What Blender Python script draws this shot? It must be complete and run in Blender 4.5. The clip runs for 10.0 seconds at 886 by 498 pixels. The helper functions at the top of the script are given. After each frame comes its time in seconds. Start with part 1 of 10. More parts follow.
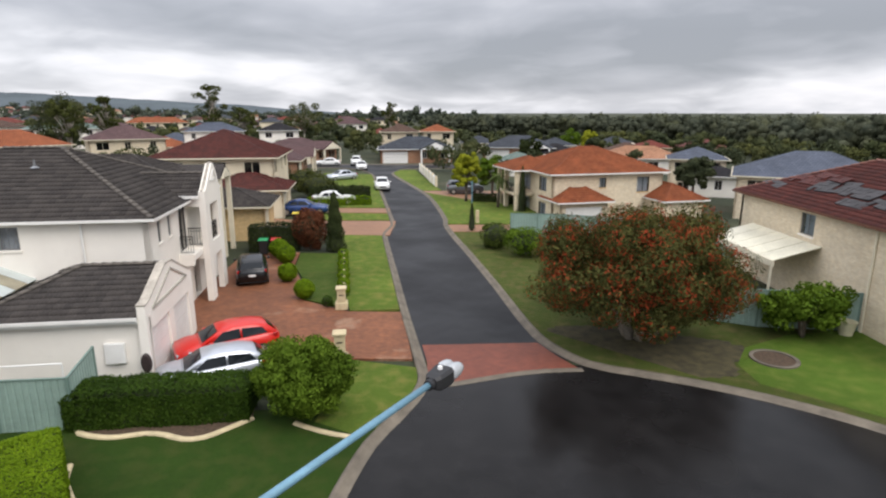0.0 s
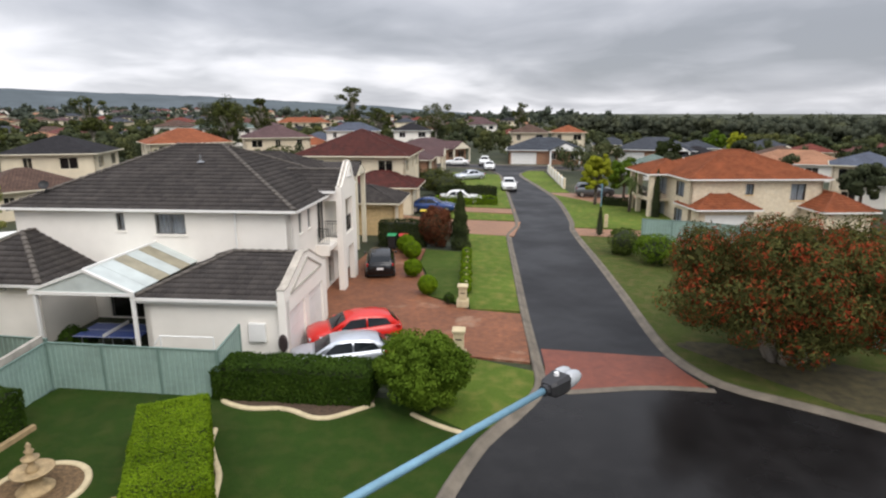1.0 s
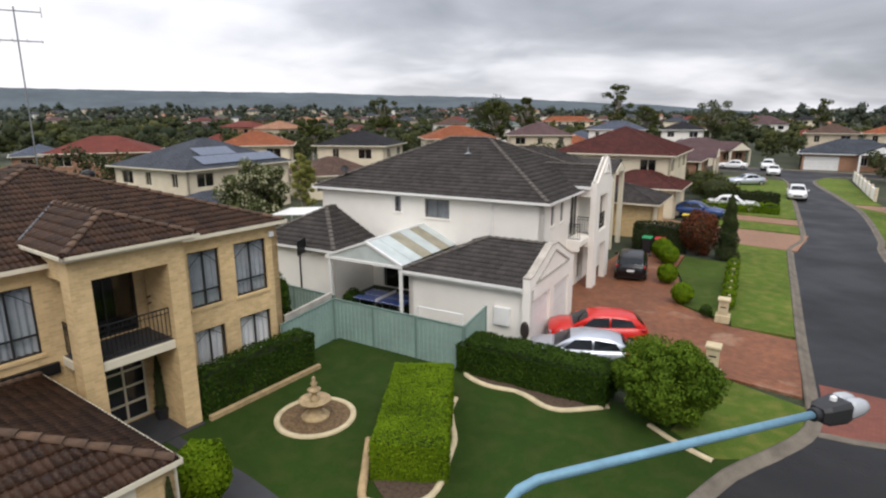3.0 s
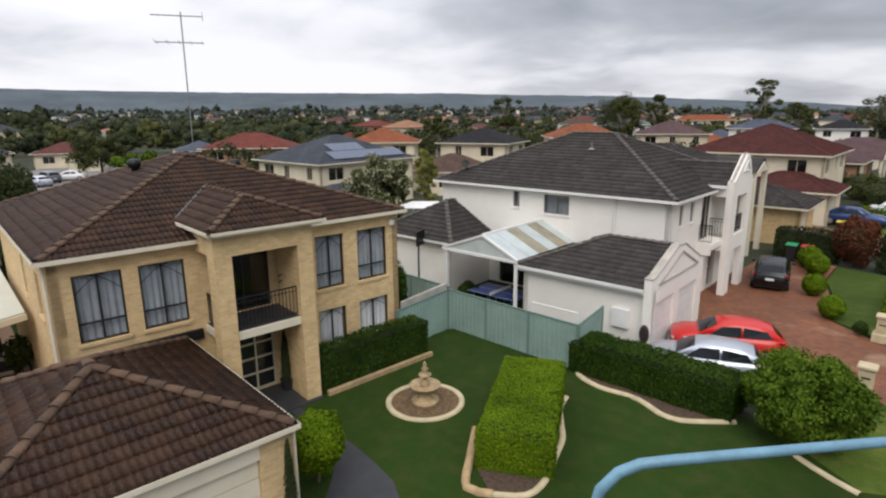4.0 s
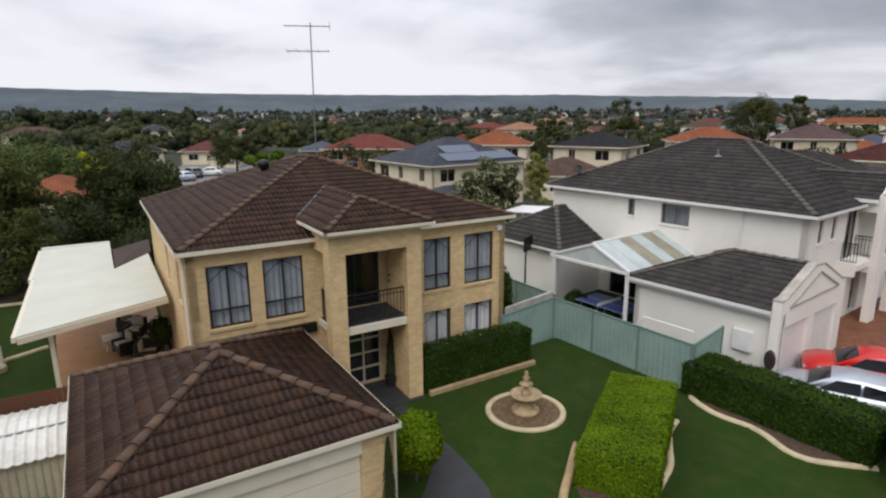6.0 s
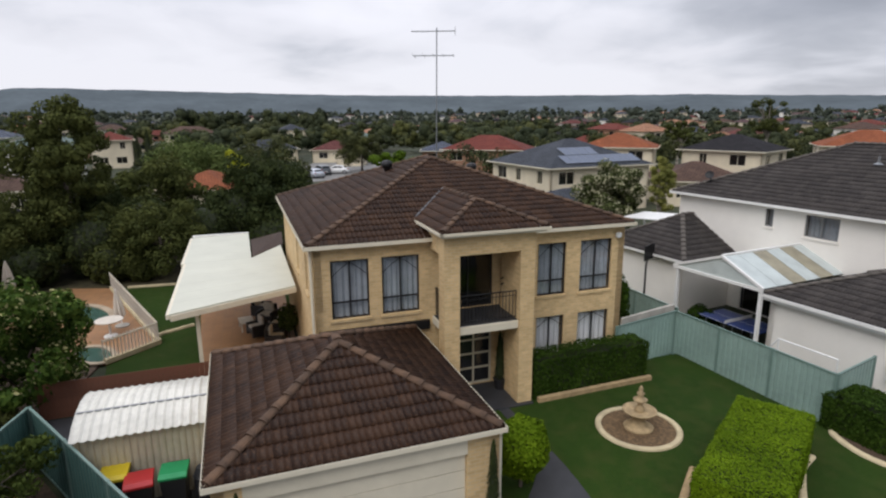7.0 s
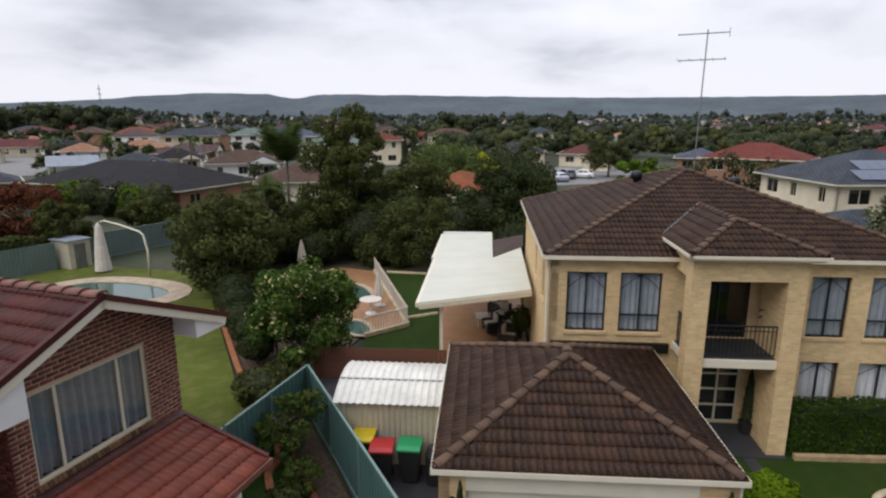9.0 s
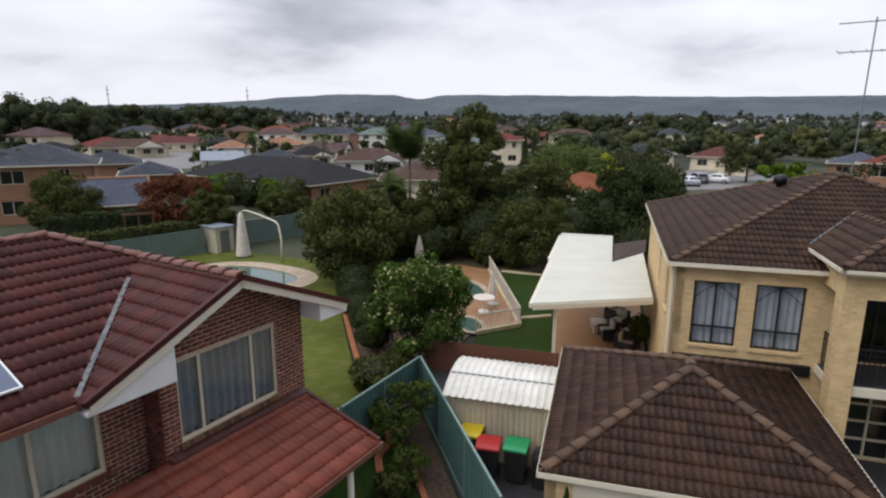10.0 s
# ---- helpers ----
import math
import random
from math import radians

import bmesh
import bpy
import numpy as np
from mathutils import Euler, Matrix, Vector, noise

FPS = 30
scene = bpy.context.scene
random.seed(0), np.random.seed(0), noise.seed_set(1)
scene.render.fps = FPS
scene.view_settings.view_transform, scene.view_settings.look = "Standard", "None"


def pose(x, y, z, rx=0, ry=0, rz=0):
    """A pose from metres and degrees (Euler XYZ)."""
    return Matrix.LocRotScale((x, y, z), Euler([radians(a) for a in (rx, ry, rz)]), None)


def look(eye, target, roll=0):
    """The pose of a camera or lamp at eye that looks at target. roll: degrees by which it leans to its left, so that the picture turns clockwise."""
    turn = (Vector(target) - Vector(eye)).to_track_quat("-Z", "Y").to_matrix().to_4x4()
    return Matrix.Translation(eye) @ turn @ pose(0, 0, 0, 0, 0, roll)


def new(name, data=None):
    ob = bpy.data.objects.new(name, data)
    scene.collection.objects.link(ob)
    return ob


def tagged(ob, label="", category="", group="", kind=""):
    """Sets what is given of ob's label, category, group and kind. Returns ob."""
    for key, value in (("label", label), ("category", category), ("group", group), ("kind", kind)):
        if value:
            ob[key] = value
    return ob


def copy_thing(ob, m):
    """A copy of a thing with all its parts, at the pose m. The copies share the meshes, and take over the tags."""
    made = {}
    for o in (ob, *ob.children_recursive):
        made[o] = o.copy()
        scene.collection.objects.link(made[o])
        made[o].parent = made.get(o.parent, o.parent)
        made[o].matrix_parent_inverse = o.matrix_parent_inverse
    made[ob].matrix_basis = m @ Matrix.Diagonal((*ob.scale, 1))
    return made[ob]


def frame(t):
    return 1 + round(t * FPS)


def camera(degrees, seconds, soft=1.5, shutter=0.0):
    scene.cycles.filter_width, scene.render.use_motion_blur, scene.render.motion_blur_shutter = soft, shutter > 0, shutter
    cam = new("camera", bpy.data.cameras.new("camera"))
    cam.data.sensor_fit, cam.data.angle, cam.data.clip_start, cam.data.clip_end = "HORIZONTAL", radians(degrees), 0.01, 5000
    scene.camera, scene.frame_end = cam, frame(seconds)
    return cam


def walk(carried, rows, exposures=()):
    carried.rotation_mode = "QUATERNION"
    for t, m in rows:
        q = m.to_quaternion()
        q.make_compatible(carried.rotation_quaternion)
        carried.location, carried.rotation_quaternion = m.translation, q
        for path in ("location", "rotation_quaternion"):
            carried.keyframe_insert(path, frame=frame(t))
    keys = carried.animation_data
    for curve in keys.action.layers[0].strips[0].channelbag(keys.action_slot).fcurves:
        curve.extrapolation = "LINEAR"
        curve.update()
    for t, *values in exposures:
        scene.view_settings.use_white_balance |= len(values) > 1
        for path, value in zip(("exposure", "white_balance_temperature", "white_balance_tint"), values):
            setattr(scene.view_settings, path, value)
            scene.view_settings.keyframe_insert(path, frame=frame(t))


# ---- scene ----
cam = camera(75.28, 10.0, soft=2.2)
walk(cam, [
    (0, pose(-0.000, -0.000, 9.500, 76.600, -0.000, -0.000)),
    (0.5, pose(0.005, 0.024, 9.493, 76.620, 0.033, 6.299)),
    (1, pose(0.024, 0.038, 9.488, 76.660, 0.026, 12.632)),
    (1.5, pose(0.044, 0.038, 9.474, 76.661, 0.061, 19.012)),
    (2, pose(0.044, 0.025, 9.439, 76.647, 0.124, 25.291)),
    (2.5, pose(0.043, 0.024, 9.373, 76.623, 0.125, 31.545)),
    (2.7, pose(0.058, 0.028, 9.332, 76.636, 0.173, 34.057)),
    (3.8, pose(0.183, 0.085, 9.021, 76.709, 0.438, 47.736)),
    (4, pose(0.183, 0.104, 8.987, 76.723, 0.487, 49.926)),
    (4.5, pose(0.146, 0.142, 8.950, 76.804, 0.444, 53.986)),
    (5, pose(0.091, 0.183, 8.981, 76.838, 0.426, 55.072)),
    (5.2, pose(0.091, 0.184, 9.004, 76.863, 0.426, 55.402)),
    (6.3, pose(0.137, 0.154, 9.138, 76.986, 0.319, 64.230)),
    (6.5, pose(0.143, 0.146, 9.157, 77.008, 0.299, 66.605)),
    (7, pose(0.146, 0.131, 9.185, 77.082, 0.304, 72.537)),
    (7.5, pose(0.133, 0.122, 9.210, 77.157, 0.265, 78.536)),
    (8, pose(0.132, 0.105, 9.269, 77.265, 0.175, 84.557)),
    (8.5, pose(0.160, 0.069, 9.346, 77.384, 0.057, 90.529)),
    (9, pose(0.176, 0.047, 9.399, 77.405, 0.028, 96.467)),
    (9.5, pose(0.179, 0.050, 9.382, 77.416, -0.048, 102.384)),
    (10, pose(0.166, 0.026, 9.325, 77.418, -0.142, 108.248)),
], exposures=((0, 0.34, 6700, 12), (2, 0.28, 6680, 12), (4, 0.06, 6600, 12), (6.5, -0.10, 6480, 13), (10, -0.02, 6420, 14)))

# ---------- small builders ----------
V = Vector


def box(bm, x0, x1, y0, y1, z0, z1, m=None):
    """An axis-aligned block, moved by m."""
    vs = [bm.verts.new(V(p) if m is None else m @ V(p)) for p in
          ((x0, y0, z0), (x1, y0, z0), (x1, y1, z0), (x0, y1, z0), (x0, y0, z1), (x1, y0, z1), (x1, y1, z1), (x0, y1, z1))]
    for f in ((3, 2, 1, 0), (4, 5, 6, 7), (0, 1, 5, 4), (1, 2, 6, 5), (2, 3, 7, 6), (3, 0, 4, 7)):
        bm.faces.new([vs[i] for i in f])
    return bm


def blk(*a, bevel=0.0):
    bm = box(bmesh.new(), *a)
    if bevel:
        bmesh.ops.bevel(bm, geom=bm.edges[:], offset=bevel, segments=1, affect="EDGES")
    return bm


def bar(bm, a, b, r, sides=6, r2=None):
    """A round bar from a to b."""
    a, b = V(a), V(b)
    d = (b - a).normalized()
    u = d.orthogonal().normalized()
    w = d.cross(u)
    r2 = r if r2 is None else r2
    ra, rb = [], []
    for i in range(sides):
        c, s = math.cos(2 * math.pi * i / sides), math.sin(2 * math.pi * i / sides)
        ra.append(bm.verts.new(a + (u * c + w * s) * r))
        rb.append(bm.verts.new(b + (u * c + w * s) * r2))
    for i in range(sides):
        j = (i + 1) % sides
        bm.faces.new((ra[i], ra[j], rb[j], rb[i]))
    bm.faces.new(ra[::-1])
    bm.faces.new(rb)
    return bm


def tube(bm, pts, radii, sides=10):
    """A round tube along points, with a radius at each."""
    pts = [V(p) for p in pts]
    rings = []
    ref = V((0.13, 0.21, 0.97))
    for i, p in enumerate(pts):
        d = (pts[min(i + 1, len(pts) - 1)] - pts[max(i - 1, 0)]).normalized()
        u = d.cross(ref)
        u = (d.orthogonal() if u.length < 0.1 else u).normalized()
        w = d.cross(u)
        rings.append([bm.verts.new(p + (u * math.cos(2 * math.pi * k / sides) + w * math.sin(2 * math.pi * k / sides)) * radii[i]) for k in range(sides)])
    for a, b in zip(rings, rings[1:]):
        for k in range(sides):
            j = (k + 1) % sides
            bm.faces.new((a[k], a[j], b[j], b[k]))
    bm.faces.new(rings[0][::-1])
    bm.faces.new(rings[-1])
    return bm


def lathe(bm, prof, sides=20, m=None):
    """A turned body from (radius, height) pairs."""
    rings = []
    for r, z in prof:
        ring = []
        for k in range(sides):
            p = V((max(r, 0.002) * math.cos(2 * math.pi * k / sides), max(r, 0.002) * math.sin(2 * math.pi * k / sides), z))
            ring.append(bm.verts.new(p if m is None else m @ p))
        rings.append(ring)
    for a, b in zip(rings, rings[1:]):
        for k in range(sides):
            j = (k + 1) % sides
            bm.faces.new((a[k], a[j], b[j], b[k]))
    bm.faces.new(rings[0][::-1])
    bm.faces.new(rings[-1])
    return bm


def prism(bm, pts, z0, z1):
    """An upright prism over a plan outline, counter-clockwise."""
    lo = [bm.verts.new((x, y, z0)) for x, y in pts]
    hi = [bm.verts.new((x, y, z1)) for x, y in pts]
    n = len(pts)
    for i in range(n):
        j = (i + 1) % n
        bm.faces.new((lo[i], lo[j], hi[j], hi[i]))
    bm.faces.new(lo[::-1])
    bm.faces.new(hi)
    return bm


def extrude_poly(bm, pts, d):
    """A closed slab from a planar outline of 3D points, thickened by the vector d."""
    a = [bm.verts.new(V(p)) for p in pts]
    b = [bm.verts.new(V(p) + V(d)) for p in pts]
    n = len(pts)
    for i in range(n):
        j = (i + 1) % n
        bm.faces.new((a[i], a[j], b[j], b[i]))
    bm.faces.new(a[::-1])
    bm.faces.new(b)
    return bm


def uv_metres(bm):
    """UVs in metres: along the wall and up, or x and y on flat faces."""
    lay = bm.loops.layers.uv.new("UVMap")
    for f in bm.faces:
        n = f.normal
        if abs(n.z) > 0.9:
            for lp in f.loops:
                lp[lay].uv = (lp.vert.co.x, lp.vert.co.y)
        else:
            tx = V((-n.y, n.x, 0)).normalized()
            up = n.cross(tx)
            for lp in f.loops:
                lp[lay].uv = (lp.vert.co.dot(tx), lp.vert.co.dot(up))


def mesh_of(name, bm, material, smooth=False):
    bmesh.ops.recalc_face_normals(bm, faces=bm.faces[:])
    bm.normal_update()
    uv_metres(bm)
    me = bpy.data.meshes.new(name)
    bm.to_mesh(me)
    bm.free()
    if smooth:
        me.polygons.foreach_set("use_smooth", [True] * len(me.polygons))
    for m in (material if isinstance(material, (list, tuple)) else [material]):
        me.materials.append(m)
    return me


def part(name, bm, material, parent, label="", smooth=False):
    """One mesh object under a thing or a part."""
    ob = new(name, mesh_of(name, bm, material, smooth))
    ob.parent = parent
    if label:
        tagged(ob, label)
    return ob


def thing(name, x, y, z=0.0, rz=0.0, label="", category="", group="", kind=""):
    ob = new(name)
    ob.empty_display_size = 0.3
    ob.matrix_basis = pose(x, y, z, 0, 0, rz)
    return tagged(ob, label, category, group, kind)


def solid(name, bm, material, label="", category="", group="", kind="", m=None, smooth=False):
    """A thing that is one mesh."""
    ob = new(name, mesh_of(name, bm, material, smooth))
    if m is not None:
        ob.matrix_basis = m
    return tagged(ob, label, category, group, kind)


def raw_mesh(name, verts, faces, material):
    """A mesh from numpy arrays of vertices and equal-sided faces."""
    me = bpy.data.meshes.new(name)
    verts, faces = np.asarray(verts, np.float32), np.asarray(faces, np.int32)
    n, k = faces.shape
    me.vertices.add(len(verts))
    me.vertices.foreach_set("co", verts.ravel())
    me.loops.add(n * k)
    me.loops.foreach_set("vertex_index", faces.ravel())
    me.polygons.add(n)
    me.polygons.foreach_set("loop_start", np.arange(n, dtype=np.int32) * k)
    me.polygons.foreach_set("loop_total", np.full(n, k, np.int32))
    me.update(calc_edges=True)
    me.validate()
    for m in (material if isinstance(material, (list, tuple)) else [material]):
        me.materials.append(m)
    return me


# ---------- walls with openings ----------
def wall_bm(bm, a, b, z0, z1, thick, holes=()):
    """A wall from plan point a to b; outside is to the right of a -> b. holes: (u0, u1, z0, z1) along it."""
    a, b = V((*a, 0)), V((*b, 0))
    d = b - a
    L = d.length
    d.normalize()
    inn = V((-d.y, d.x, 0)) * thick
    us = sorted({0.0, L, *[h[0] for h in holes], *[h[1] for h in holes]})
    zs = sorted({z0, z1, *[h[2] for h in holes], *[h[3] for h in holes]})
    us, zs = [u for u in us if 0 <= u <= L], [z for z in zs if z0 <= z <= z1]

    def full(i, j):
        if not (0 <= i < len(us) - 1 and 0 <= j < len(zs) - 1):
            return False
        u, z = (us[i] + us[i + 1]) / 2, (zs[j] + zs[j + 1]) / 2
        return not any(h[0] < u < h[1] and h[2] < z < h[3] for h in holes)

    made = {}

    def vert(i, j, k):
        if (i, j, k) not in made:
            made[i, j, k] = bm.verts.new(a + d * us[i] + inn * k + V((0, 0, zs[j])))
        return made[i, j, k]

    for i in range(len(us) - 1):
        for j in range(len(zs) - 1):
            if not full(i, j):
                continue
            bm.faces.new([vert(*q, 0) for q in ((i, j), (i + 1, j), (i + 1, j + 1), (i, j + 1))])
            bm.faces.new([vert(*q, 1) for q in ((i, j + 1), (i + 1, j + 1), (i + 1, j), (i, j))])
            for (p, q), o in ((((i, j), (i + 1, j)), (i, j - 1)), (((i + 1, j), (i + 1, j + 1)), (i + 1, j)),
                              (((i + 1, j + 1), (i, j + 1)), (i, j + 1)), (((i, j + 1), (i, j)), (i - 1, j))):
                if not full(*o):
                    bm.faces.new([vert(*q, 0), vert(*p, 0), vert(*p, 1), vert(*q, 1)])
    return bm


def frame_m(a, b, u):
    """Local axes on a wall a -> b at distance u: x along it, y into the house, z up."""
    a, b = V((*a, 0)), V((*b, 0))
    d = (b - a).normalized()
    n = V((-d.y, d.x, 0))
    o = a + d * u
    return Matrix(((d.x, n.x, 0, o.x), (d.y, n.y, 0, o.y), (0, 0, 1, 0), (0, 0, 0, 1)))


def pane(m, x0, x1, y, z0, z1, material, parent):
    """A thin sheet of glass facing out."""
    me = bpy.data.meshes.new("pane")
    me.from_pydata([m @ V(p) for p in ((x0, y, z0), (x1, y, z0), (x1, y, z1), (x0, y, z1))], [], [(0, 1, 2, 3)])
    me.materials.append(material)
    ob = new("pane", me)
    ob.parent = parent
    ob.visible_shadow = False
    return ob


def sash(m, w, z0, z1, fw, bars_v=(), bars_h=(), y0=0.06):
    """A window frame with its glazing bars, in one piece."""
    ev = [fw / 2, *[w * t for t in bars_v], w - fw / 2]
    eh = [z0 + fw / 2, *[z0 + (z1 - z0) * t for t in bars_h], z1 - fw / 2]
    holes = [(p + fw / 2, q - fw / 2, r + fw / 2, s - fw / 2) for p, q in zip(ev, ev[1:]) for r, s in zip(eh, eh[1:])]
    bm = wall_bm(bmesh.new(), (0, y0), (w, y0), z0, z1, 0.05, holes)
    bmesh.ops.transform(bm, matrix=m, verts=bm.verts[:])
    return bm


def window(parent, a, b, hole, mats, bars_v=(0.5,), bars_h=(), curtain=True, sill=True, depth=0.07, fw=0.05, name="window", span=(0.0, 1.0), arch=False, pleat=0.04):
    """A glazed window set in an opening of the wall a -> b, as a part with frame, panes, sill and curtain."""
    u0, u1, z0, z1 = hole
    m = frame_m(a, b, u0)
    w = u1 - u0
    y0, y1 = depth, depth + 0.05
    win = part(name, sash(m, w, z0, z1, fw, bars_v, bars_h, y0), mats["frame"], parent)
    edges = [0, *bars_v, 1]
    for t0, t1 in zip(edges, edges[1:]):
        pane(m, w * t0 + 0.02, w * t1 - 0.02, y0 + 0.025, z0 + 0.02, z1 - 0.02, mats["glass"], win)
    if sill:
        bm = bmesh.new()
        box(bm, -0.06, w + 0.06, -0.05, depth, z0 - 0.09, z0 - 0.004, m)
        part("window_sill", bm, mats["sill"], win)
    if arch:
        # curved leadwork in the head of the window
        zs, zt = z0 + (z1 - z0) * 0.72, z1 - 0.06
        for x0, x1 in ((0.04, w * 0.66), (w - 0.04, w * 0.34)):
            pts = [m @ V((x0 + (x1 - x0) * k / 6, y0 - 0.004, zs + (zt - zs) * math.sin(k / 6 * math.pi / 2))) for k in range(7)]
            part("lead_arc", tube(bmesh.new(), pts, [0.011] * 7, 4), mats["frame"], win)
    if curtain:
        bm = bmesh.new()
        n = max(10, int(w * (span[1] - span[0]) / 0.035))
        rows = []
        rnd = random.Random(int(u0 * 100 + z0 * 7))
        ph = 0.0
        for i in range(n + 1):
            x = 0.03 + (w - 0.06) * (span[0] + (span[1] - span[0]) * i / n)
            ph += rnd.uniform(0.7, 1.5)
            y = y1 + 0.1 + pleat * math.sin(ph)
            rows.append([bm.verts.new(m @ V((x, y, z))) for z in (z0 + 0.02, z1 - 0.02)])
        for p, q in zip(rows, rows[1:]):
            bm.faces.new((p[0], q[0], q[1], p[1]))
        part("curtain", bm, mats["curtain"], win, smooth=True)
    return win


# ---------- roofs ----------
PROFILE = {"roman": ((0.0, 0.033), (0.032, 0.023), (0.058, 0.004), (0.112, 0.002), (0.15, 0.033), (0.182, 0.023), (0.208, 0.004), (0.262, 0.002), (0.30, 0.033)),
           "low": ((0.0, 0.030), (0.03, 0.020), (0.055, 0.003), (0.115, 0.002), (0.15, 0.030), (0.18, 0.020), (0.205, 0.003), (0.265, 0.002), (0.30, 0.030)),
           "flat": ((0.0, 0.012), (0.02, 0.0), (0.14, 0.0), (0.15, 0.01), (0.16, 0.0), (0.29, 0.0), (0.30, 0.012))}


def tile_arrays(profile, du=0.30, dv=0.34):
    pr = PROFILE[profile]
    vs, fs = [], []
    for u, h in pr:
        vs += [(u, -0.005, 0.0), (u, 0.0, h + 0.046), (u, dv + 0.02, h + 0.002)]
    for i in range(len(pr) - 1):
        a, b = 3 * i, 3 * i + 3
        fs += [(a, b, b + 1, a + 1), (a + 1, b + 1, b + 2, a + 2)]
    return np.array(vs), np.array(fs)


def tiled_face(name, pts, parent, material, profile="roman", singles=0, piece="roof_tile"):
    """Roof tiles over the planar face pts (eave from pts[0] to pts[1]); those cut by hips are trimmed. singles: how many
    whole tiles are pieces of their own, counted from the eave."""
    pts = [V(p) for p in pts]
    o = pts[0]
    eu = (pts[1] - pts[0]).normalized()
    nn = eu.cross(pts[2] - pts[0]).normalized()
    ev = nn.cross(eu)
    M = Matrix(((eu.x, ev.x, nn.x, o.x), (eu.y, ev.y, nn.y, o.y), (eu.z, ev.z, nn.z, o.z), (0, 0, 0, 1)))
    flat = [((p - o).dot(eu), (p - o).dot(ev)) for p in pts]
    du, dv = 0.30, 0.34
    umin, umax = min(p[0] for p in flat), max(p[0] for p in flat)
    vmax = max(p[1] for p in flat)
    tv, tf = tile_arrays(profile, du, dv)

    def inside(u, v):
        for (x0, y0), (x1, y1) in zip(flat, flat[1:] + flat[:1]):
            if (x1 - x0) * (v - y0) - (y1 - y0) * (u - x0) < -1e-6:
                return False
        return True

    allv, allf, n, whole = [], [], 0, []
    rows = int(vmax / dv) + 1
    for j in range(rows):
        v0 = -0.05 + j * dv
        i0 = int(umin / du) - 2
        for i in range(i0, int(umax / du) + 2):
            u0 = i * du
            cs = [inside(u0 + a, max(v0 + b, 0.0)) for a in (0.0, du) for b in (0.0, dv + 0.02)]
            if not any(cs) and not inside(u0 + du / 2, max(v0, 0) + dv / 2):
                continue
            jit = (random.random() - 0.5) * 0.008
            if all(cs) and len(whole) < singles:
                whole.append((u0, v0, jit))
                continue
            allv.append(tv + (u0, v0, jit))
            allf.append(tf + n * len(tv))
            n += 1
    made = []
    if allv:
        me = raw_mesh(name, np.concatenate(allv), np.concatenate(allf), material)
        bm = bmesh.new()
        bm.from_mesh(me)
        for (x0, y0), (x1, y1) in zip(flat[1:], flat[2:] + flat[:1]):
            nrm = V((y1 - y0, -(x1 - x0), 0)).normalized()
            bmesh.ops.bisect_plane(bm, geom=bm.verts[:] + bm.edges[:] + bm.faces[:], plane_co=V((x0, y0, 0)), plane_no=nrm, clear_outer=True)
        bm.to_mesh(me)
        bm.free()
        ob = new(name, me)
        ob.parent, ob.matrix_basis = parent, M
        tagged(ob, kind="stuff")
        made.append(ob)
    if whole:
        me = raw_mesh(piece, tv, tf, material)
        for u0, v0, jit in whole:
            ob = new(piece, me)
            ob.parent, ob.matrix_basis = parent, M @ Matrix.Translation((u0, v0, jit))
            made.append(ob)
    return made


def caps(parent, a, b, material, r=0.11, step=0.38, name="ridge_cap", lift=0.02):
    """Half-round ridge tiles from a (low) to b (high), each a piece lapping the last."""
    a, b = V(a), V(b)
    d = b - a
    n = max(1, round(d.length / step))
    st = d.length / n
    d.normalize()
    side = d.cross(V((0, 0, 1))).normalized()
    up = side.cross(d)
    key = (round(st, 4), round(r, 4), material.name)
    if key not in CAPS:
        bm = bmesh.new()
        rings = []
        for y, rr, dz in ((0, r * 1.12, 0.03), (st * 1.08, r * 0.95, 0.0)):
            rings.append([bm.verts.new((rr * math.cos(math.pi * (k / 6)), y, rr * 0.62 * math.sin(math.pi * (k / 6)) + dz)) for k in range(7)])
        lo = [bm.verts.new((v.co.x * 0.8, 0.004, v.co.z * 0.8 - 0.02)) for v in rings[0]]
        for k in range(6):
            bm.faces.new((rings[0][k], rings[0][k + 1], rings[1][k + 1], rings[1][k]))
            bm.faces.new((lo[k], lo[k + 1], rings[0][k + 1], rings[0][k]))
        CAPS[key] = mesh_of(name, bm, material)
    for i in range(n):
        o = a + d * (st * i) + up * lift
        ob = new(name, CAPS[key])
        ob.parent = parent
        ob.matrix_basis = Matrix(((side.x, d.x, up.x, o.x), (side.y, d.y, up.y, o.y), (side.z, d.z, up.z, o.z), (0, 0, 0, 1))) @ pose(0, 0, 0, 0, (i * 37 % 7 - 3) * 0.5, (i * 53 % 5 - 2) * 0.4)


CAPS = {}


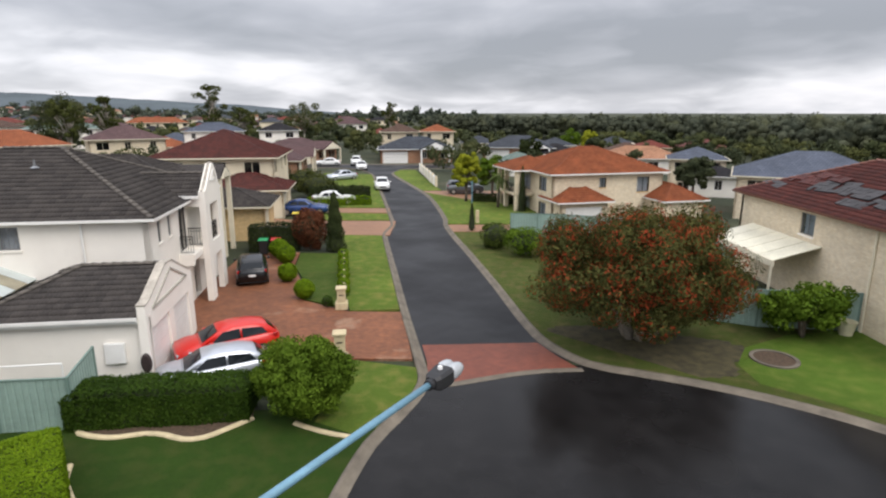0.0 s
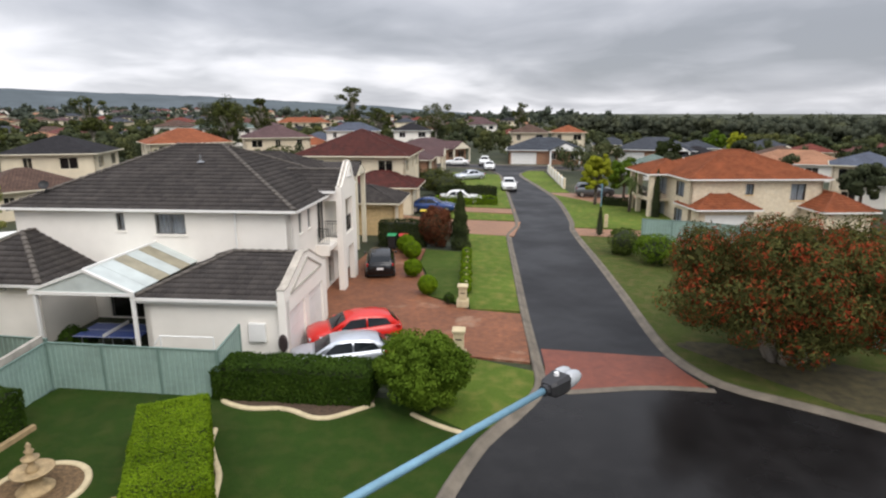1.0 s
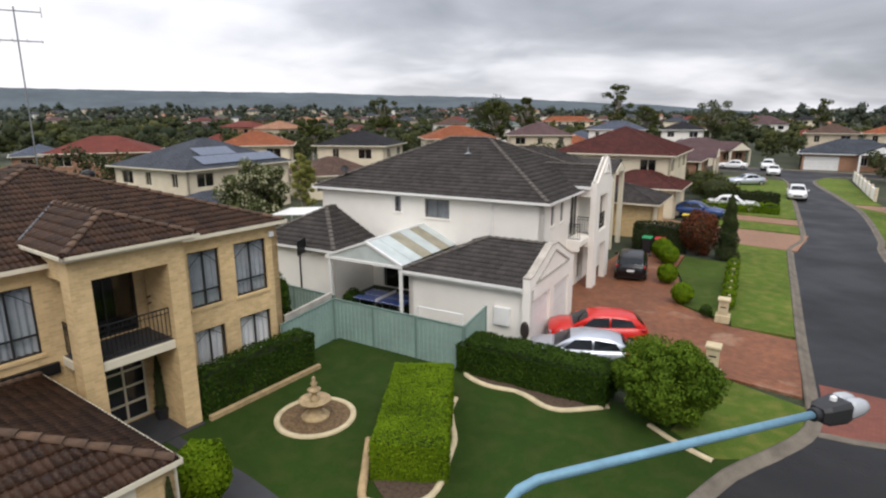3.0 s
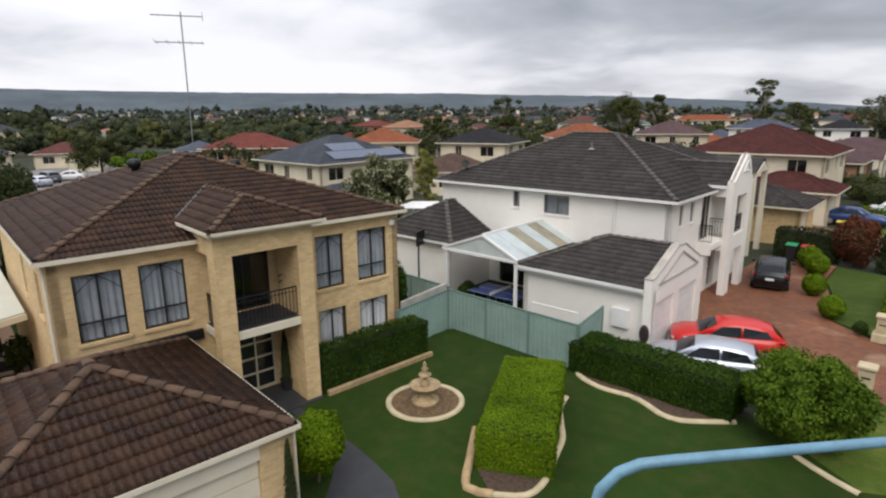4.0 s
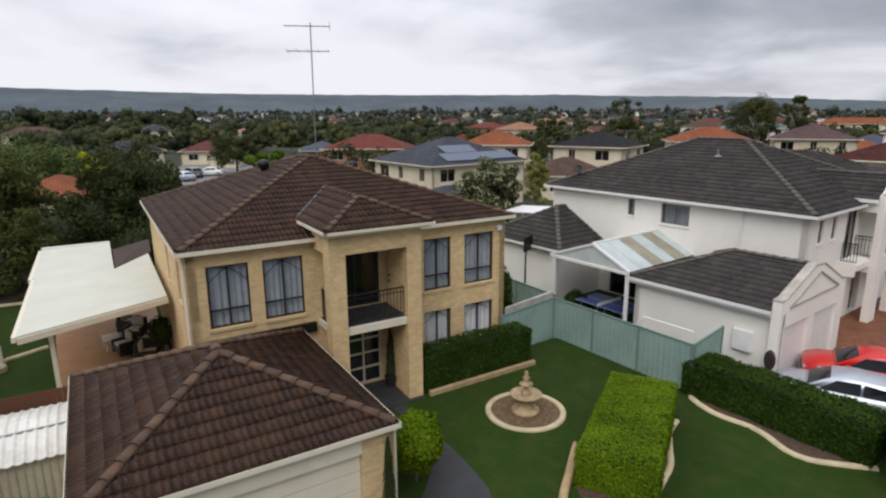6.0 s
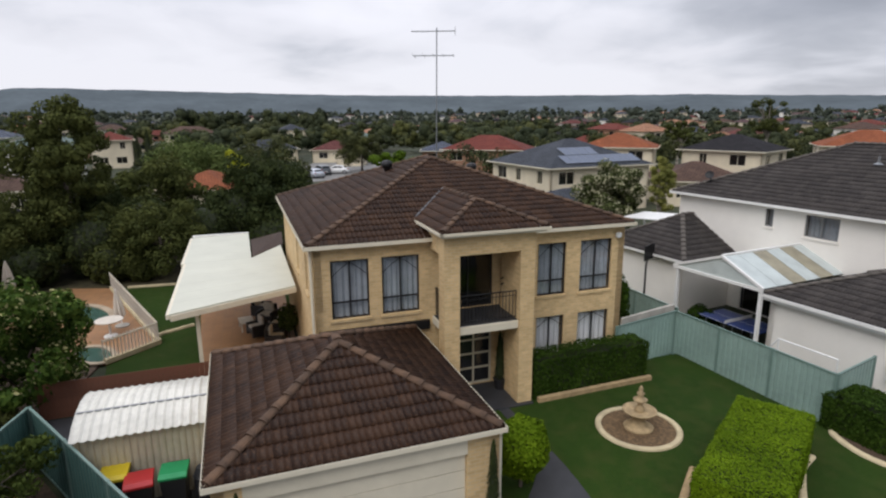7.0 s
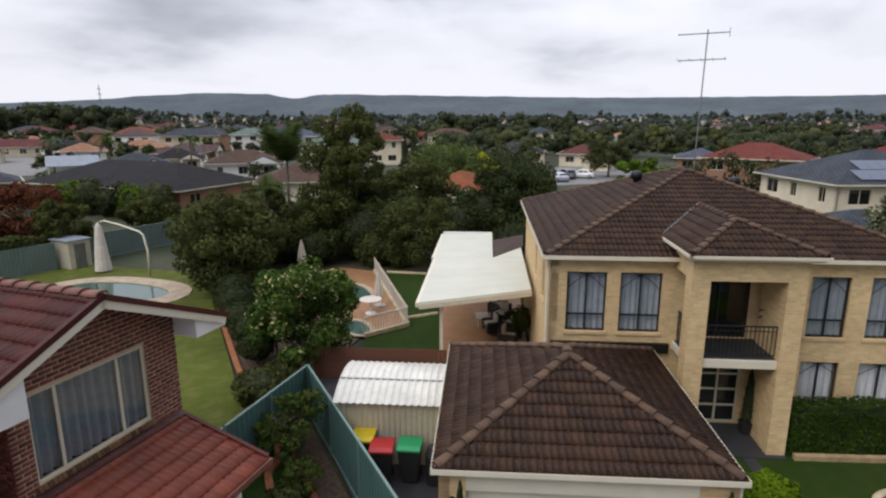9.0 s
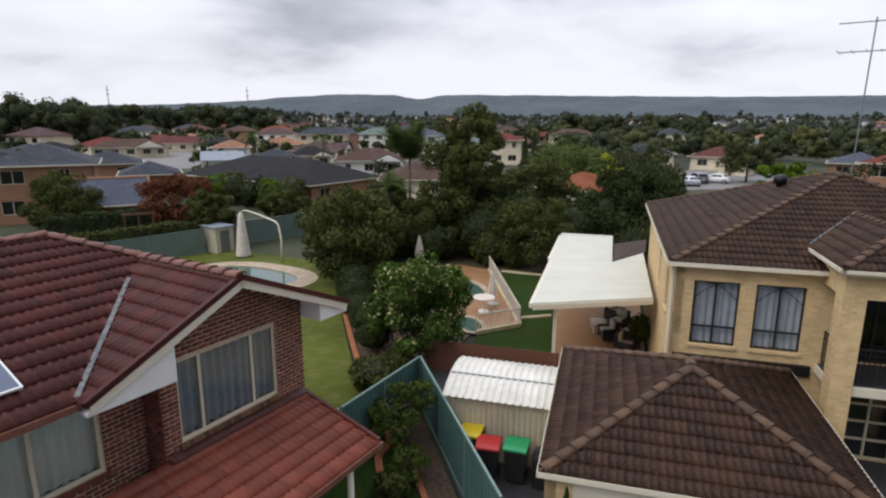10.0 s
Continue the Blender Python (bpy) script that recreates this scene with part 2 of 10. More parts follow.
def hip_roof(parent, x0, x1, y0, y1, ze, rise, mats, profile="roman", singles=None, faces="nsew", ridge_axis=None, name="roof", cap=True, tiles=True, gutter=True):
    """A hipped roof over the rectangle, eaves at ze; returns the roof part. singles: pieces per face letter."""
    singles = singles or {}
    w, d = x1 - x0, y1 - y0
    zr = ze + rise
    if w >= d:
        h = d / 2
        A, B = V((x0 + h, y0 + h, zr)), V((x1 - h, y0 + h, zr))
    else:
        h = w / 2
        A, B = V((x0 + h, y0 + h, zr)), V((x0 + h, y1 - h, zr))
    c = {"sw": V((x0, y0, ze)), "se": V((x1, y0, ze)), "ne": V((x1, y1, ze)), "nw": V((x0, y1, ze))}
    if w >= d:
        F = {"s": [c["sw"], c["se"], B, A], "n": [c["ne"], c["nw"], A, B], "w": [c["nw"], c["sw"], A], "e": [c["se"], c["ne"], B]}
        hips = [(c["sw"], A), (c["nw"], A), (c["se"], B), (c["ne"], B)]
    else:
        F = {"s": [c["sw"], c["se"], A], "n": [c["ne"], c["nw"], B], "w": [c["nw"], c["sw"], A, B], "e": [c["se"], c["ne"], B, A]}
        hips = [(c["sw"], A), (c["se"], A), (c["nw"], B), (c["ne"], B)]
    for k in F:
        q = [F[k][0]]
        for p in F[k][1:]:
            if (p - q[-1]).length > 1e-3:
                q.append(p)
        F[k] = q
    bm = bmesh.new()
    lo = V((0, 0, -0.02))
    for k in F:
        bm.faces.new([bm.verts.new(p + lo) for p in F[k]])
    bm.faces.new([bm.verts.new(c[k] + lo) for k in ("nw", "ne", "se", "sw")])
    bmesh.ops.remove_doubles(bm, verts=bm.verts[:], dist=1e-4)
    roof = part(name, bm, mats["tile"], parent)
    if tiles:
        for k in faces:
            tiled_face("tile_field", F[k], roof, mats["tile"], profile, singles.get(k, 0))
    if cap:
        for a, b in hips:
            caps(roof, a, b, mats["cap"])
        if (B - A).length > 0.2:
            caps(roof, A, B, mats["cap"])
    if gutter:
        g = 0.11
        for (p, q) in ((c["sw"], c["se"]), (c["se"], c["ne"]), (c["ne"], c["nw"]), (c["nw"], c["sw"])):
            dd = (q - p).normalized()
            nrm = V((dd.y, -dd.x, 0))
            L = (q - p).length
            m = Matrix(((dd.x, nrm.x, 0, p.x), (dd.y, nrm.y, 0, p.y), (0, 0, 1, ze), (0, 0, 0, 1)))
            bm = bmesh.new()
            extrude_poly(bm, [m @ V(p) for p in ((-g, 0, -0.1), (-g, g, -0.1), (-g, g, 0.02), (-g, g - 0.012, 0.02), (-g, g - 0.012, -0.085), (-g, 0, -0.085))], dd * (L + 2 * g))
            part("gutter", bm, mats["gutter"], roof)
            part("fascia", box(bmesh.new(), 0.0, L, -0.03, -0.002, -0.115, -0.025, m), mats["gutter"], roof)
    return roof


# ---------- foliage ----------
def leaf_cloud(pts, nrm, size, rs, shape=0.55):
    """Leaves as small bent diamonds round the points; nrm: the way each faces, loosely."""
    n = len(pts)
    d = nrm + rs.normal(0, 0.34, (n, 3))
    d /= np.linalg.norm(d, axis=1, keepdims=True) + 1e-9
    a = np.cross(d, rs.normal(0, 1, (n, 3)))
    a /= np.linalg.norm(a, axis=1, keepdims=True) + 1e-9
    b = np.cross(d, a)
    s = (size * rs.uniform(0.6, 1.35, n))[:, None]
    v = np.stack([pts - a * s, pts + b * s * shape + d * s * 0.15, pts + a * s, pts - b * s * shape + d * s * 0.15], 1).reshape(-1, 3)
    f = np.arange(4 * n).reshape(-1, 4)
    return v, f


def blob_points(n, centre, radii, rs, shell=0.55):
    """Points in the outer shell of an ellipsoid, and their outward way."""
    d = rs.normal(0, 1, (n, 3))
    d /= np.linalg.norm(d, axis=1, keepdims=True)
    r = shell + (1 - shell) * rs.uniform(0, 1, n) ** 0.6
    return np.array(centre) + d * r[:, None] * np.array(radii), d


def crown_mesh(name, clumps, per, size, material, seed, shape=0.55, shell=0.5):
    """A crown of leaves gathered in clumps: (x, y, z, rx, ry, rz)."""
    rs = np.random.RandomState(seed)
    vs, fs, n = [], [], 0
    for c in clumps:
        k = int(per * rs.uniform(0.8, 1.2))
        p, d = blob_points(k, c[:3], c[3:], rs, shell)
        v, f = leaf_cloud(p, d, size, rs, shape)
        vs.append(v)
        fs.append(f + n)
        n += len(v)
    return raw_mesh(name, np.concatenate(vs), np.concatenate(fs), material)


def clumps_in(n, centre, radii, size, rs, low=-1.0, shell=0.35):
    """Clump places within an ellipsoid, with an uneven outline."""
    out = []
    while len(out) < n:
        d = rs.normal(0, 1, 3)
        d /= np.linalg.norm(d)
        if d[2] < low:
            continue
        r = (shell + (1 - shell) * rs.uniform() ** 0.5) * rs.uniform(0.82, 1.08)
        p = np.array(centre) + d * r * np.array(radii)
        s = size * rs.uniform(0.65, 1.3)
        out.append((*p, s, s, s * 0.8))
    return out


def limbs(bm, base, top, r, clumps, rs, n=7, forks=1):
    """A tapered trunk with limbs that reach for some of the clumps."""
    base, top = V(base), V(top)
    pts = [base.lerp(top, t) + V((rs.normal(0, 0.04), rs.normal(0, 0.04), 0)) * (t > 0) for t in (0, 0.3, 0.65, 1)]
    tube(bm, pts, [r * 1.25, r, r * 0.8, r * 0.5], 8)
    pick = list(rs.permutation(len(clumps))[:n])
    for i in pick:
        c = V(clumps[i][:3])
        s = base.lerp(top, rs.uniform(0.35, 0.95))
        mid = s.lerp(c, 0.5) + V((0, 0, (c - s).length * 0.12))
        tube(bm, [s, mid, c], [r * 0.45, r * 0.28, r * 0.1], 6)
    return bm


def tree(name, x, y, trunk_h, r, centre_z, radii, n, per, leaf, size, mats, label, seed, z=0.0, low=-0.5, limb_n=7, trunks=1, shape=0.55, category="tree", group=""):
    rs = np.random.RandomState(seed)
    t = thing(name, x, y, z, 0, label, category, group)
    cl = clumps_in(n, (0, 0, centre_z), radii, size, rs, low)
    for i in range(trunks):
        ox, oy = (0, 0) if trunks == 1 else (rs.normal(0, r * 2.2), rs.normal(0, r * 2.2))
        tx, ty = (0, 0) if trunks == 1 else (ox * 3.5, oy * 3.5)
        part("trunk", limbs(bmesh.new(), (ox, oy, -0.05), (tx, ty, trunk_h), r, cl, rs, max(2, limb_n // trunks)), mats["bark"], t, smooth=True)
    ob = new("crown", crown_mesh("crown", cl, per, leaf, mats["leaf"], seed + 1, shape))
    ob.parent = t
    return t


def clipped_mesh(name, pts_fn, n, leaf, material, seed, shape=0.6):
    rs = np.random.RandomState(seed)
    p, d = pts_fn(n, rs)
    v, f = leaf_cloud(p, d, leaf, rs, shape)
    return raw_mesh(name, v, f, material)


def hedge_fn(L, w, h, rough=0.06, round_top=0.16):
    """Points over the outside of a clipped box hedge: length along x, width y, height z."""
    areas = np.array([L * w, L * h, L * h, w * h, w * h])

    def fn(n, rs):
        k = rs.choice(5, n, p=areas / areas.sum())
        u, v = rs.uniform(0, 1, n), rs.uniform(0, 1, n)
        p, d = np.zeros((n, 3)), np.zeros((n, 3))
        for i in range(5):
            s = k == i
            if i == 0:
                p[s] = np.stack([u[s] * L, v[s] * w, np.full(s.sum(), h)], 1)
                d[s] = (0, 0, 1)
            elif i in (1, 2):
                p[s] = np.stack([u[s] * L, np.full(s.sum(), 0.0 if i == 1 else w), v[s] * h], 1)
                d[s] = (0, -1 if i == 1 else 1, 0)
            else:
                p[s] = np.stack([np.full(s.sum(), 0.0 if i == 3 else L), u[s] * w, v[s] * h], 1)
                d[s] = (-1 if i == 3 else 1, 0, 0)
        c = np.array([L / 2, w / 2, h])
        e = np.abs(p[:, :2] - c[:2]) / c[:2]
        p[:, 2] -= round_top * np.clip((e.max(1) - 0.75) / 0.25, 0, 1) ** 2 * (p[:, 2] / h)
        wav = np.sin(p[:, 0] * 2.3 + p[:, 2] * 1.7) * 0.5 + np.sin(p[:, 1] * 3.1 + p[:, 0] * 5.3) * 0.5
        p += d * (rs.normal(0, rough * 0.5, n) + rough * 0.7 * wav - rough * 0.5)[:, None]
        return p, d

    return fn


def hedge(name, m, L, w, h, n, leaf, mats, label, seed, category="hedge", group="", rough=0.06):
    """A clipped hedge: leaves over a core with the inner shade in its colour."""
    t = new(name)
    t.matrix_basis = m
    tagged(t, label, category, group)
    bm = bmesh.new()
    nx, ny = max(2, int(L / 0.25)), max(2, int(w / 0.25))
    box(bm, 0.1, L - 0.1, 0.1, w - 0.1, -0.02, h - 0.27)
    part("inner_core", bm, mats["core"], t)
    ob = new("foliage", clipped_mesh("foliage", hedge_fn(L, w, h, rough), n, leaf, mats["leaf"], seed))
    ob.parent = t
    return t


def bush(name, x, y, z, radii, n, leaf, mats, label, seed, stem=0.0, category="bush", group="", lumps=9, shell=0.75):
    """A rounded bush: lumps of leaves over a core coloured as inner shade."""
    rs = np.random.RandomState(seed)
    t = thing(name, x, y, z, 0, label, category, group)
    rx, ry, rz = radii
    bm = bmesh.new()
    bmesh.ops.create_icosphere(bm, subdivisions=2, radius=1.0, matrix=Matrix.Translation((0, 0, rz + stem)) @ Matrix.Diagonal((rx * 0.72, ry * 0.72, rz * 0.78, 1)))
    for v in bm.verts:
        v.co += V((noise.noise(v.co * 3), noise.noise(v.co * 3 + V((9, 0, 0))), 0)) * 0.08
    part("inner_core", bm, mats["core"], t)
    bm = bmesh.new()
    tube(bm, [(0, 0, -0.05), (0.01, 0, stem + rz * 0.5), (0, 0.02, stem + rz)], [0.05, 0.045, 0.03], 7)
    part("stem", bm, mats["bark"], t)
    pts, dirs = [], []
    p, d = blob_points(n // 2, (0, 0, rz + stem), radii, rs, shell)
    pts.append(p)
    dirs.append(d)
    for _ in range(lumps):
        dd = rs.normal(0, 1, 3)
        dd /= np.linalg.norm(dd)
        c = np.array((0, 0, rz + stem)) + dd * np.array(radii) * rs.uniform(0.7, 0.86)
        q, e = blob_points(n // (2 * lumps), c, np.array(radii) * rs.uniform(0.2, 0.36), rs, 0.55)
        pts.append(q)
        dirs.append(e)
    p, d = np.concatenate(pts), np.concatenate(dirs)
    keep = p[:, 2] > 0.02
    v, f = leaf_cloud(p[keep], d[keep], leaf, rs)
    ob = new("foliage", raw_mesh("foliage", v, f, mats["leaf"]))
    ob.parent = t
    return t

# ---------- sky and sun ----------
def make_world():
    w = bpy.data.worlds.new("overcast_sky")
    scene.world = w
    w.use_nodes = True
    nt = w.node_tree
    nt.nodes.clear()
    N, L = nt.nodes.new, nt.links.new
    out, bg = N("ShaderNodeOutputWorld"), N("ShaderNodeBackground")
    sky = N("ShaderNodeTexSky")
    sky.sky_type, sky.sun_disc = "NISHITA", False
    sky.sun_elevation, sky.sun_rotation = radians(49), radians(130)
    tc = N("ShaderNodeTexCoord")
    sep = N("ShaderNodeSeparateXYZ")
    L(tc.outputs["Generated"], sep.inputs[0])

    def math_node(op, a, b=None, clamp=False):
        m = N("ShaderNodeMath")
        m.operation, m.use_clamp = op, clamp
        for i, q in enumerate((a, b)):
            if q is None:
                continue
            if isinstance(q, (int, float)):
                m.inputs[i].default_value = q
            else:
                L(q, m.inputs[i])
        return m.outputs[0]

    # clouds lie on a flat layer: divide the way by its height
    h = math_node("ADD", math_node("MAXIMUM", sep.outputs["Z"], 0.0), 0.2)
    px, py = math_node("DIVIDE", sep.outputs["X"], h), math_node("DIVIDE", sep.outputs["Y"], h)
    comb = N("ShaderNodeCombineXYZ")
    L(px, comb.inputs[0]), L(py, comb.inputs[1])

    def clouds(scale, detail, offset, distort=0.6):
        mp = N("ShaderNodeMapping")
        mp.inputs["Location"].default_value = offset
        L(comb.outputs[0], mp.inputs[0])
        n = N("ShaderNodeTexNoise")
        n.inputs["Scale"].default_value, n.inputs["Detail"].default_value = scale, detail
        n.inputs["Roughness"].default_value, n.inputs["Distortion"].default_value = 0.52, distort
        L(mp.outputs[0], n.inputs["Vector"])
        return n.outputs["Fac"]

    big, small = clouds(0.5, 4, (5.6, 1.2, 0), 0.3), clouds(1.7, 5, (7.3, 2.2, 0), 0.4)
    mix = math_node("ADD", math_node("MULTIPLY", big, 0.74), math_node("MULTIPLY", small, 0.26))
    # the south-west is brighter, the north-east lies under the dark of a shower
    west = math_node("SUBTRACT", math_node("MULTIPLY", math_node("MINIMUM", sep.outputs["X"], 0.12), -0.17), math_node("MULTIPLY", sep.outputs["Y"], 0.11))
    mix = math_node("ADD", math_node("MULTIPLY", math_node("SUBTRACT", mix, 0.5), 1.3), 0.5)
    # the cloud base greys with height above the bright strip of the horizon
    high = math_node("MULTIPLY", math_node("SUBTRACT", math_node("MINIMUM", sep.outputs["Z"], 0.22), 0.11), 0.9)
    dens = math_node("ADD", math_node("SUBTRACT", mix, west), high)
    ramp = N("ShaderNodeValToRGB")
    cr = ramp.color_ramp
    cr.elements[0].position, cr.elements[0].color = 0.27, (1.02, 1.04, 1.10, 1)
    cr.elements[1].position, cr.elements[1].color = 0.70, (0.36, 0.39, 0.44, 1)
    for p, c in ((0.37, (0.93, 0.95, 1.01)), (0.44, (0.79, 0.82, 0.885)), (0.51, (0.61, 0.64, 0.70)), (0.59, (0.48, 0.51, 0.57))):
        e = cr.elements.new(p)
        e.color = (*c, 1)
    L(dens, ramp.inputs[0])
    skyc = N("ShaderNodeVectorMath")
    skyc.operation = "SCALE"
    L(sky.outputs[0], skyc.inputs[0])
    skyc.inputs["Scale"].default_value = 0.10
    mx = N("ShaderNodeMix")
    mx.data_type = "RGBA"
    mx.inputs["Factor"].default_value = 0.93
    # an overcast sky is brighter overhead than near the horizon
    lift = math_node("ADD", 0.86, math_node("MULTIPLY", math_node("MAXIMUM", math_node("SUBTRACT", sep.outputs["Z"], 0.12), 0.0), 1.9))
    # and towards the bright west
    lift = math_node("ADD", lift, math_node("MULTIPLY", math_node("MAXIMUM", math_node("MULTIPLY", sep.outputs["X"], -1.0), 0.0), 0.08))
    lit = N("ShaderNodeVectorMath")
    lit.operation = "SCALE"
    L(ramp.outputs[0], lit.inputs[0]), L(lift, lit.inputs["Scale"])
    L(skyc.outputs[0], mx.inputs["A"]), L(lit.outputs[0], mx.inputs["B"])
    L(mx.outputs["Result"], bg.inputs[0])
    bg.inputs[1].default_value = 1.0
    L(bg.outputs[0], out.inputs[0])


make_world()
sun = new("sun", bpy.data.lights.new("sun", "SUN"))
sun.data.energy, sun.data.angle, sun.data.color = 1.6, radians(40), (1.0, 0.97, 0.92)
sun.matrix_basis = look((24, -20, 36), (0, 0, 0))


# ---------- materials ----------
def base_mat(name):
    m = bpy.data.materials.new(name)
    m.use_nodes = True
    nt = m.node_tree
    b = nt.nodes["Principled BSDF"]
    return m, nt, b


def noise_node(nt, scale, detail=4.0, coord="Object", rough=0.55):
    tc, n = nt.nodes.new("ShaderNodeTexCoord"), nt.nodes.new("ShaderNodeTexNoise")
    n.inputs["Scale"].default_value, n.inputs["Detail"].default_value, n.inputs["Roughness"].default_value = scale, detail, rough
    nt.links.new(tc.outputs[coord], n.inputs["Vector"])
    return n.outputs["Fac"]


def ramp_node(nt, fac, stops):
    r = nt.nodes.new("ShaderNodeValToRGB")
    els = r.color_ramp.elements
    while len(els) < len(stops):
        els.new(0.5)
    for e, (p, c) in zip(els, stops):
        e.position, e.color = p, (*c, 1) if len(c) == 3 else c
    nt.links.new(fac, r.inputs[0])
    return r.outputs[0]


def mix_col(nt, fac, a, b, blend="MIX"):
    m = nt.nodes.new("ShaderNodeMix")
    m.data_type, m.blend_type = "RGBA", blend
    for s, q in (("Factor", fac), ("A", a), ("B", b)):
        if isinstance(q, (int, float)):
            m.inputs[s].default_value = q
        elif isinstance(q, tuple):
            m.inputs[s].default_value = (*q, 1)
        else:
            nt.links.new(q, m.inputs[s])
    return m.outputs["Result"]


def bump_to(nt, b, height, strength, dist=0.02):
    n = nt.nodes.new("ShaderNodeBump")
    n.inputs["Strength"].default_value, n.inputs["Distance"].default_value = strength, dist
    nt.links.new(height, n.inputs["Height"])
    nt.links.new(n.outputs[0], b.inputs["Normal"])


def plain(name, col, rough=0.6, metal=0.0, var=0.12, scale=2.0, fine=40.0, bump=0.15, spread=0.0, spec=0.5):
    """A surface of one colour with stains at a large scale and grain at a small one; spread varies it from piece to piece."""
    m, nt, b = base_mat(name)
    big, small = noise_node(nt, scale), noise_node(nt, fine, 3)
    dark, light = tuple(c * (1 - var) for c in col), tuple(min(1, c * (1 + var)) for c in col)
    c = ramp_node(nt, big, [(0.3, dark), (0.7, light)])
    g = ramp_node(nt, small, [(0.3, (1 - var * 0.8,) * 3), (0.7, (1.0,) * 3)])
    c = mix_col(nt, 1.0, c, g, "MULTIPLY")
    if spread:
        oi, geo = nt.nodes.new("ShaderNodeObjectInfo"), nt.nodes.new("ShaderNodeNewGeometry")
        add = nt.nodes.new("ShaderNodeMath")
        add.operation = "ADD"
        nt.links.new(oi.outputs["Random"], add.inputs[0])
        nt.links.new(geo.outputs["Random Per Island"], add.inputs[1])
        fr = nt.nodes.new("ShaderNodeMath")
        fr.operation = "FRACT"
        nt.links.new(add.outputs[0], fr.inputs[0])
        s = ramp_node(nt, fr.outputs[0], [(0.0, (1 - spread,) * 3), (1.0, (1.0,) * 3)])
        c = mix_col(nt, 1.0, c, s, "MULTIPLY")
    nt.links.new(c, b.inputs["Base Color"])
    b.inputs["Roughness"].default_value, b.inputs["Metallic"].default_value = rough, metal
    b.inputs["Specular IOR Level"].default_value = spec
    if bump:
        bump_to(nt, b, small, bump, 0.01)
    return m


def bricks(name, c1, c2, mortar, w=0.24, h=0.086, var=0.2, bump=0.6, rough=0.85, offset=0.5, joint=0.010, pale_drift=None):
    m, nt, b = base_mat(name)
    uv = nt.nodes.new("ShaderNodeUVMap")
    t = nt.nodes.new("ShaderNodeTexBrick")
    t.offset = offset
    t.inputs["Color1"].default_value, t.inputs["Color2"].default_value, t.inputs["Mortar"].default_value = (*c1, 1), (*c2, 1), (*mortar, 1)
    t.inputs["Scale"].default_value, t.inputs["Mortar Size"].default_value = 1.0, joint
    t.inputs["Brick Width"].default_value, t.inputs["Row Height"].default_value = w, h
    t.inputs["Mortar Smooth"].default_value = 0.3
    nt.links.new(uv.outputs[0], t.inputs["Vector"])
    big, mid = noise_node(nt, 0.5), noise_node(nt, 3.5, 5)
    s = ramp_node(nt, big, [(0.3, (1 - var,) * 3), (0.7, (1.0,) * 3)])
    c = mix_col(nt, 1.0, t.outputs["Color"], s, "MULTIPLY")
    s2 = ramp_node(nt, mid, [(0.3, (1 - var * 0.8,) * 3), (0.65, (1.0,) * 3)])
    c = mix_col(nt, 1.0, c, s2, "MULTIPLY")
    if pale_drift:
        # a paler colour laid on in broad drifts
        c = mix_col(nt, ramp_node(nt, noise_node(nt, 0.33, 6, rough=0.62), [(0.57, (0,) * 3), (0.7, (0.7,) * 3)]), c, pale_drift)
    nt.links.new(c, b.inputs["Base Color"])
    b.inputs["Roughness"].default_value = rough
    inv = nt.nodes.new("ShaderNodeMath")
    inv.operation, inv.inputs[0].default_value = "SUBTRACT", 1.0
    nt.links.new(t.outputs["Fac"], inv.inputs[1])
    bump_to(nt, b, inv.outputs[0], bump, 0.012)
    return m


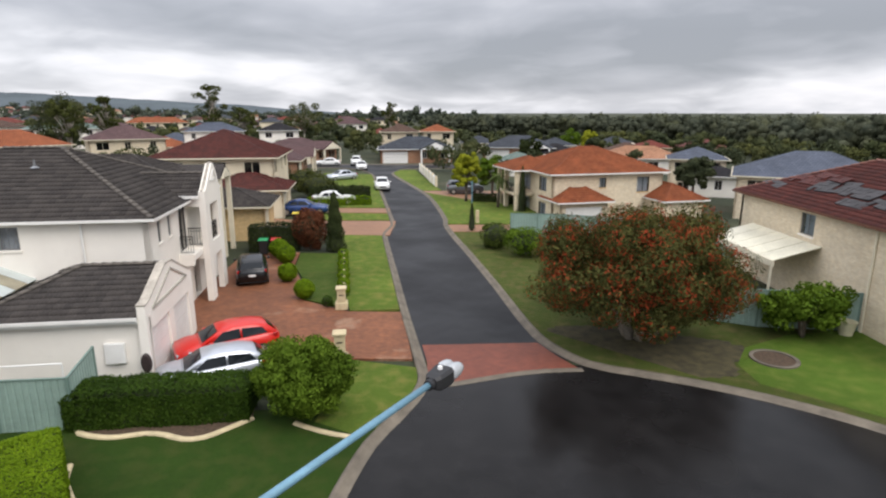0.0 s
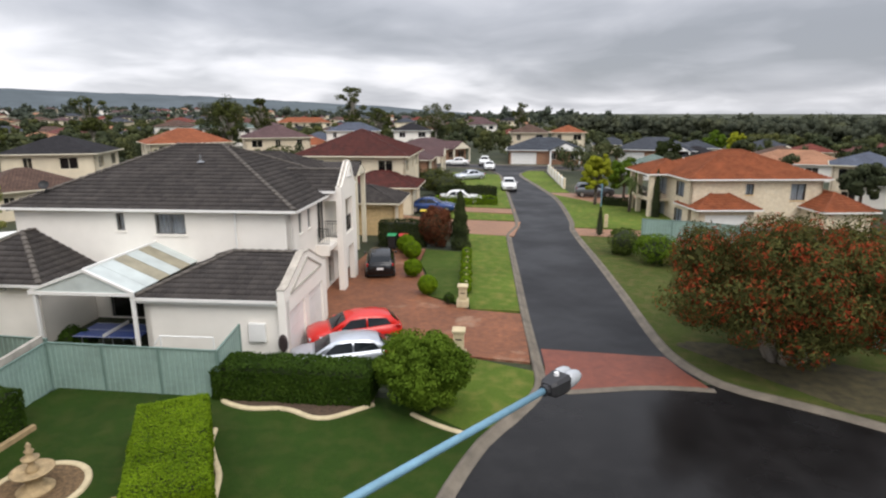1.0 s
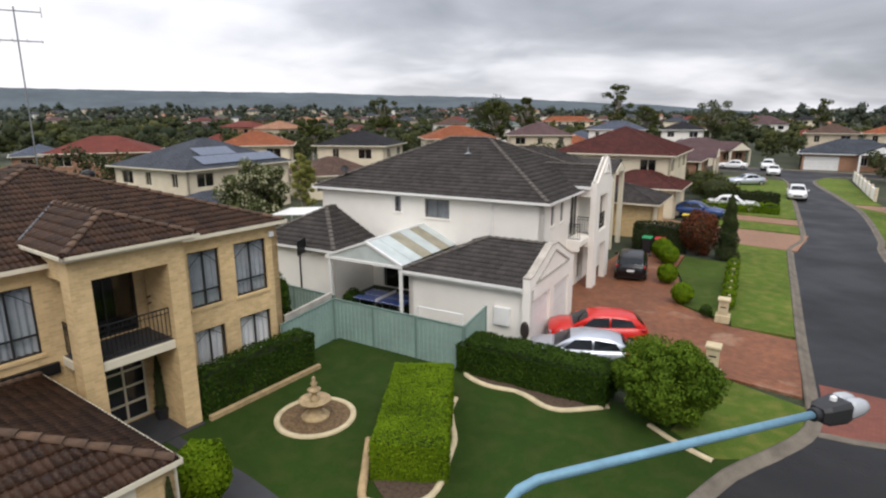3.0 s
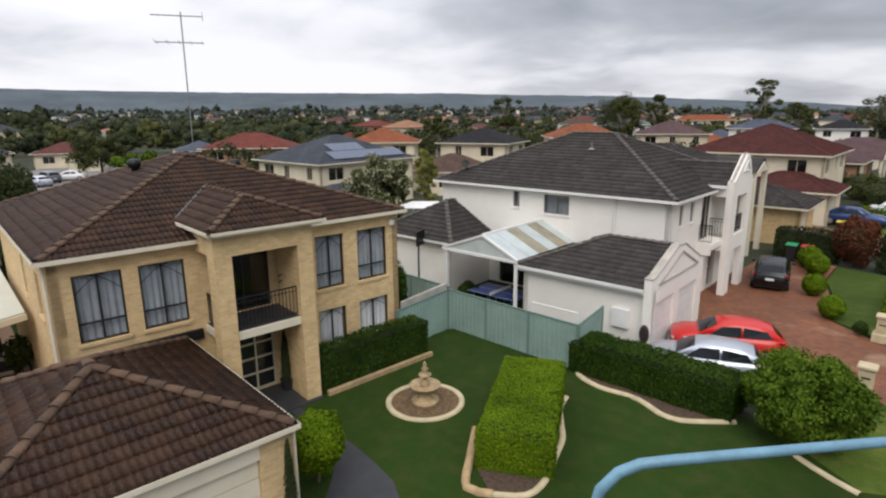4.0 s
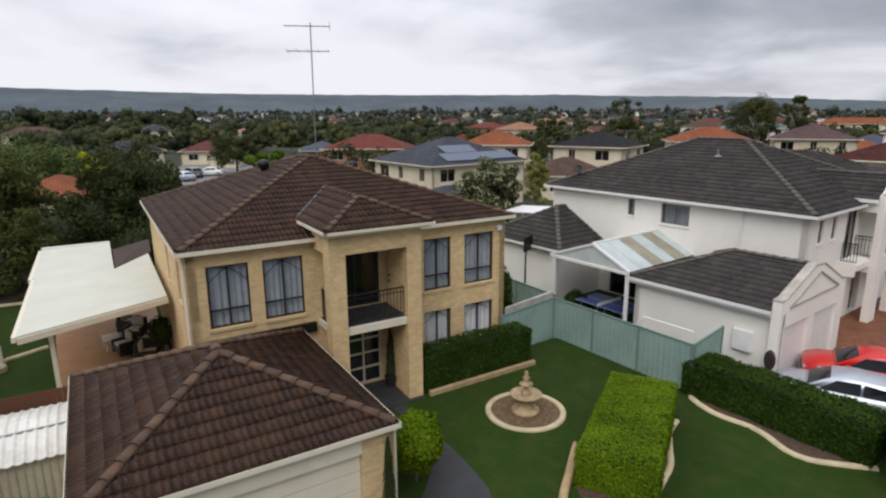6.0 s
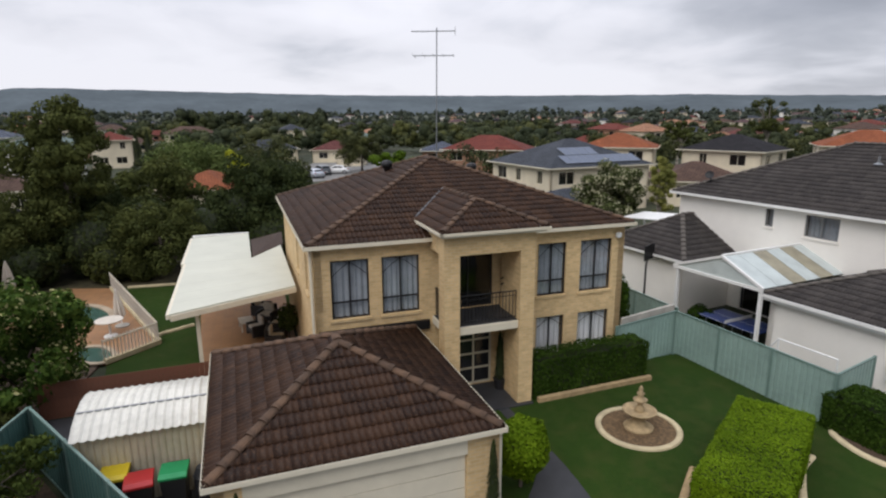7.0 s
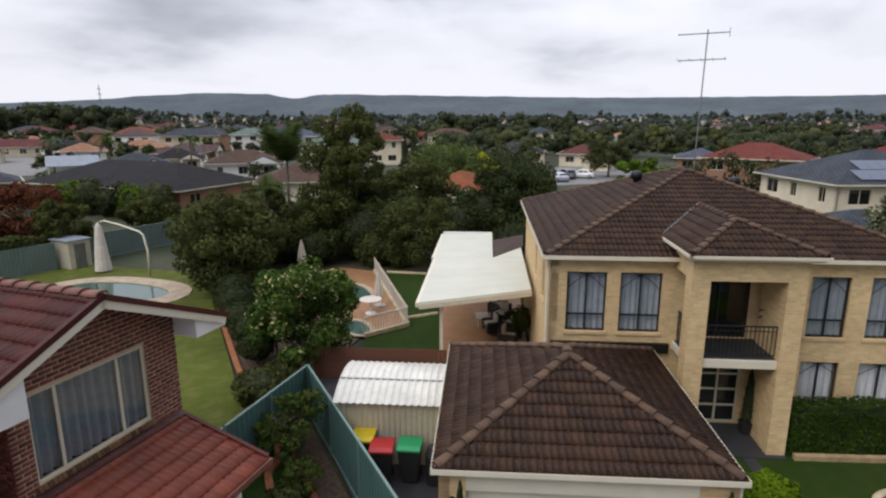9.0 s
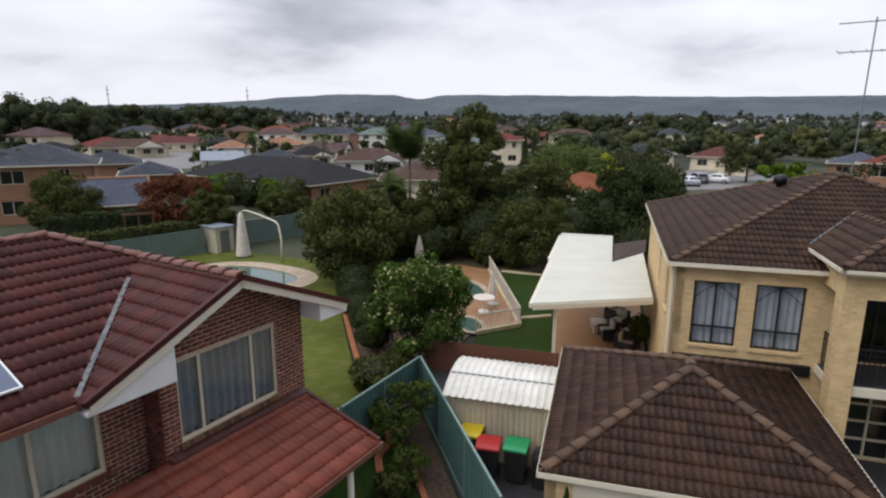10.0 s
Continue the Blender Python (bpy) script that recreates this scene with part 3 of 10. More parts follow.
def leafy(name, dark, light, extra=None, extra_share=0.0, rough=0.6, trans=0.25, spots_w=1.6, th=None, vary=0.0, spots_s=1.4):
    """Leaves that differ one from another, with a little light through them; extra: a second colour for some."""
    m, nt, b = base_mat(name)
    geo = nt.nodes.new("ShaderNodeNewGeometry")
    c = ramp_node(nt, geo.outputs["Random Per Island"], [(0.0, dark), (1.0, light)])
    big = noise_node(nt, 0.9, 3)
    s = ramp_node(nt, big, [(0.32, (0.62, 0.66, 0.62)), (0.68, (1.12, 1.1, 1.0))])
    c = mix_col(nt, 1.0, c, s, "MULTIPLY")
    if vary:
        # whole trees differ from their neighbours
        wide = noise_node(nt, 0.11, 2)
        c = mix_col(nt, 1.0, c, ramp_node(nt, wide, [(0.34, (1 - vary, 1 - vary * 0.85, 1 - vary * 0.6)), (0.5, (1.0, 1.0, 1.0)), (0.66, (1 + vary * 1.1, 1 + vary * 0.9, 1.0))]), "MULTIPLY")
    if extra:
        wn = nt.nodes.new("ShaderNodeMath")
        wn.operation = "FRACT"
        mu = nt.nodes.new("ShaderNodeMath")
        mu.operation, mu.inputs[1].default_value = "MULTIPLY", 17.31
        nt.links.new(geo.outputs["Random Per Island"], mu.inputs[0])
        nt.links.new(mu.outputs[0], wn.inputs[0])
        spots = noise_node(nt, spots_s, 2)
        ad = nt.nodes.new("ShaderNodeMath")
        ad.operation = "MULTIPLY_ADD"
        nt.links.new(spots, ad.inputs[0])
        ad.inputs[1].default_value = spots_w
        nt.links.new(wn.outputs[0], ad.inputs[2])
        th = th or 1.8 - extra_share * 1.6
        gt = nt.nodes.new("ShaderNodeMath")
        gt.operation, gt.inputs[1].default_value = "GREATER_THAN", th
        nt.links.new(ad.outputs[0], gt.inputs[0])
        c = mix_col(nt, gt.outputs[0], c, extra)
    nt.links.new(c, b.inputs["Base Color"])
    b.inputs["Roughness"].default_value = max(rough, 0.75)
    b.inputs["Specular IOR Level"].default_value = 0.06
    tr = nt.nodes.new("ShaderNodeBsdfTranslucent")
    nt.links.new(c, tr.inputs["Color"])
    ms = nt.nodes.new("ShaderNodeMixShader")
    ms.inputs[0].default_value = trans
    out = nt.nodes["Material Output"]
    nt.links.new(b.outputs[0], ms.inputs[1])
    nt.links.new(tr.outputs[0], ms.inputs[2])
    nt.links.new(ms.outputs[0], out.inputs["Surface"])
    return m


def glass(name, tint=(0.93, 0.95, 0.96), clear=1.0):
    """A thin pane: see-through, with a mirror gloss that grows at grazing angles."""
    m, nt, b = base_mat(name)
    nt.nodes.remove(b)
    t, g, f = nt.nodes.new("ShaderNodeBsdfTransparent"), nt.nodes.new("ShaderNodeBsdfGlossy"), nt.nodes.new("ShaderNodeFresnel")
    t.inputs["Color"].default_value = (*(c * clear for c in tint), 1)
    g.inputs["Roughness"].default_value = 0.03
    f.inputs["IOR"].default_value = 1.75
    ms = nt.nodes.new("ShaderNodeMixShader")
    nt.links.new(f.outputs[0], ms.inputs[0])
    nt.links.new(t.outputs[0], ms.inputs[1])
    nt.links.new(g.outputs[0], ms.inputs[2])
    nt.links.new(ms.outputs[0], nt.nodes["Material Output"].inputs["Surface"])
    return m


def asphalt(name, dark, light, rough, spec):
    """Asphalt: fine stone, wide patches of damp; rough: from the wettest to the driest."""
    m, nt, b = base_mat(name)
    big, mid, fine = noise_node(nt, 0.22, 4), noise_node(nt, 0.9, 5), noise_node(nt, 55, 2)
    c = ramp_node(nt, mid, [(0.3, dark), (0.7, light)])
    g = ramp_node(nt, fine, [(0.35, (0.6,) * 3), (0.7, (1.25,) * 3)])
    nt.links.new(mix_col(nt, 1.0, c, g, "MULTIPLY"), b.inputs["Base Color"])
    r = ramp_node(nt, big, [(0.36, (rough[0],) * 3), (0.64, (rough[1],) * 3)])
    nt.links.new(r, b.inputs["Roughness"])
    b.inputs["Specular IOR Level"].default_value = spec
    bump_to(nt, b, fine, 0.22, 0.005)
    return m


def grass(name, dark, light, dry=None):
    m, nt, b = base_mat(name)
    big, mid, fine = noise_node(nt, 0.22, 4), noise_node(nt, 1.6, 5), noise_node(nt, 38, 4, rough=0.7)
    c = ramp_node(nt, fine, [(0.28, dark), (0.72, light)])
    if dry:
        c = mix_col(nt, ramp_node(nt, mid, [(0.46, (0,) * 3), (0.7, (0.75,) * 3)]), c, dry)
    s = ramp_node(nt, big, [(0.3, (0.75,) * 3), (0.7, (1.1,) * 3)])
    nt.links.new(mix_col(nt, 1.0, c, s, "MULTIPLY"), b.inputs["Base Color"])
    b.inputs["Roughness"].default_value = 0.9
    b.inputs["Specular IOR Level"].default_value = 0.15
    bump_to(nt, b, fine, 0.9, 0.05)
    return m


def far_ground(name):
    m, nt, b = base_mat(name)
    big, mid, fine = noise_node(nt, 0.012, 5), noise_node(nt, 0.12, 5), noise_node(nt, 3.0, 4)
    c = ramp_node(nt, mid, [(0.35, (0.019, 0.027, 0.009)), (0.55, (0.038, 0.046, 0.017)), (0.74, (0.085, 0.07, 0.042))])
    s = ramp_node(nt, fine, [(0.3, (0.7,) * 3), (0.7, (1.1,) * 3)])
    nt.links.new(mix_col(nt, 1.0, c, s, "MULTIPLY"), b.inputs["Base Color"])
    b.inputs["Roughness"].default_value = 0.95
    bump_to(nt, b, fine, 0.6, 0.05)
    return m


def ribbed(name, col, pitch, axis="X", rough=0.45, amount=0.6, metal=0.0):
    """Sheet metal with fine vertical ribs."""
    m, nt, b = base_mat(name)
    uv, w = nt.nodes.new("ShaderNodeUVMap"), nt.nodes.new("ShaderNodeTexWave")
    w.wave_type, w.bands_direction = "BANDS", axis
    w.inputs["Scale"].default_value = 0.314 / pitch
    w.inputs["Distortion"].default_value = 0.0
    nt.links.new(uv.outputs[0], w.inputs["Vector"])
    big, mid = noise_node(nt, 0.8, 5), noise_node(nt, 6, 4)
    c = ramp_node(nt, big, [(0.3, tuple(q * 0.82 for q in col)), (0.7, tuple(min(1, q * 1.1) for q in col))])
    s = ramp_node(nt, mid, [(0.3, (0.88,) * 3), (0.65, (1.0,) * 3)])
    nt.links.new(mix_col(nt, 1.0, c, s, "MULTIPLY"), b.inputs["Base Color"])
    b.inputs["Roughness"].default_value, b.inputs["Metallic"].default_value = rough, metal
    bump_to(nt, b, w.outputs["Color"], amount, 0.02)
    return m


def tiles_mat(name, c1, c2, moss=None, rough=0.75, spread=0.35, spec=0.2):
    """Weathered roof tiles: each a little different, with lichen in drifts."""
    m, nt, b = base_mat(name)
    geo, oi = nt.nodes.new("ShaderNodeNewGeometry"), nt.nodes.new("ShaderNodeObjectInfo")
    add = nt.nodes.new("ShaderNodeMath")
    add.operation = "ADD"
    nt.links.new(geo.outputs["Random Per Island"], add.inputs[0])
    nt.links.new(oi.outputs["Random"], add.inputs[1])
    fr = nt.nodes.new("ShaderNodeMath")
    fr.operation = "FRACT"
    nt.links.new(add.outputs[0], fr.inputs[0])
    c = ramp_node(nt, fr.outputs[0], [(0.0, c1), (1.0, c2)])
    big = nt.nodes.new("ShaderNodeTexNoise")
    big.inputs["Scale"].default_value, big.inputs["Detail"].default_value = 0.7, 5
    nt.links.new(geo.outputs["Position"], big.inputs["Vector"])
    fine = nt.nodes.new("ShaderNodeTexNoise")
    fine.inputs["Scale"].default_value, fine.inputs["Detail"].default_value = 22, 5
    nt.links.new(geo.outputs["Position"], fine.inputs["Vector"])
    s = ramp_node(nt, big.outputs["Fac"], [(0.3, (1 - spread,) * 3), (0.7, (1.0,) * 3)])
    c = mix_col(nt, 1.0, c, s, "MULTIPLY")
    if moss:
        f = ramp_node(nt, fine.outputs["Fac"], [(0.5, (0,) * 3), (0.72, (0.7,) * 3)])
        c = mix_col(nt, f, c, moss)
    nt.links.new(c, b.inputs["Base Color"])
    b.inputs["Roughness"].default_value = rough
    b.inputs["Specular IOR Level"].default_value = spec
    bump_to(nt, b, fine.outputs["Fac"], 0.5, 0.01)
    return m


MAT = {
    "asphalt": asphalt("damp_asphalt", (0.0125, 0.0125, 0.0138), (0.021, 0.021, 0.0232), (0.42, 0.6), 0.22),
    "wetasphalt": asphalt("wet_asphalt", (0.008, 0.0074, 0.0074), (0.016, 0.0150, 0.0150), (0.12, 0.32), 0.16),
    "kerb": plain("kerb_concrete", (0.145, 0.122, 0.092), 0.8, var=0.3, scale=1.5, fine=25),
    "concrete": plain("pale_concrete", (0.42, 0.39, 0.34), 0.85, var=0.2),
    "lawn": grass("watered_lawn", (0.014, 0.036, 0.004), (0.037, 0.076, 0.008), (0.05, 0.066, 0.013)),
    "verge": grass("verge_grass", (0.05, 0.095, 0.011), (0.132, 0.19, 0.027), (0.21, 0.20, 0.05)),
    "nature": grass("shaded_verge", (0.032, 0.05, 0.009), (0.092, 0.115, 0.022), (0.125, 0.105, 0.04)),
    "ground": far_ground("suburban_ground"),
    "pavers": bricks("red_pavers", (0.31, 0.108, 0.042), (0.215, 0.075, 0.032), (0.16, 0.075, 0.042), 0.23, 0.115, 0.35, 0.5, 0.75, pale_drift=(0.40, 0.27, 0.18)),
    "pavers2": bricks("orange_pavers", (0.34, 0.17, 0.09), (0.28, 0.13, 0.07), (0.2, 0.13, 0.08), 0.23, 0.115, 0.2, 0.4, 0.6),
    "threshold": bricks("threshold_pavers", (0.24, 0.062, 0.032), (0.18, 0.046, 0.025), (0.12, 0.045, 0.03), 0.23, 0.115, 0.25, 0.4, 0.6),
    "tanbrick": bricks("tan_brick", (0.80, 0.57, 0.285), (0.64, 0.44, 0.21), (0.70, 0.55, 0.34), 0.24, 0.086, 0.16),
    "palebrick": bricks("pale_brick", (0.74, 0.61, 0.42), (0.84, 0.73, 0.55), (0.70, 0.61, 0.47), 0.24, 0.086, 0.18),
    "orangebrick": bricks("orange_brick", (0.42, 0.20, 0.10), (0.36, 0.16, 0.09), (0.4, 0.3, 0.22), 0.24, 0.086, 0.2),
    "sillbrick": plain("brown_sill_brick", (0.20, 0.10, 0.045), 0.85, var=0.3, scale=6, fine=60, bump=0.4, spread=0.7),
    "mortar": plain("brick_mortar", (0.56, 0.43, 0.30), 0.95, var=0.2, scale=3),
    "tilelow": tiles_mat("orange_terracotta_tiles", (0.20, 0.044, 0.023), (0.285, 0.064, 0.032), (0.16, 0.065, 0.04), 0.45, spec=0.3),
    "redbrick": plain("red_brick", (0.24, 0.07, 0.045), 0.85, var=0.25, scale=6, fine=60, bump=0.4, spread=0.5),
    "render": plain("white_render", (0.84, 0.80, 0.73), 0.85, var=0.05, scale=0.7, fine=60, bump=0.1),
    "cream": plain("cream_render", (0.74, 0.65, 0.48), 0.85, var=0.12, scale=0.4, spread=0.0),
    "whitetrim": plain("white_trim", (0.78, 0.77, 0.74), 0.45, var=0.05),
    "creamtrim": plain("cream_trim", (0.70, 0.64, 0.50), 0.5, var=0.05),
    "coverwhite": plain("pale_roof_panel", (0.56, 0.56, 0.46), 0.45, var=0.06, scale=0.8),
    "blind": plain("pale_roller_blind", (0.80, 0.85, 0.76), 0.9, var=0.05, bump=0),
    "creamsheet": ribbed("cream_sheet", (0.80, 0.76, 0.60), 0.19, "X", 0.4, 0.25),
    "shedwall": ribbed("shed_wall_sheet", (0.52, 0.47, 0.35), 0.15, "X", 0.5, 0.6),
    "shedroof": ribbed("shed_roof_sheet", (0.74, 0.72, 0.64), 0.19, "X", 0.4, 0.5),
    "teal": ribbed("teal_fence_sheet", (0.27, 0.38, 0.335), 0.19, "X", 0.45, 0.15),
    "tealpost": plain("teal_post", (0.15, 0.23, 0.20), 0.5, var=0.1),
    "greenfence": ribbed("green_fence_sheet", (0.07, 0.145, 0.128), 0.19, "X", 0.5, 0.4),
    "greyfence": ribbed("weathered_fence_sheet", (0.14, 0.19, 0.165), 0.19, "X", 0.6, 0.4),
    "brownfence": plain("brown_fence", (0.15, 0.06, 0.035), 0.7, var=0.25),
    "tilebrown": tiles_mat("brown_tiles", (0.024, 0.0122, 0.0082), (0.053, 0.0262, 0.0143), (0.095, 0.045, 0.021), 0.5, spec=0.17),
    "capbrown": plain("brown_cap", (0.115, 0.063, 0.034), 0.85, var=0.4, scale=5, spread=0.45),
    "tileblack": tiles_mat("charcoal_tiles", (0.038, 0.034, 0.033), (0.066, 0.058, 0.054), (0.10, 0.088, 0.078), 0.85),
    "capblack": plain("charcoal_cap", (0.11, 0.095, 0.08), 0.85, var=0.3, scale=5, spread=0.3),
    "tilered": tiles_mat("terracotta_tiles", (0.060, 0.0135, 0.0105), (0.104, 0.0225, 0.0155), (0.075, 0.03, 0.024), 0.5),
    "capred": plain("terracotta_cap", (0.20, 0.075, 0.05), 0.6, var=0.3, scale=5, spread=0.3),
    "tileorange": tiles_mat("orange_tiles", (0.21, 0.060, 0.024), (0.285, 0.085, 0.034), (0.22, 0.09, 0.05), 0.8),
    "glass": glass("window_glass"),
    "darkframe": plain("black_aluminium", (0.018, 0.018, 0.02), 0.4, 0.0, 0.1, bump=0),
    "creamframe": plain("cream_aluminium", (0.62, 0.56, 0.42), 0.45, var=0.05, bump=0),
    "sheer": plain("white_sheer", (0.85, 0.86, 0.88), 0.9, var=0.06, bump=0),
    "greycurtain": plain("blue_grey_curtain", (0.50, 0.55, 0.58), 0.9, var=0.1, scale=5, fine=14, bump=0),
    "curtain": plain("white_curtain", (0.47, 0.51, 0.56), 0.9, var=0.12, scale=3, fine=14, bump=0),
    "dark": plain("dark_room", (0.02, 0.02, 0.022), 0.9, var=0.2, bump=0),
    "black": plain("black_metal", (0.015, 0.015, 0.016), 0.45, 0.4, 0.15, bump=0),
    "copingstone": plain("stained_coping", (0.44, 0.40, 0.34), 0.9, var=0.35, scale=2.5, fine=12),
    "slate": plain("grey_slate", (0.06, 0.055, 0.058), 0.6, var=0.35, scale=3, spread=0.5),
    "polycarb": plain("clear_polycarbonate", (0.50, 0.55, 0.53), 0.3, var=0.12, scale=1.5, bump=0.05),
    "tansheet": plain("tan_roof_sheet", (0.30, 0.27, 0.19), 0.5, var=0.2, scale=2),
    "palesheet": plain("weathered_pale_sheet", (0.22, 0.25, 0.29), 0.6, var=0.15, scale=2),
    "farroad": plain("pale_road", (0.20, 0.195, 0.185), 0.85, var=0.2),
    "leadflash": plain("weathered_flashing", (0.105, 0.038, 0.03), 0.6, var=0.4, scale=7, fine=30),
    "zinc": plain("dull_zinc", (0.16, 0.16, 0.165), 0.6, 0.3, 0.5, scale=9, bump=0),
    "patiotile": bricks("patio_tiles", (0.38, 0.195, 0.085), (0.32, 0.165, 0.075), (0.26, 0.16, 0.09), 0.4, 0.4, 0.15, 0.3, 0.5, 0.0),
    "steel": plain("grey_steel", (0.30, 0.31, 0.32), 0.4, 0.8, 0.15, bump=0),
    "arm": plain("pale_blue_paint", (0.165, 0.32, 0.42), 0.5, 0.15, 0.15, scale=4, fine=30, bump=0.1),
    "darkwood": plain("dark_carved_wood", (0.035, 0.022, 0.02), 0.7, var=0.4, scale=14, fine=60),
    "timber": plain("timber", (0.23, 0.13, 0.07), 0.7, var=0.25),
    "sandstone": plain("sandstone_edging", (0.44, 0.31, 0.16), 0.9, var=0.25, scale=4, spread=0.2),
    "edging": plain("cream_concrete_edging", (0.54, 0.45, 0.28), 0.9, var=0.18, scale=3),
    "poolcoping": plain("pink_beige_coping", (0.42, 0.33, 0.23), 0.85, var=0.25, scale=2.5),
    "litter": plain("leaf_litter", (0.062, 0.052, 0.021), 0.95, var=0.5, scale=2.5, fine=30, bump=0.8),
    "leafmulch": plain("leafy_mulch", (0.16, 0.10, 0.048), 0.95, var=0.5, scale=11, fine=40, bump=0.8),
    "mulch": plain("bark_mulch", (0.088, 0.056, 0.034), 0.95, var=0.45, scale=9, fine=45, bump=0.8),
    "fountain": plain("weathered_stone", (0.42, 0.31, 0.17), 0.9, var=0.3, scale=5),
    "path": plain("grey_path", (0.036, 0.037, 0.041), 0.6, var=0.2, scale=2),
    "water": plain("pool_water", (0.06, 0.115, 0.09), 0.06, var=0.15, scale=1, fine=5, bump=0.15),
    "bark": plain("grey_bark", (0.13, 0.10, 0.08), 0.95, var=0.4, scale=5, fine=25, bump=0.6),
    "palebark": plain("pale_bark", (0.36, 0.32, 0.27), 0.9, var=0.35, scale=4, bump=0.4),
    # dark colour of the solid cores paints the shade between the leaves
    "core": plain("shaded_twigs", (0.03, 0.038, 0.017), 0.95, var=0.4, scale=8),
    # blue-grey of the hills has the distance haze put into its base colour
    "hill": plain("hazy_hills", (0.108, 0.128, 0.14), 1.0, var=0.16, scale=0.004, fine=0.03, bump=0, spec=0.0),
    "rubber": plain("tyre_rubber", (0.02, 0.02, 0.02), 0.85, var=0.2),
    "chrome": plain("alloy", (0.55, 0.55, 0.56), 0.3, 0.9, 0.1, bump=0),
    "carglass": plain("tinted_car_glass", (0.012, 0.015, 0.018), 0.06, 0.0, 0.1, bump=0, spec=0.3),
    "plastic": plain("black_plastic", (0.02, 0.02, 0.022), 0.5, var=0.15),
    "whiteplastic": plain("white_plastic", (0.75, 0.75, 0.74), 0.4, var=0.05, bump=0),
    "fabric": plain("pale_canvas", (0.62, 0.56, 0.48), 0.95, var=0.12, scale=3),
    "solar": plain("solar_cells", (0.10, 0.125, 0.18), 0.4, 0.0, 0.1, bump=0),
    "lens": plain("frosted_lens", (0.40, 0.42, 0.44), 0.25, var=0.1),
    "pot": plain("cream_pot", (0.62, 0.58, 0.40), 0.7, var=0.15),
}
LEAF = {
    "lime": leafy("lime_hedge_leaf", (0.115, 0.20, 0.008), (0.175, 0.262, 0.014), trans=0.3),
    "dark": leafy("dark_hedge_leaf", (0.028, 0.058, 0.008), (0.050, 0.090, 0.013)),
    "mid": leafy("bush_leaf", (0.068, 0.120, 0.011), (0.132, 0.205, 0.024)),
    "bottle": leafy("bottlebrush_leaf", (0.042, 0.047, 0.016), (0.13, 0.125, 0.04), (0.31, 0.055, 0.022), 0.3, spots_w=3.4, th=2.58, spots_s=1.3),
    "gum": leafy("gum_leaf", (0.054, 0.064, 0.021), (0.104, 0.117, 0.037)),
    "far": leafy("far_leaf", (0.042, 0.052, 0.028), (0.074, 0.085, 0.046), trans=0.1, vary=0.28),
    # distance haze is mixed into these two leaf colours as grey
    "forest": leafy("hazed_forest_leaf", (0.062, 0.070, 0.050), (0.092, 0.100, 0.072), trans=0.1, vary=0.2),
    "farwood": leafy("hazed_far_leaf", (0.06, 0.073, 0.06), (0.095, 0.11, 0.09), trans=0.1, vary=0.15),
    "far2": leafy("far_olive_leaf", (0.058, 0.066, 0.028), (0.094, 0.10, 0.044), trans=0.1, vary=0.28),
    "loose": leafy("loose_shrub_leaf", (0.055, 0.08, 0.018), (0.115, 0.15, 0.036)),
    "deep": leafy("deep_green_leaf", (0.029, 0.041, 0.016), (0.060, 0.075, 0.027)),
    "yellow": leafy("yellow_leaf", (0.24, 0.27, 0.02), (0.46, 0.47, 0.05), trans=0.35),
    "rust": leafy("rust_leaf", (0.10, 0.035, 0.02), (0.2, 0.075, 0.04)),
    "flower": leafy("magnolia_leaf", (0.028, 0.06, 0.012), (0.10, 0.155, 0.032), (0.5, 0.47, 0.22), 0.025),
    "cream": leafy("cream_flowering_leaf", (0.055, 0.07, 0.026), (0.125, 0.14, 0.058), (0.42, 0.4, 0.26), 0.16),
    "palm": leafy("palm_leaf", (0.05, 0.08, 0.022), (0.12, 0.15, 0.05)),
    "bamboo": leafy("bamboo_leaf", (0.24, 0.25, 0.075), (0.40, 0.39, 0.13), trans=0.4),
    "willow": leafy("willow_leaf", (0.085, 0.12, 0.038), (0.145, 0.18, 0.062)),
}


def paint(name, col, rough=0.25, metal=0.3):
    m, nt, b = base_mat(name)
    b.inputs["Base Color"].default_value = (*col, 1)
    b.inputs["Roughness"].default_value, b.inputs["Metallic"].default_value = rough, metal
    b.inputs["Coat Weight"].default_value, b.inputs["Coat Roughness"].default_value = 0.25, 0.08
    n = noise_node(nt, 3.0, 4)
    c = ramp_node(nt, n, [(0.3, tuple(q * 0.9 for q in col)), (0.7, col)])
    nt.links.new(c, b.inputs["Base Color"])
    return m


PAINT = {"red": paint("red_car_paint", (0.6, 0.014, 0.008), 0.3, 0.0), "silver": paint("silver_car_paint", (0.52, 0.55, 0.60), 0.3, 0.6),
         "black": paint("black_car_paint", (0.012, 0.013, 0.015)), "white": paint("white_car_paint", (0.75, 0.75, 0.74), 0.3, 0.0),
         "blue": paint("blue_car_paint", (0.02, 0.05, 0.16)), "grey": paint("grey_car_paint", (0.13, 0.14, 0.15), 0.3, 0.5)}


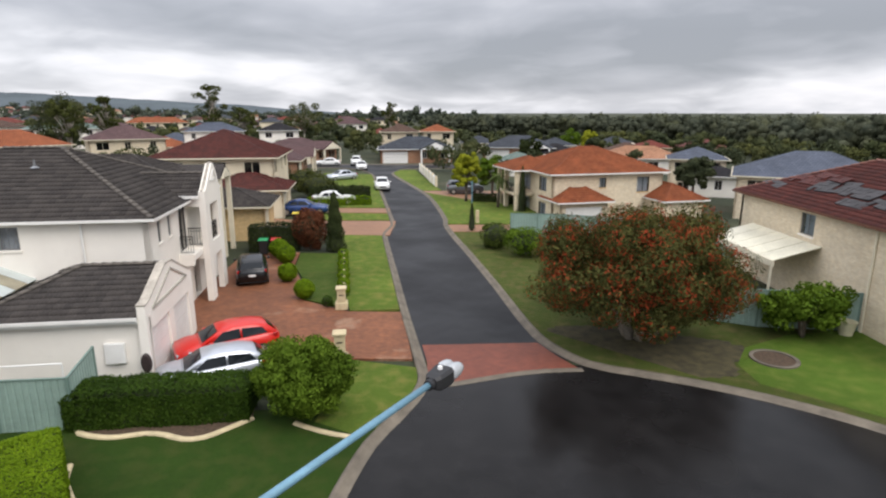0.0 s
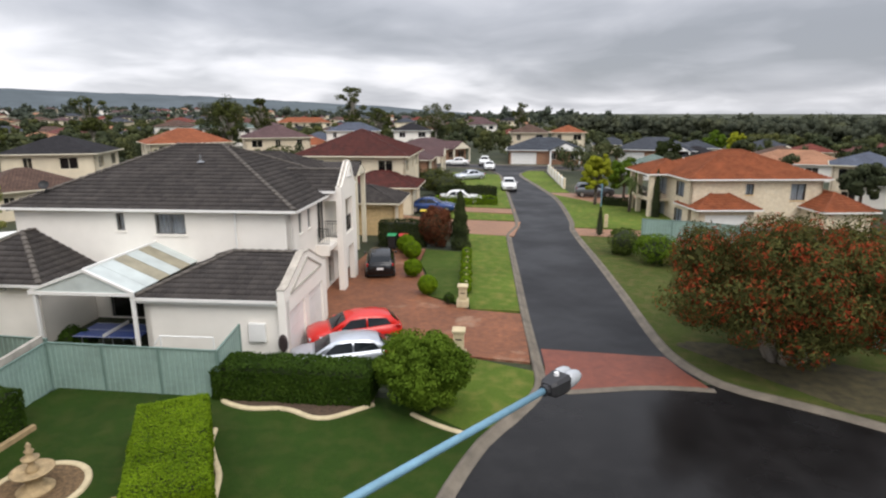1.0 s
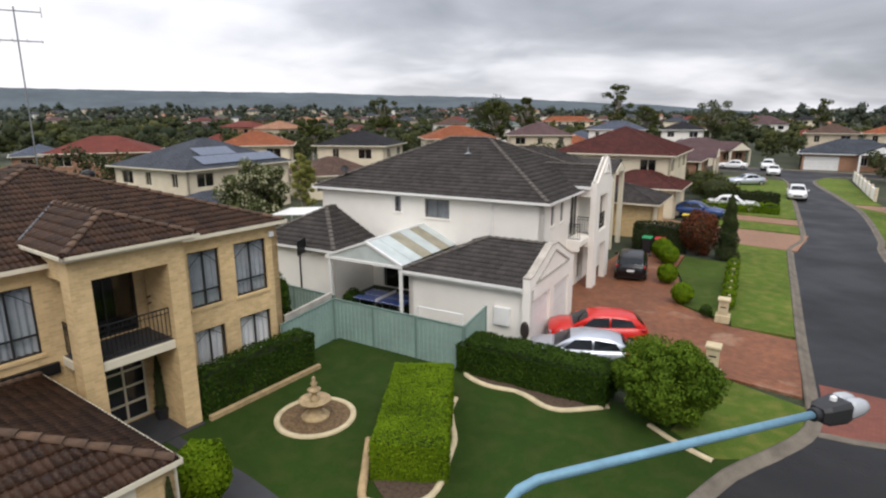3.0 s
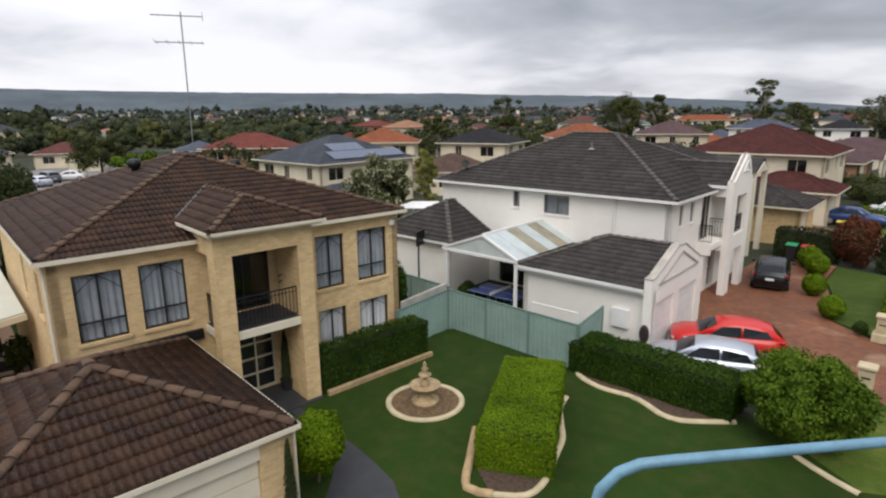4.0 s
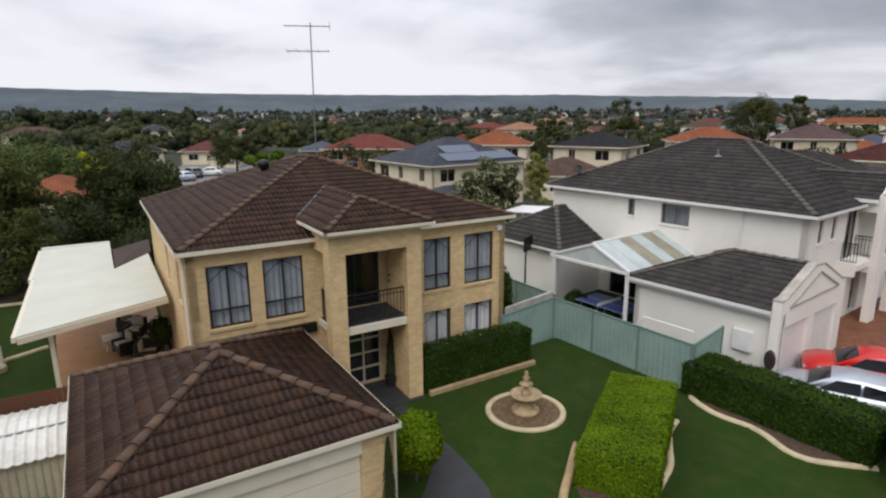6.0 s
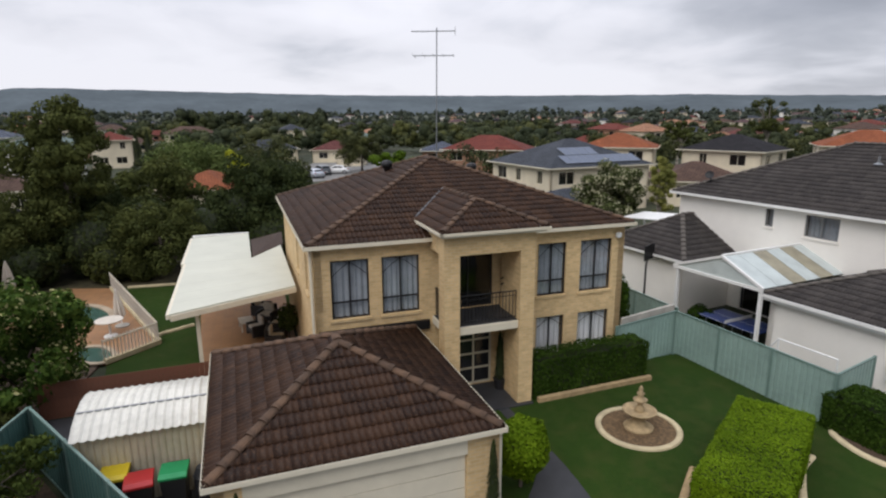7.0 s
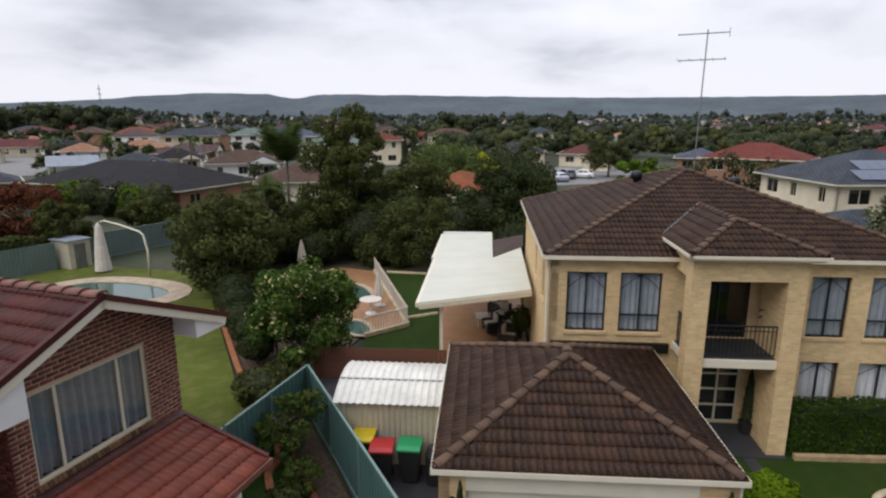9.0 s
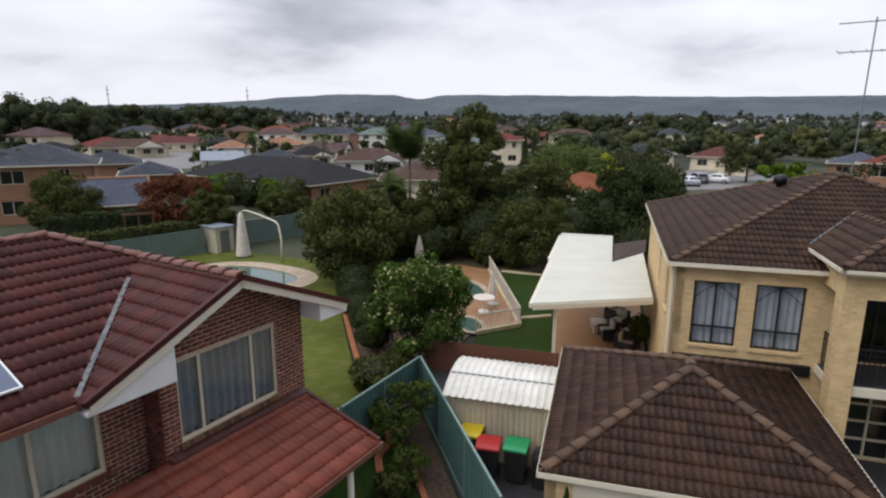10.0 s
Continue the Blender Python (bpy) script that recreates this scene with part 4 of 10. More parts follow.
# ---------- ground, road, kerbs ----------
def smooth_line(pts, step=0.6, closed=False):
    """A Catmull-Rom line through plan points."""
    P = [V((p[0], p[1], 0)) for p in pts]
    out = []
    n = len(P)
    for i in range(n if closed else n - 1):
        p0 = P[(i - 1) % n] if closed else P[max(i - 1, 0)]
        p1, p2 = P[i], P[(i + 1) % n]
        p3 = P[(i + 2) % n] if closed else P[min(i + 2, n - 1)]
        k = max(1, int((p2 - p1).length / step))
        for j in range(k):
            t = j / k
            q = 0.5 * ((2 * p1) + (p2 - p0) * t + (2 * p0 - 5 * p1 + 4 * p2 - p3) * t * t + (3 * p1 - p0 - 3 * p2 + p3) * t ** 3)
            out.append((q.x, q.y))
    if not closed:
        out.append((P[-1].x, P[-1].y))
    return out


def ribbon(line, profile, closed=False):
    """A strip swept along a plan line; profile: (offset to the left, height) pairs, open at the ends."""
    bm = bmesh.new()
    rows = []
    n = len(line)
    for i, (x, y) in enumerate(line):
        a, b = line[(i - 1) % n] if closed else line[max(i - 1, 0)], line[(i + 1) % n] if closed else line[min(i + 1, n - 1)]
        d = V((b[0] - a[0], b[1] - a[1], 0)).normalized()
        l = V((-d.y, d.x, 0))
        rows.append([bm.verts.new(V((x, y, 0)) + l * o + V((0, 0, h))) for o, h in profile])
    pairs = list(zip(rows, rows[1:])) + ([(rows[-1], rows[0])] if closed else [])
    for a, b in pairs:
        for k in range(len(profile) - 1):
            bm.faces.new((a[k], b[k], b[k + 1], a[k + 1]))
    return bm


def slab(name, pts, z0, z1, material, label="", category="", kind="structure"):
    bm = prism(bmesh.new(), pts, z0, z1)
    return solid(name, bm, material, label, category, "", kind)


def rise(x, y):
    """Height of the land, which climbs gently far beyond the suburb."""
    top = np.interp(math.degrees(math.atan2(-x, y)), (12, 36, 118, 127, 160, 175), (0, 13, 13, 25, 25, 0))
    return float(top * np.interp(math.hypot(x, y), (450, 700, 1100, 1800, 3000), (0, 0.45, 1, 1, 0)))


def ground_sheet():
    """One sheet out to the horizon, finer near by, dipping a little beyond the end of the street."""
    bm = bmesh.new()
    radii = [0, 15, 30, 45, 60, 80, 100, 130, 170, 230, 320, 450, 700, 1100, 1800, 3000, 4900]
    seg = 72
    mid = bm.verts.new((0, 0, 0))
    rings = []
    for r in radii[1:]:
        ring = []
        for k in range(seg):
            a = 2 * math.pi * k / seg
            x, y = r * math.cos(a), r * math.sin(a)
            s = max(0.0, min(1.0, (y - 44) / 14)) * max(0.0, min(1.0, (x - 4) / 6)) * (r < 300)
            ring.append(bm.verts.new((x, y, -0.03 - 1.0 * s + rise(x, y))))
        rings.append(ring)
    for k in range(seg):
        bm.faces.new((mid, rings[0][k], rings[0][(k + 1) % seg]))
    for a, b in zip(rings, rings[1:]):
        for k in range(seg):
            j = (k + 1) % seg
            bm.faces.new((a[k], b[k], b[j], a[j]))
    return solid("ground", bm, MAT["ground"], "suburban ground of grass and bare soil", "ground", "", "structure")


ground_sheet()
LEFT = smooth_line([(9, 1.2), (5, 1.6), (1.2, 3.6), (-1.2, 6.4), (-2.35, 9.2), (-2.75, 11.2), (-2.65, 12.7), (-2.15, 15.0), (-1.5, 16.5), (-0.85, 18.2), (-0.72, 19.4), (-0.95, 21.0), (-1.25, 22.8), (-1.92, 26.8), (-3.03, 34.0),
                    (-4.35, 42.5), (-4.6, 45), (-4.3, 48.2), (-4.55, 50.5), (-5.6, 57.4), (-9.6, 82), (-12.0, 93), (-16.5, 99.5), (-26, 101.5), (-48, 103)])
RIGHT = smooth_line([(-48, 110), (-26, 108.6), (-8, 107.2), (3, 107), (4, 101), (-5.5, 99), (-7.7, 95), (-7.6, 89), (-4.2, 76), (-1.56, 65.3), (0.1, 52.5), (0.25, 48.5), (0.75, 44.6), (1.8, 38.4), (3.02, 30.5), (3.75, 25.3), (4.35, 22.6), (5.6, 20.55), (7.2, 19.75),
                     (9.4, 18.75), (11.6, 17.4), (13.6, 15.7), (15.4, 13.2), (16.2, 10.2), (15.6, 6.6), (13.4, 3.2), (9, 1.2)])


def road():
    """The street, and the wet turning bowl at its foot; they meet under the paved threshold."""
    for name, pts, mat, label in (("road_street", [p for p in LEFT if p[1] > 20.6 and p[0] < 0] + [p for p in RIGHT if p[1] > 20.6], "asphalt", "damp grey asphalt street"),
                                  ("road_bowl", [p for p in LEFT if p[1] <= 20.6] + [p for p in RIGHT if p[1] <= 20.6], "wetasphalt", "dark wet asphalt turning bowl")):
        bm = bmesh.new()
        f = bm.faces.new([bm.verts.new((x, y, 0.0)) for x, y in pts])
        bmesh.ops.triangulate(bm, faces=[f])
        solid(name, bm, MAT[mat], label, "road", "", "structure")


road()
KERB = [(-0.22, 0.008), (-0.10, 0.005), (-0.05, 0.03), (0.04, 0.10), (0.09, 0.12), (0.19, 0.125), (0.21, -0.05)]
solid("kerb", ribbon(LEFT, KERB), MAT["kerb"], "rolled grey concrete kerb with gutter", "kerb", "", "structure", smooth=True)
solid("kerb", ribbon(RIGHT, KERB), MAT["kerb"], "rolled grey concrete kerb with gutter", "kerb", "", "structure", smooth=True)
THRESH = [(-0.55, 18.95), (0.33, 19.05), (1.4, 19.42), (2.45, 19.8), (3.8, 20.15), (5.15, 20.3), (4.55, 21.4), (4.0, 22.75), (-0.88, 22.5), (-0.62, 20.8)]
slab("pavement_threshold", THRESH, -0.05, 0.006, MAT["threshold"], "red brick paved strip across the street mouth", "pavement")
solid("threshold_band", ribbon(smooth_line([(-0.55, 18.75), (0.33, 18.92), (1.4, 19.3), (2.45, 19.68), (3.8, 20.0), (5.3, 20.12)]), [(-0.16, 0.0), (-0.15, 0.016), (0.15, 0.016), (0.16, 0.0)]), MAT["kerb"], "pale concrete band at the edge of the pavers", "kerb", "", "structure")

# lawns and verges, raised to the kerb
LAWN_Z = 0.09


def offset_line(line, d):
    out = []
    n = len(line)
    for i, (x, y) in enumerate(line):
        a, b = line[max(i - 1, 0)], line[min(i + 1, n - 1)]
        q = V((b[0] - a[0], b[1] - a[1], 0)).normalized()
        out.append((x - q.y * d, y + q.x * d))
    return out


def between(line, y0, y1):
    return [p for p in line if y0 <= p[1] <= y1]


LK = offset_line(LEFT[4:], 0.21)
RK = offset_line(RIGHT, 0.21)
front = [p for p in LK if 3.2 < p[1] < 20.9 and p[0] > -6]
slab("lawn", [(-17.2, 15.2), (-17.2, 5.0), (-9.0, 4.4), (-2.0, 4.0)] + front + [(-3.7, 20.9), (-3.9, 17.2), (-11.3, 16.2)], -0.05, LAWN_Z, MAT["lawn"], "deep green watered front lawn", "lawn")
near_kerb = [p for p in LK if 15.4 < p[1] < 20.9 and p[0] > -6]
slab("grass_verge", [(-4.0, 16.2), (-2.62, 15.45)] + near_kerb + [(-3.72, 20.85), (-3.95, 17.4)], -0.05, LAWN_Z + 0.005, MAT["verge"], "lighter grass beside the driveway mouth", "lawn")
strip = [p for p in LK if 26.4 < p[1] < 44.2 and p[0] > -8]
slab("grass_verge", [(-4.55, 26.6)] + strip + [(-8.5, 44.4), (-6.9, 38.0), (-5.9, 32.0)], -0.05, LAWN_Z, MAT["verge"], "green grass verge beside the street", "lawn")
slab("lawn", [(-5.0, 27.2), (-6.1, 33.0), (-7.0, 38.2), (-9.8, 38.4), (-9.3, 35.0), (-7.8, 31.2), (-7.4, 28.4)], -0.05, LAWN_Z - 0.006, grass("garden_lawn", (0.03, 0.06, 0.008), (0.08, 0.125, 0.018), (0.095, 0.11, 0.026)), "green lawn behind a low row of plants", "lawn")
strip = [p for p in LK if 50.6 < p[1] < 54.6 and p[0] > -12]
slab("grass_verge", strip + [(-14.0, 55), (-12.5, 50.6)], -0.05, LAWN_Z, MAT["verge"], "green grass verge beside the street", "lawn")
strip = [p for p in LK if 57.5 < p[1] < 90 and p[0] > -14]
slab("grass_verge", strip + [(-19, 92), (-13.0, 57.5)], -0.05, LAWN_Z, MAT["verge"], "green grass verge beside the street", "lawn")
rs_ = [p for p in RK if 15.8 < p[1] < 45.5 and p[0] > -3 and p[0] < 14]
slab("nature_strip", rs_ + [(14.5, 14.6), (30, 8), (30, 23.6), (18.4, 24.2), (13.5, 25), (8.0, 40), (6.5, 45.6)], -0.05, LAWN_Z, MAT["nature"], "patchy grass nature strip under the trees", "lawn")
slab("lawn", [(11.3, 18.75), (12.4, 17.85), (14.1, 16.35), (15.5, 14.6), (30, 8), (30, 23.4), (18.4, 24.0), (15.0, 23.4), (12.4, 22.0), (11.3, 20.4)], -0.04, LAWN_Z + 0.005, grass("fresh_lawn", (0.045, 0.09, 0.010), (0.11, 0.18, 0.022), (0.13, 0.165, 0.03)), "fresh green lawn before the pale brick house", "lawn")
rnd_l = random.Random(5)
litter = []
for k in range(140):
    a = k * math.pi / 70
    w = 1 + 0.10 * math.sin(3 * a + 1) + 0.06 * math.sin(7 * a) + rnd_l.uniform(-0.05, 0.05)
    litter.append((7.5 + 4.2 * w * math.cos(a), 21.4 + 3.1 * w * math.sin(a)))
litter = [p for p in litter if all((p[0] - q[0]) ** 2 + (p[1] - q[1]) ** 2 > 0.1 and (p[1] > q[1] or p[0] > q[0]) for q in rs_)]
slab("leaf_litter", litter, -0.03, LAWN_Z + 0.004, MAT["litter"], "brown leaf litter under the bottlebrush", "leaf litter")
rs_ = [p for p in RK if 48.8 < p[1] < 70 and p[0] > -4.5 and p[0] < 3]
slab("grass_verge", [p for p in rs_ if p[1] < 69.5] + [(9.0, 48.8), (9.0, 58.5), (3.0, 63.0)], -0.05, LAWN_Z, MAT["verge"], "yellowing grass verge", "lawn")
rs_ = [p for p in RK if 70.6 < p[1] < 97 and p[0] > -9 and p[0] < 3]
slab("grass_verge", rs_ + [(-0.2, 71.0), (-0.8, 74), (-4.6, 96.5)], -0.05, LAWN_Z, MAT["verge"], "green grass verge beside the street", "lawn")

# drives
slab("driveway", [(-1.2, 20.95), (-1.95, 26.4), (-4.6, 26.5), (-7.2, 28.2), (-7.9, 31.0), (-9.4, 35.0), (-9.9, 38.6), (-13.6, 38.2), (-13.2, 31.5), (-15.5, 31), (-15.5, 24.8), (-10.9, 24.0), (-10.25, 18.2), (-3.7, 21.0)][::-1], -0.06, 0.07, MAT["pavers"], "damp red brick paved driveway", "driveway")
slab("driveway", [(-4.2, 44.3), (-4.2, 50.5), (-12.6, 50.5), (-16, 52), (-16, 44.6), (-8.6, 44.5)][::-1], -0.06, 0.062, MAT["pavers2"], "orange paved driveway", "driveway")
slab("driveway", [(-5.2, 54.7), (-5.4, 57.4), (-16, 57.6), (-16, 54.9)][::-1], -0.06, 0.066, MAT["pavers2"], "orange paved driveway", "driveway")
slab("driveway", [(0.7, 45.7), (6.5, 45.7), (14, 46.5), (14, 48.7), (0.4, 48.7)], -0.06, 0.062, MAT["pavers2"], "orange paved driveway", "driveway")
slab("driveway", [(-2.0, 68.6), (2.9, 63.2), (12, 63.2), (12, 70.6), (-2.4, 70.6)], -0.06, 0.058, MAT["pavers2"], "orange paved driveway", "driveway")
slab("footpath", smooth_line([(-16.4, 6.6), (-15.1, 6.8), (-13.2, 6.8), (-12.2, 6.62), (-11.4, 6.1), (-10.7, 5.5), (-9.6, 4.55)], 0.4) + smooth_line([(-8.0, 4.6), (-8.9, 6.3), (-9.7, 6.95), (-10.3, 7.2), (-12.0, 7.3), (-13.4, 7.22), (-15.2, 7.15), (-16.4, 7.1)], 0.4), -0.05, LAWN_Z + 0.012, MAT["path"], "smooth grey concrete garden path", "path")
slab("driveway", [(-10.2, -1.2), (-10.2, 4.5), (-3.0, 6.2), (1.0, 3.2), (4.8, 1.4), (4.2, -2.6), (-4, -3.5)][::-1], -0.05, 0.1, MAT["path"], "smooth grey concrete driveway", "driveway")
slab("side_yard", [(-16.4, -1.4), (-10.0, -1.4), (-10.2, -2.4), (-17.0, -6.5), (-19.0, -6.8), (-19.0, -2.2), (-16.6, -1.9)], -0.05, 0.06, MAT["path"], "dark grey paved side yard", "pavement")


def edging(line, w, h, name="edging", mat="edging", label="pale cream cast garden edging", closed=False):
    prof = [(-w / 2, LAWN_Z - 0.05), (-w / 2, h * 0.6 + LAWN_Z), (-w / 4, h + LAWN_Z), (w / 4, h + LAWN_Z), (w / 2, h * 0.6 + LAWN_Z), (w / 2, LAWN_Z - 0.05)]
    return solid(name, ribbon(smooth_line(line, 0.25, closed), prof, closed), MAT[mat], label, "garden edging", "", "structure", smooth=True)


edging([(-11.25, 15.95), (-10.9, 15.5), (-9.9, 15.28), (-8.9, 15.5), (-8.3, 15.42), (-7.7, 15.2), (-7.1, 15.28), (-6.5, 15.85), (-6.0, 16.4)], 0.2, 0.08)
edging([(-4.6, 16.1), (-3.9, 15.72), (-3.2, 15.45), (-2.62, 15.3)], 0.18, 0.07)
edging([(-10.2, 13.9), (-9.87, 13.2), (-9.2, 12.4), (-8.75, 11.9), (-8.35, 11.1), (-7.85, 10.1), (-7.75, 9.3), (-8.3, 8.7)], 0.17, 0.08)
# sandstone edging between the clipped hedge and the lawn
edging([(-10.7, 10.4), (-9.75, 9.3), (-8.9, 8.4), (-8.3, 8.7)], 0.22, 0.12, mat="sandstone", label="sandstone block garden edging")
slab("garden_bed", [(-11.2, 16.0), (-10.9, 15.5), (-9.9, 15.3), (-8.3, 15.45), (-7.1, 15.3), (-6.0, 16.4), (-6.2, 17.2), (-11.2, 16.6)], -0.04, LAWN_Z + 0.02, MAT["mulch"], "dark mulched garden bed under the hedge", "garden bed")
slab("garden_bed", [(-12.0, 13.2), (-10.6, 10.3), (-9.7, 9.3), (-8.4, 8.7), (-7.8, 9.4), (-7.9, 10.2), (-8.8, 12.0), (-9.9, 13.2), (-10.6, 14.2)], -0.04, LAWN_Z + 0.02, MAT["mulch"], "dark mulched garden bed", "garden bed")


# ---------- tan brick house ----------
WIN_DARK = {"frame": MAT["darkframe"], "glass": MAT["glass"], "sill": MAT["tanbrick"], "curtain": MAT["curtain"]}
WIN_CREAM = {"frame": MAT["creamframe"], "glass": MAT["glass"], "sill": MAT["redbrick"], "curtain": MAT["greycurtain"]}
WIN_WHITE = {"frame": MAT["steel"], "glass": MAT["glass"], "sill": MAT["render"], "curtain": MAT["curtain"]}
ROOF_BROWN = {"tile": MAT["tilebrown"], "cap": MAT["capbrown"], "gutter": MAT["creamtrim"]}
ROOF_BLACK = {"tile": MAT["tileblack"], "cap": MAT["capblack"], "gutter": MAT["whitetrim"]}
ROOF_RED = {"tile": MAT["tilered"], "cap": MAT["capred"], "gutter": MAT["creamtrim"]}


def railing(parent, a, b, z0, h, name="railing", step=0.11):
    """Black metal balustrade with thin uprights."""
    a, b = V((*a, 0)), V((*b, 0))
    n = max(2, int((b - a).length / step))
    up = V((0, 0, 1))
    top = part(name, bar(bmesh.new(), a + up * (z0 + h), b + up * (z0 + h), 0.026, 6), MAT["black"], parent, "black metal balustrade")
    for z, r in ((z0 + 0.08, 0.016), (z0 + h - 0.14, 0.014)):
        part("rail", bar(bmesh.new(), a + up * z, b + up * z, r, 6), MAT["black"], top)
    me = mesh_of("baluster", bar(bmesh.new(), (0, 0, z0 + 0.05), (0, 0, z0 + h), 0.013, 5), MAT["black"])
    for i in range(n + 1):
        ob = new("baluster", me)
        ob.parent, ob.location = top, a.lerp(b, i / n)
    return top


def tan_house():
    H = thing("house", -15.95, 1.37, 0, 92, "two-storey tan brick house with brown tiled hip roof", "house")
    ZE = 5.55
    X0, X1, Y0, Y1 = 0.03, 10.95, 0.7, 12.1
    brick = MAT["tanbrick"]
    wins = [(0.52, 1.69, 3.17, 5.02), (2.09, 3.3, 3.17, 5.02), (7.51, 8.6, 3.15, 5.0), (9.17, 10.44, 3.15, 5.0),
            (7.51, 8.6, 0.9, 2.38), (9.17, 10.44, 0.9, 2.38)]
    PX0, PX1 = 3.62, 6.62
    rec = (PX0 + 0.35, PX1 - 0.1, 0.0, 5.2)
    bm = bmesh.new()
    holes = [(a - X0, b - X0, c, d) for a, b, c, d in wins] + [(rec[0] - X0, rec[1] - X0, rec[2], rec[3])]
    wall_bm(bm, (X0, Y0), (X1, Y0), 0, ZE - 0.12, 0.24, holes)
    part("wall_front", bm, brick, H)
    part("wall_side", wall_bm(bmesh.new(), (X1, Y0), (X1, Y1), 0, ZE - 0.12, 0.24), brick, H)
    part("wall_back", wall_bm(bmesh.new(), (X1, Y1), (X0, Y1), 0, ZE - 0.12, 0.24), brick, H)
    sh = [(6.0, 6.6, 3.5, 4.8), (8.9, 9.6, 3.5, 4.8)]
    part("wall_side", wall_bm(bmesh.new(), (X0, Y1), (X0, Y0), 0, ZE - 0.12, 0.24, sh), brick, H)
    for h in sh:
        window(H, (X0, Y1), (X0, Y0), h, WIN_DARK, bars_v=(), bars_h=(0.5,))
    for h in holes[:4]:
        window(H, (X0, Y0), (X1, Y0), h, WIN_DARK, bars_v=(0.5,), bars_h=(0.28,), arch=True)
    for h in holes[4:6]:
        window(H, (X0, Y0), (X1, Y0), h, {**WIN_DARK, "curtain": MAT["sheer"]}, bars_v=(0.5,), bars_h=(), span=(0.03, 1.0), arch=True)
    # added floor and partition, coloured near-black to keep the rooms dark
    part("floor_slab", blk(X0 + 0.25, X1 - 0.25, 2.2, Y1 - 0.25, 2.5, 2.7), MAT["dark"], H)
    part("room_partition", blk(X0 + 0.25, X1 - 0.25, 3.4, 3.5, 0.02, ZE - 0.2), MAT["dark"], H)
    # recessed porch and balcony
    yb = 1.0
    bm = wall_bm(bmesh.new(), (rec[0] - 0.1, yb), (rec[1] + 0.1, yb), 0, 5.35, 0.2, [(0.35, 2.08, 0.15, 2.3), (0.35, 2.08, 2.98, 5.0)])
    part("porch_wall", bm, brick, H)
    for x0, x1 in ((rec[0] - 0.22, rec[0]), (rec[1], rec[1] + 0.22)):
        part("porch_wall", blk(x0, x1, Y0 + 0.245, yb - 0.005, 0, 5.35), brick, H)
    part("porch_ceiling", blk(rec[0] + 0.002, rec[1] - 0.002, -0.2, yb - 0.01, 5.22, 5.28), MAT["creamtrim"], H)
    d0, d1 = rec[0] + 0.26, rec[0] + 1.97
    door = part("front_door", blk(d0, d1, yb + 0.09, yb + 0.13, 0.16, 2.29), MAT["dark"], H, "dark front door behind a glazed screen")
    part("screen_frame", sash(Matrix.Translation((d0, 0, 0)), d1 - d0, 0.16, 2.29, 0.06, (0.62,), (0.27, 0.52, 0.76), yb + 0.01), MAT["creamframe"], door, "cream glazed screen door frame")
    pane(Matrix.Translation((d0, 0, 0)), 0.03, d1 - d0 - 0.03, yb + 0.04, 0.18, 2.27, MAT["glass"], door)
    bd = part("balcony_door", sash(Matrix.Translation((d0, 0, 0)), d1 - d0, 2.99, 4.99, 0.05, (0.5,), (), yb + 0.01), MAT["darkframe"], H, "dark-framed glazed balcony door")
    pane(Matrix.Translation((d0, 0, 0)), 0.03, d1 - d0 - 0.03, yb + 0.04, 3.0, 4.97, MAT["glass"], bd)
    # slab of the balcony
    part("balcony_slab", blk(PX0 + 0.1, PX1 - 0.42, -0.66, yb - 0.01, 2.68, 2.93, bevel=0.01), MAT["creamtrim"], H, "cream concrete balcony slab")
    part("balcony_floor", blk(PX0 + 0.14, PX1 - 0.44, -0.60, yb - 0.02, 2.934, 2.95), MAT["path"], H)
    part("porch_floor", blk(PX0 - 0.1, PX1, -0.9, yb - 0.01, 0.0, 0.13), MAT["path"], H)
    # pillars
    for x0 in (PX0, PX1 - 0.5):
        part("pillar", blk(x0, x0 + 0.5, -0.74, -0.24, 0.0, 5.2), brick, H, "square tan brick pillar")
        part("side_beam", blk(x0 + 0.02, x0 + 0.48, -0.238, Y0 + 1.6, 5.2, 5.82), brick, H)
    part("porch_beam", blk(PX0, PX1, -0.74, -0.24, 5.202, 5.84), brick, H)
    part("side_pier", blk(PX1 - 0.48, PX1 - 0.02, -0.236, Y0 - 0.004, 0.0, 5.198), brick, H)
    railing(H, (PX0 + 0.52, -0.5), (PX1 - 0.52, -0.5), 2.95, 0.92)
    railing(H, (PX0 + 0.22, -0.23), (PX0 + 0.22, Y0 - 0.02), 2.95, 0.92)
    # a folding chair on the balcony, hung washing rack on the wall
    part("wall_bracket", bar(bmesh.new(), (rec[1] - 0.02, 0.5, 4.15), (rec[1] - 0.5, 0.5, 4.0), 0.02, 6), MAT["black"], H, "black metal bracket on the wall")
    part("wall_bracket", bar(bmesh.new(), (rec[1] - 0.02, 0.5, 3.95), (rec[1] - 0.5, 0.5, 3.8), 0.02, 6), MAT["black"], H, "black metal bracket on the wall")
    # roofs
    ex0, ex1, ey0, ey1 = X0 - 0.18, X1 + 0.16, Y0 - 0.2, Y1 + 0.2
    rise = 2.05
    hip_roof(H, ex0, ex1, ey0, ey1, ZE, rise, ROOF_BROWN, singles={"s": 300}, faces="sew")
    slope = rise / ((ex1 - ex0) / 2)
    # porch roof: hip running back into the main slope
    hx0, hx1, fy, z0 = PX0 - 0.12, PX1 + 0.24, -0.97, 5.97
    half = (hx1 - hx0) / 2
    pr = half * math.tan(radians(22))
    apex = V(((hx0 + hx1) / 2, fy + half, z0 + pr))
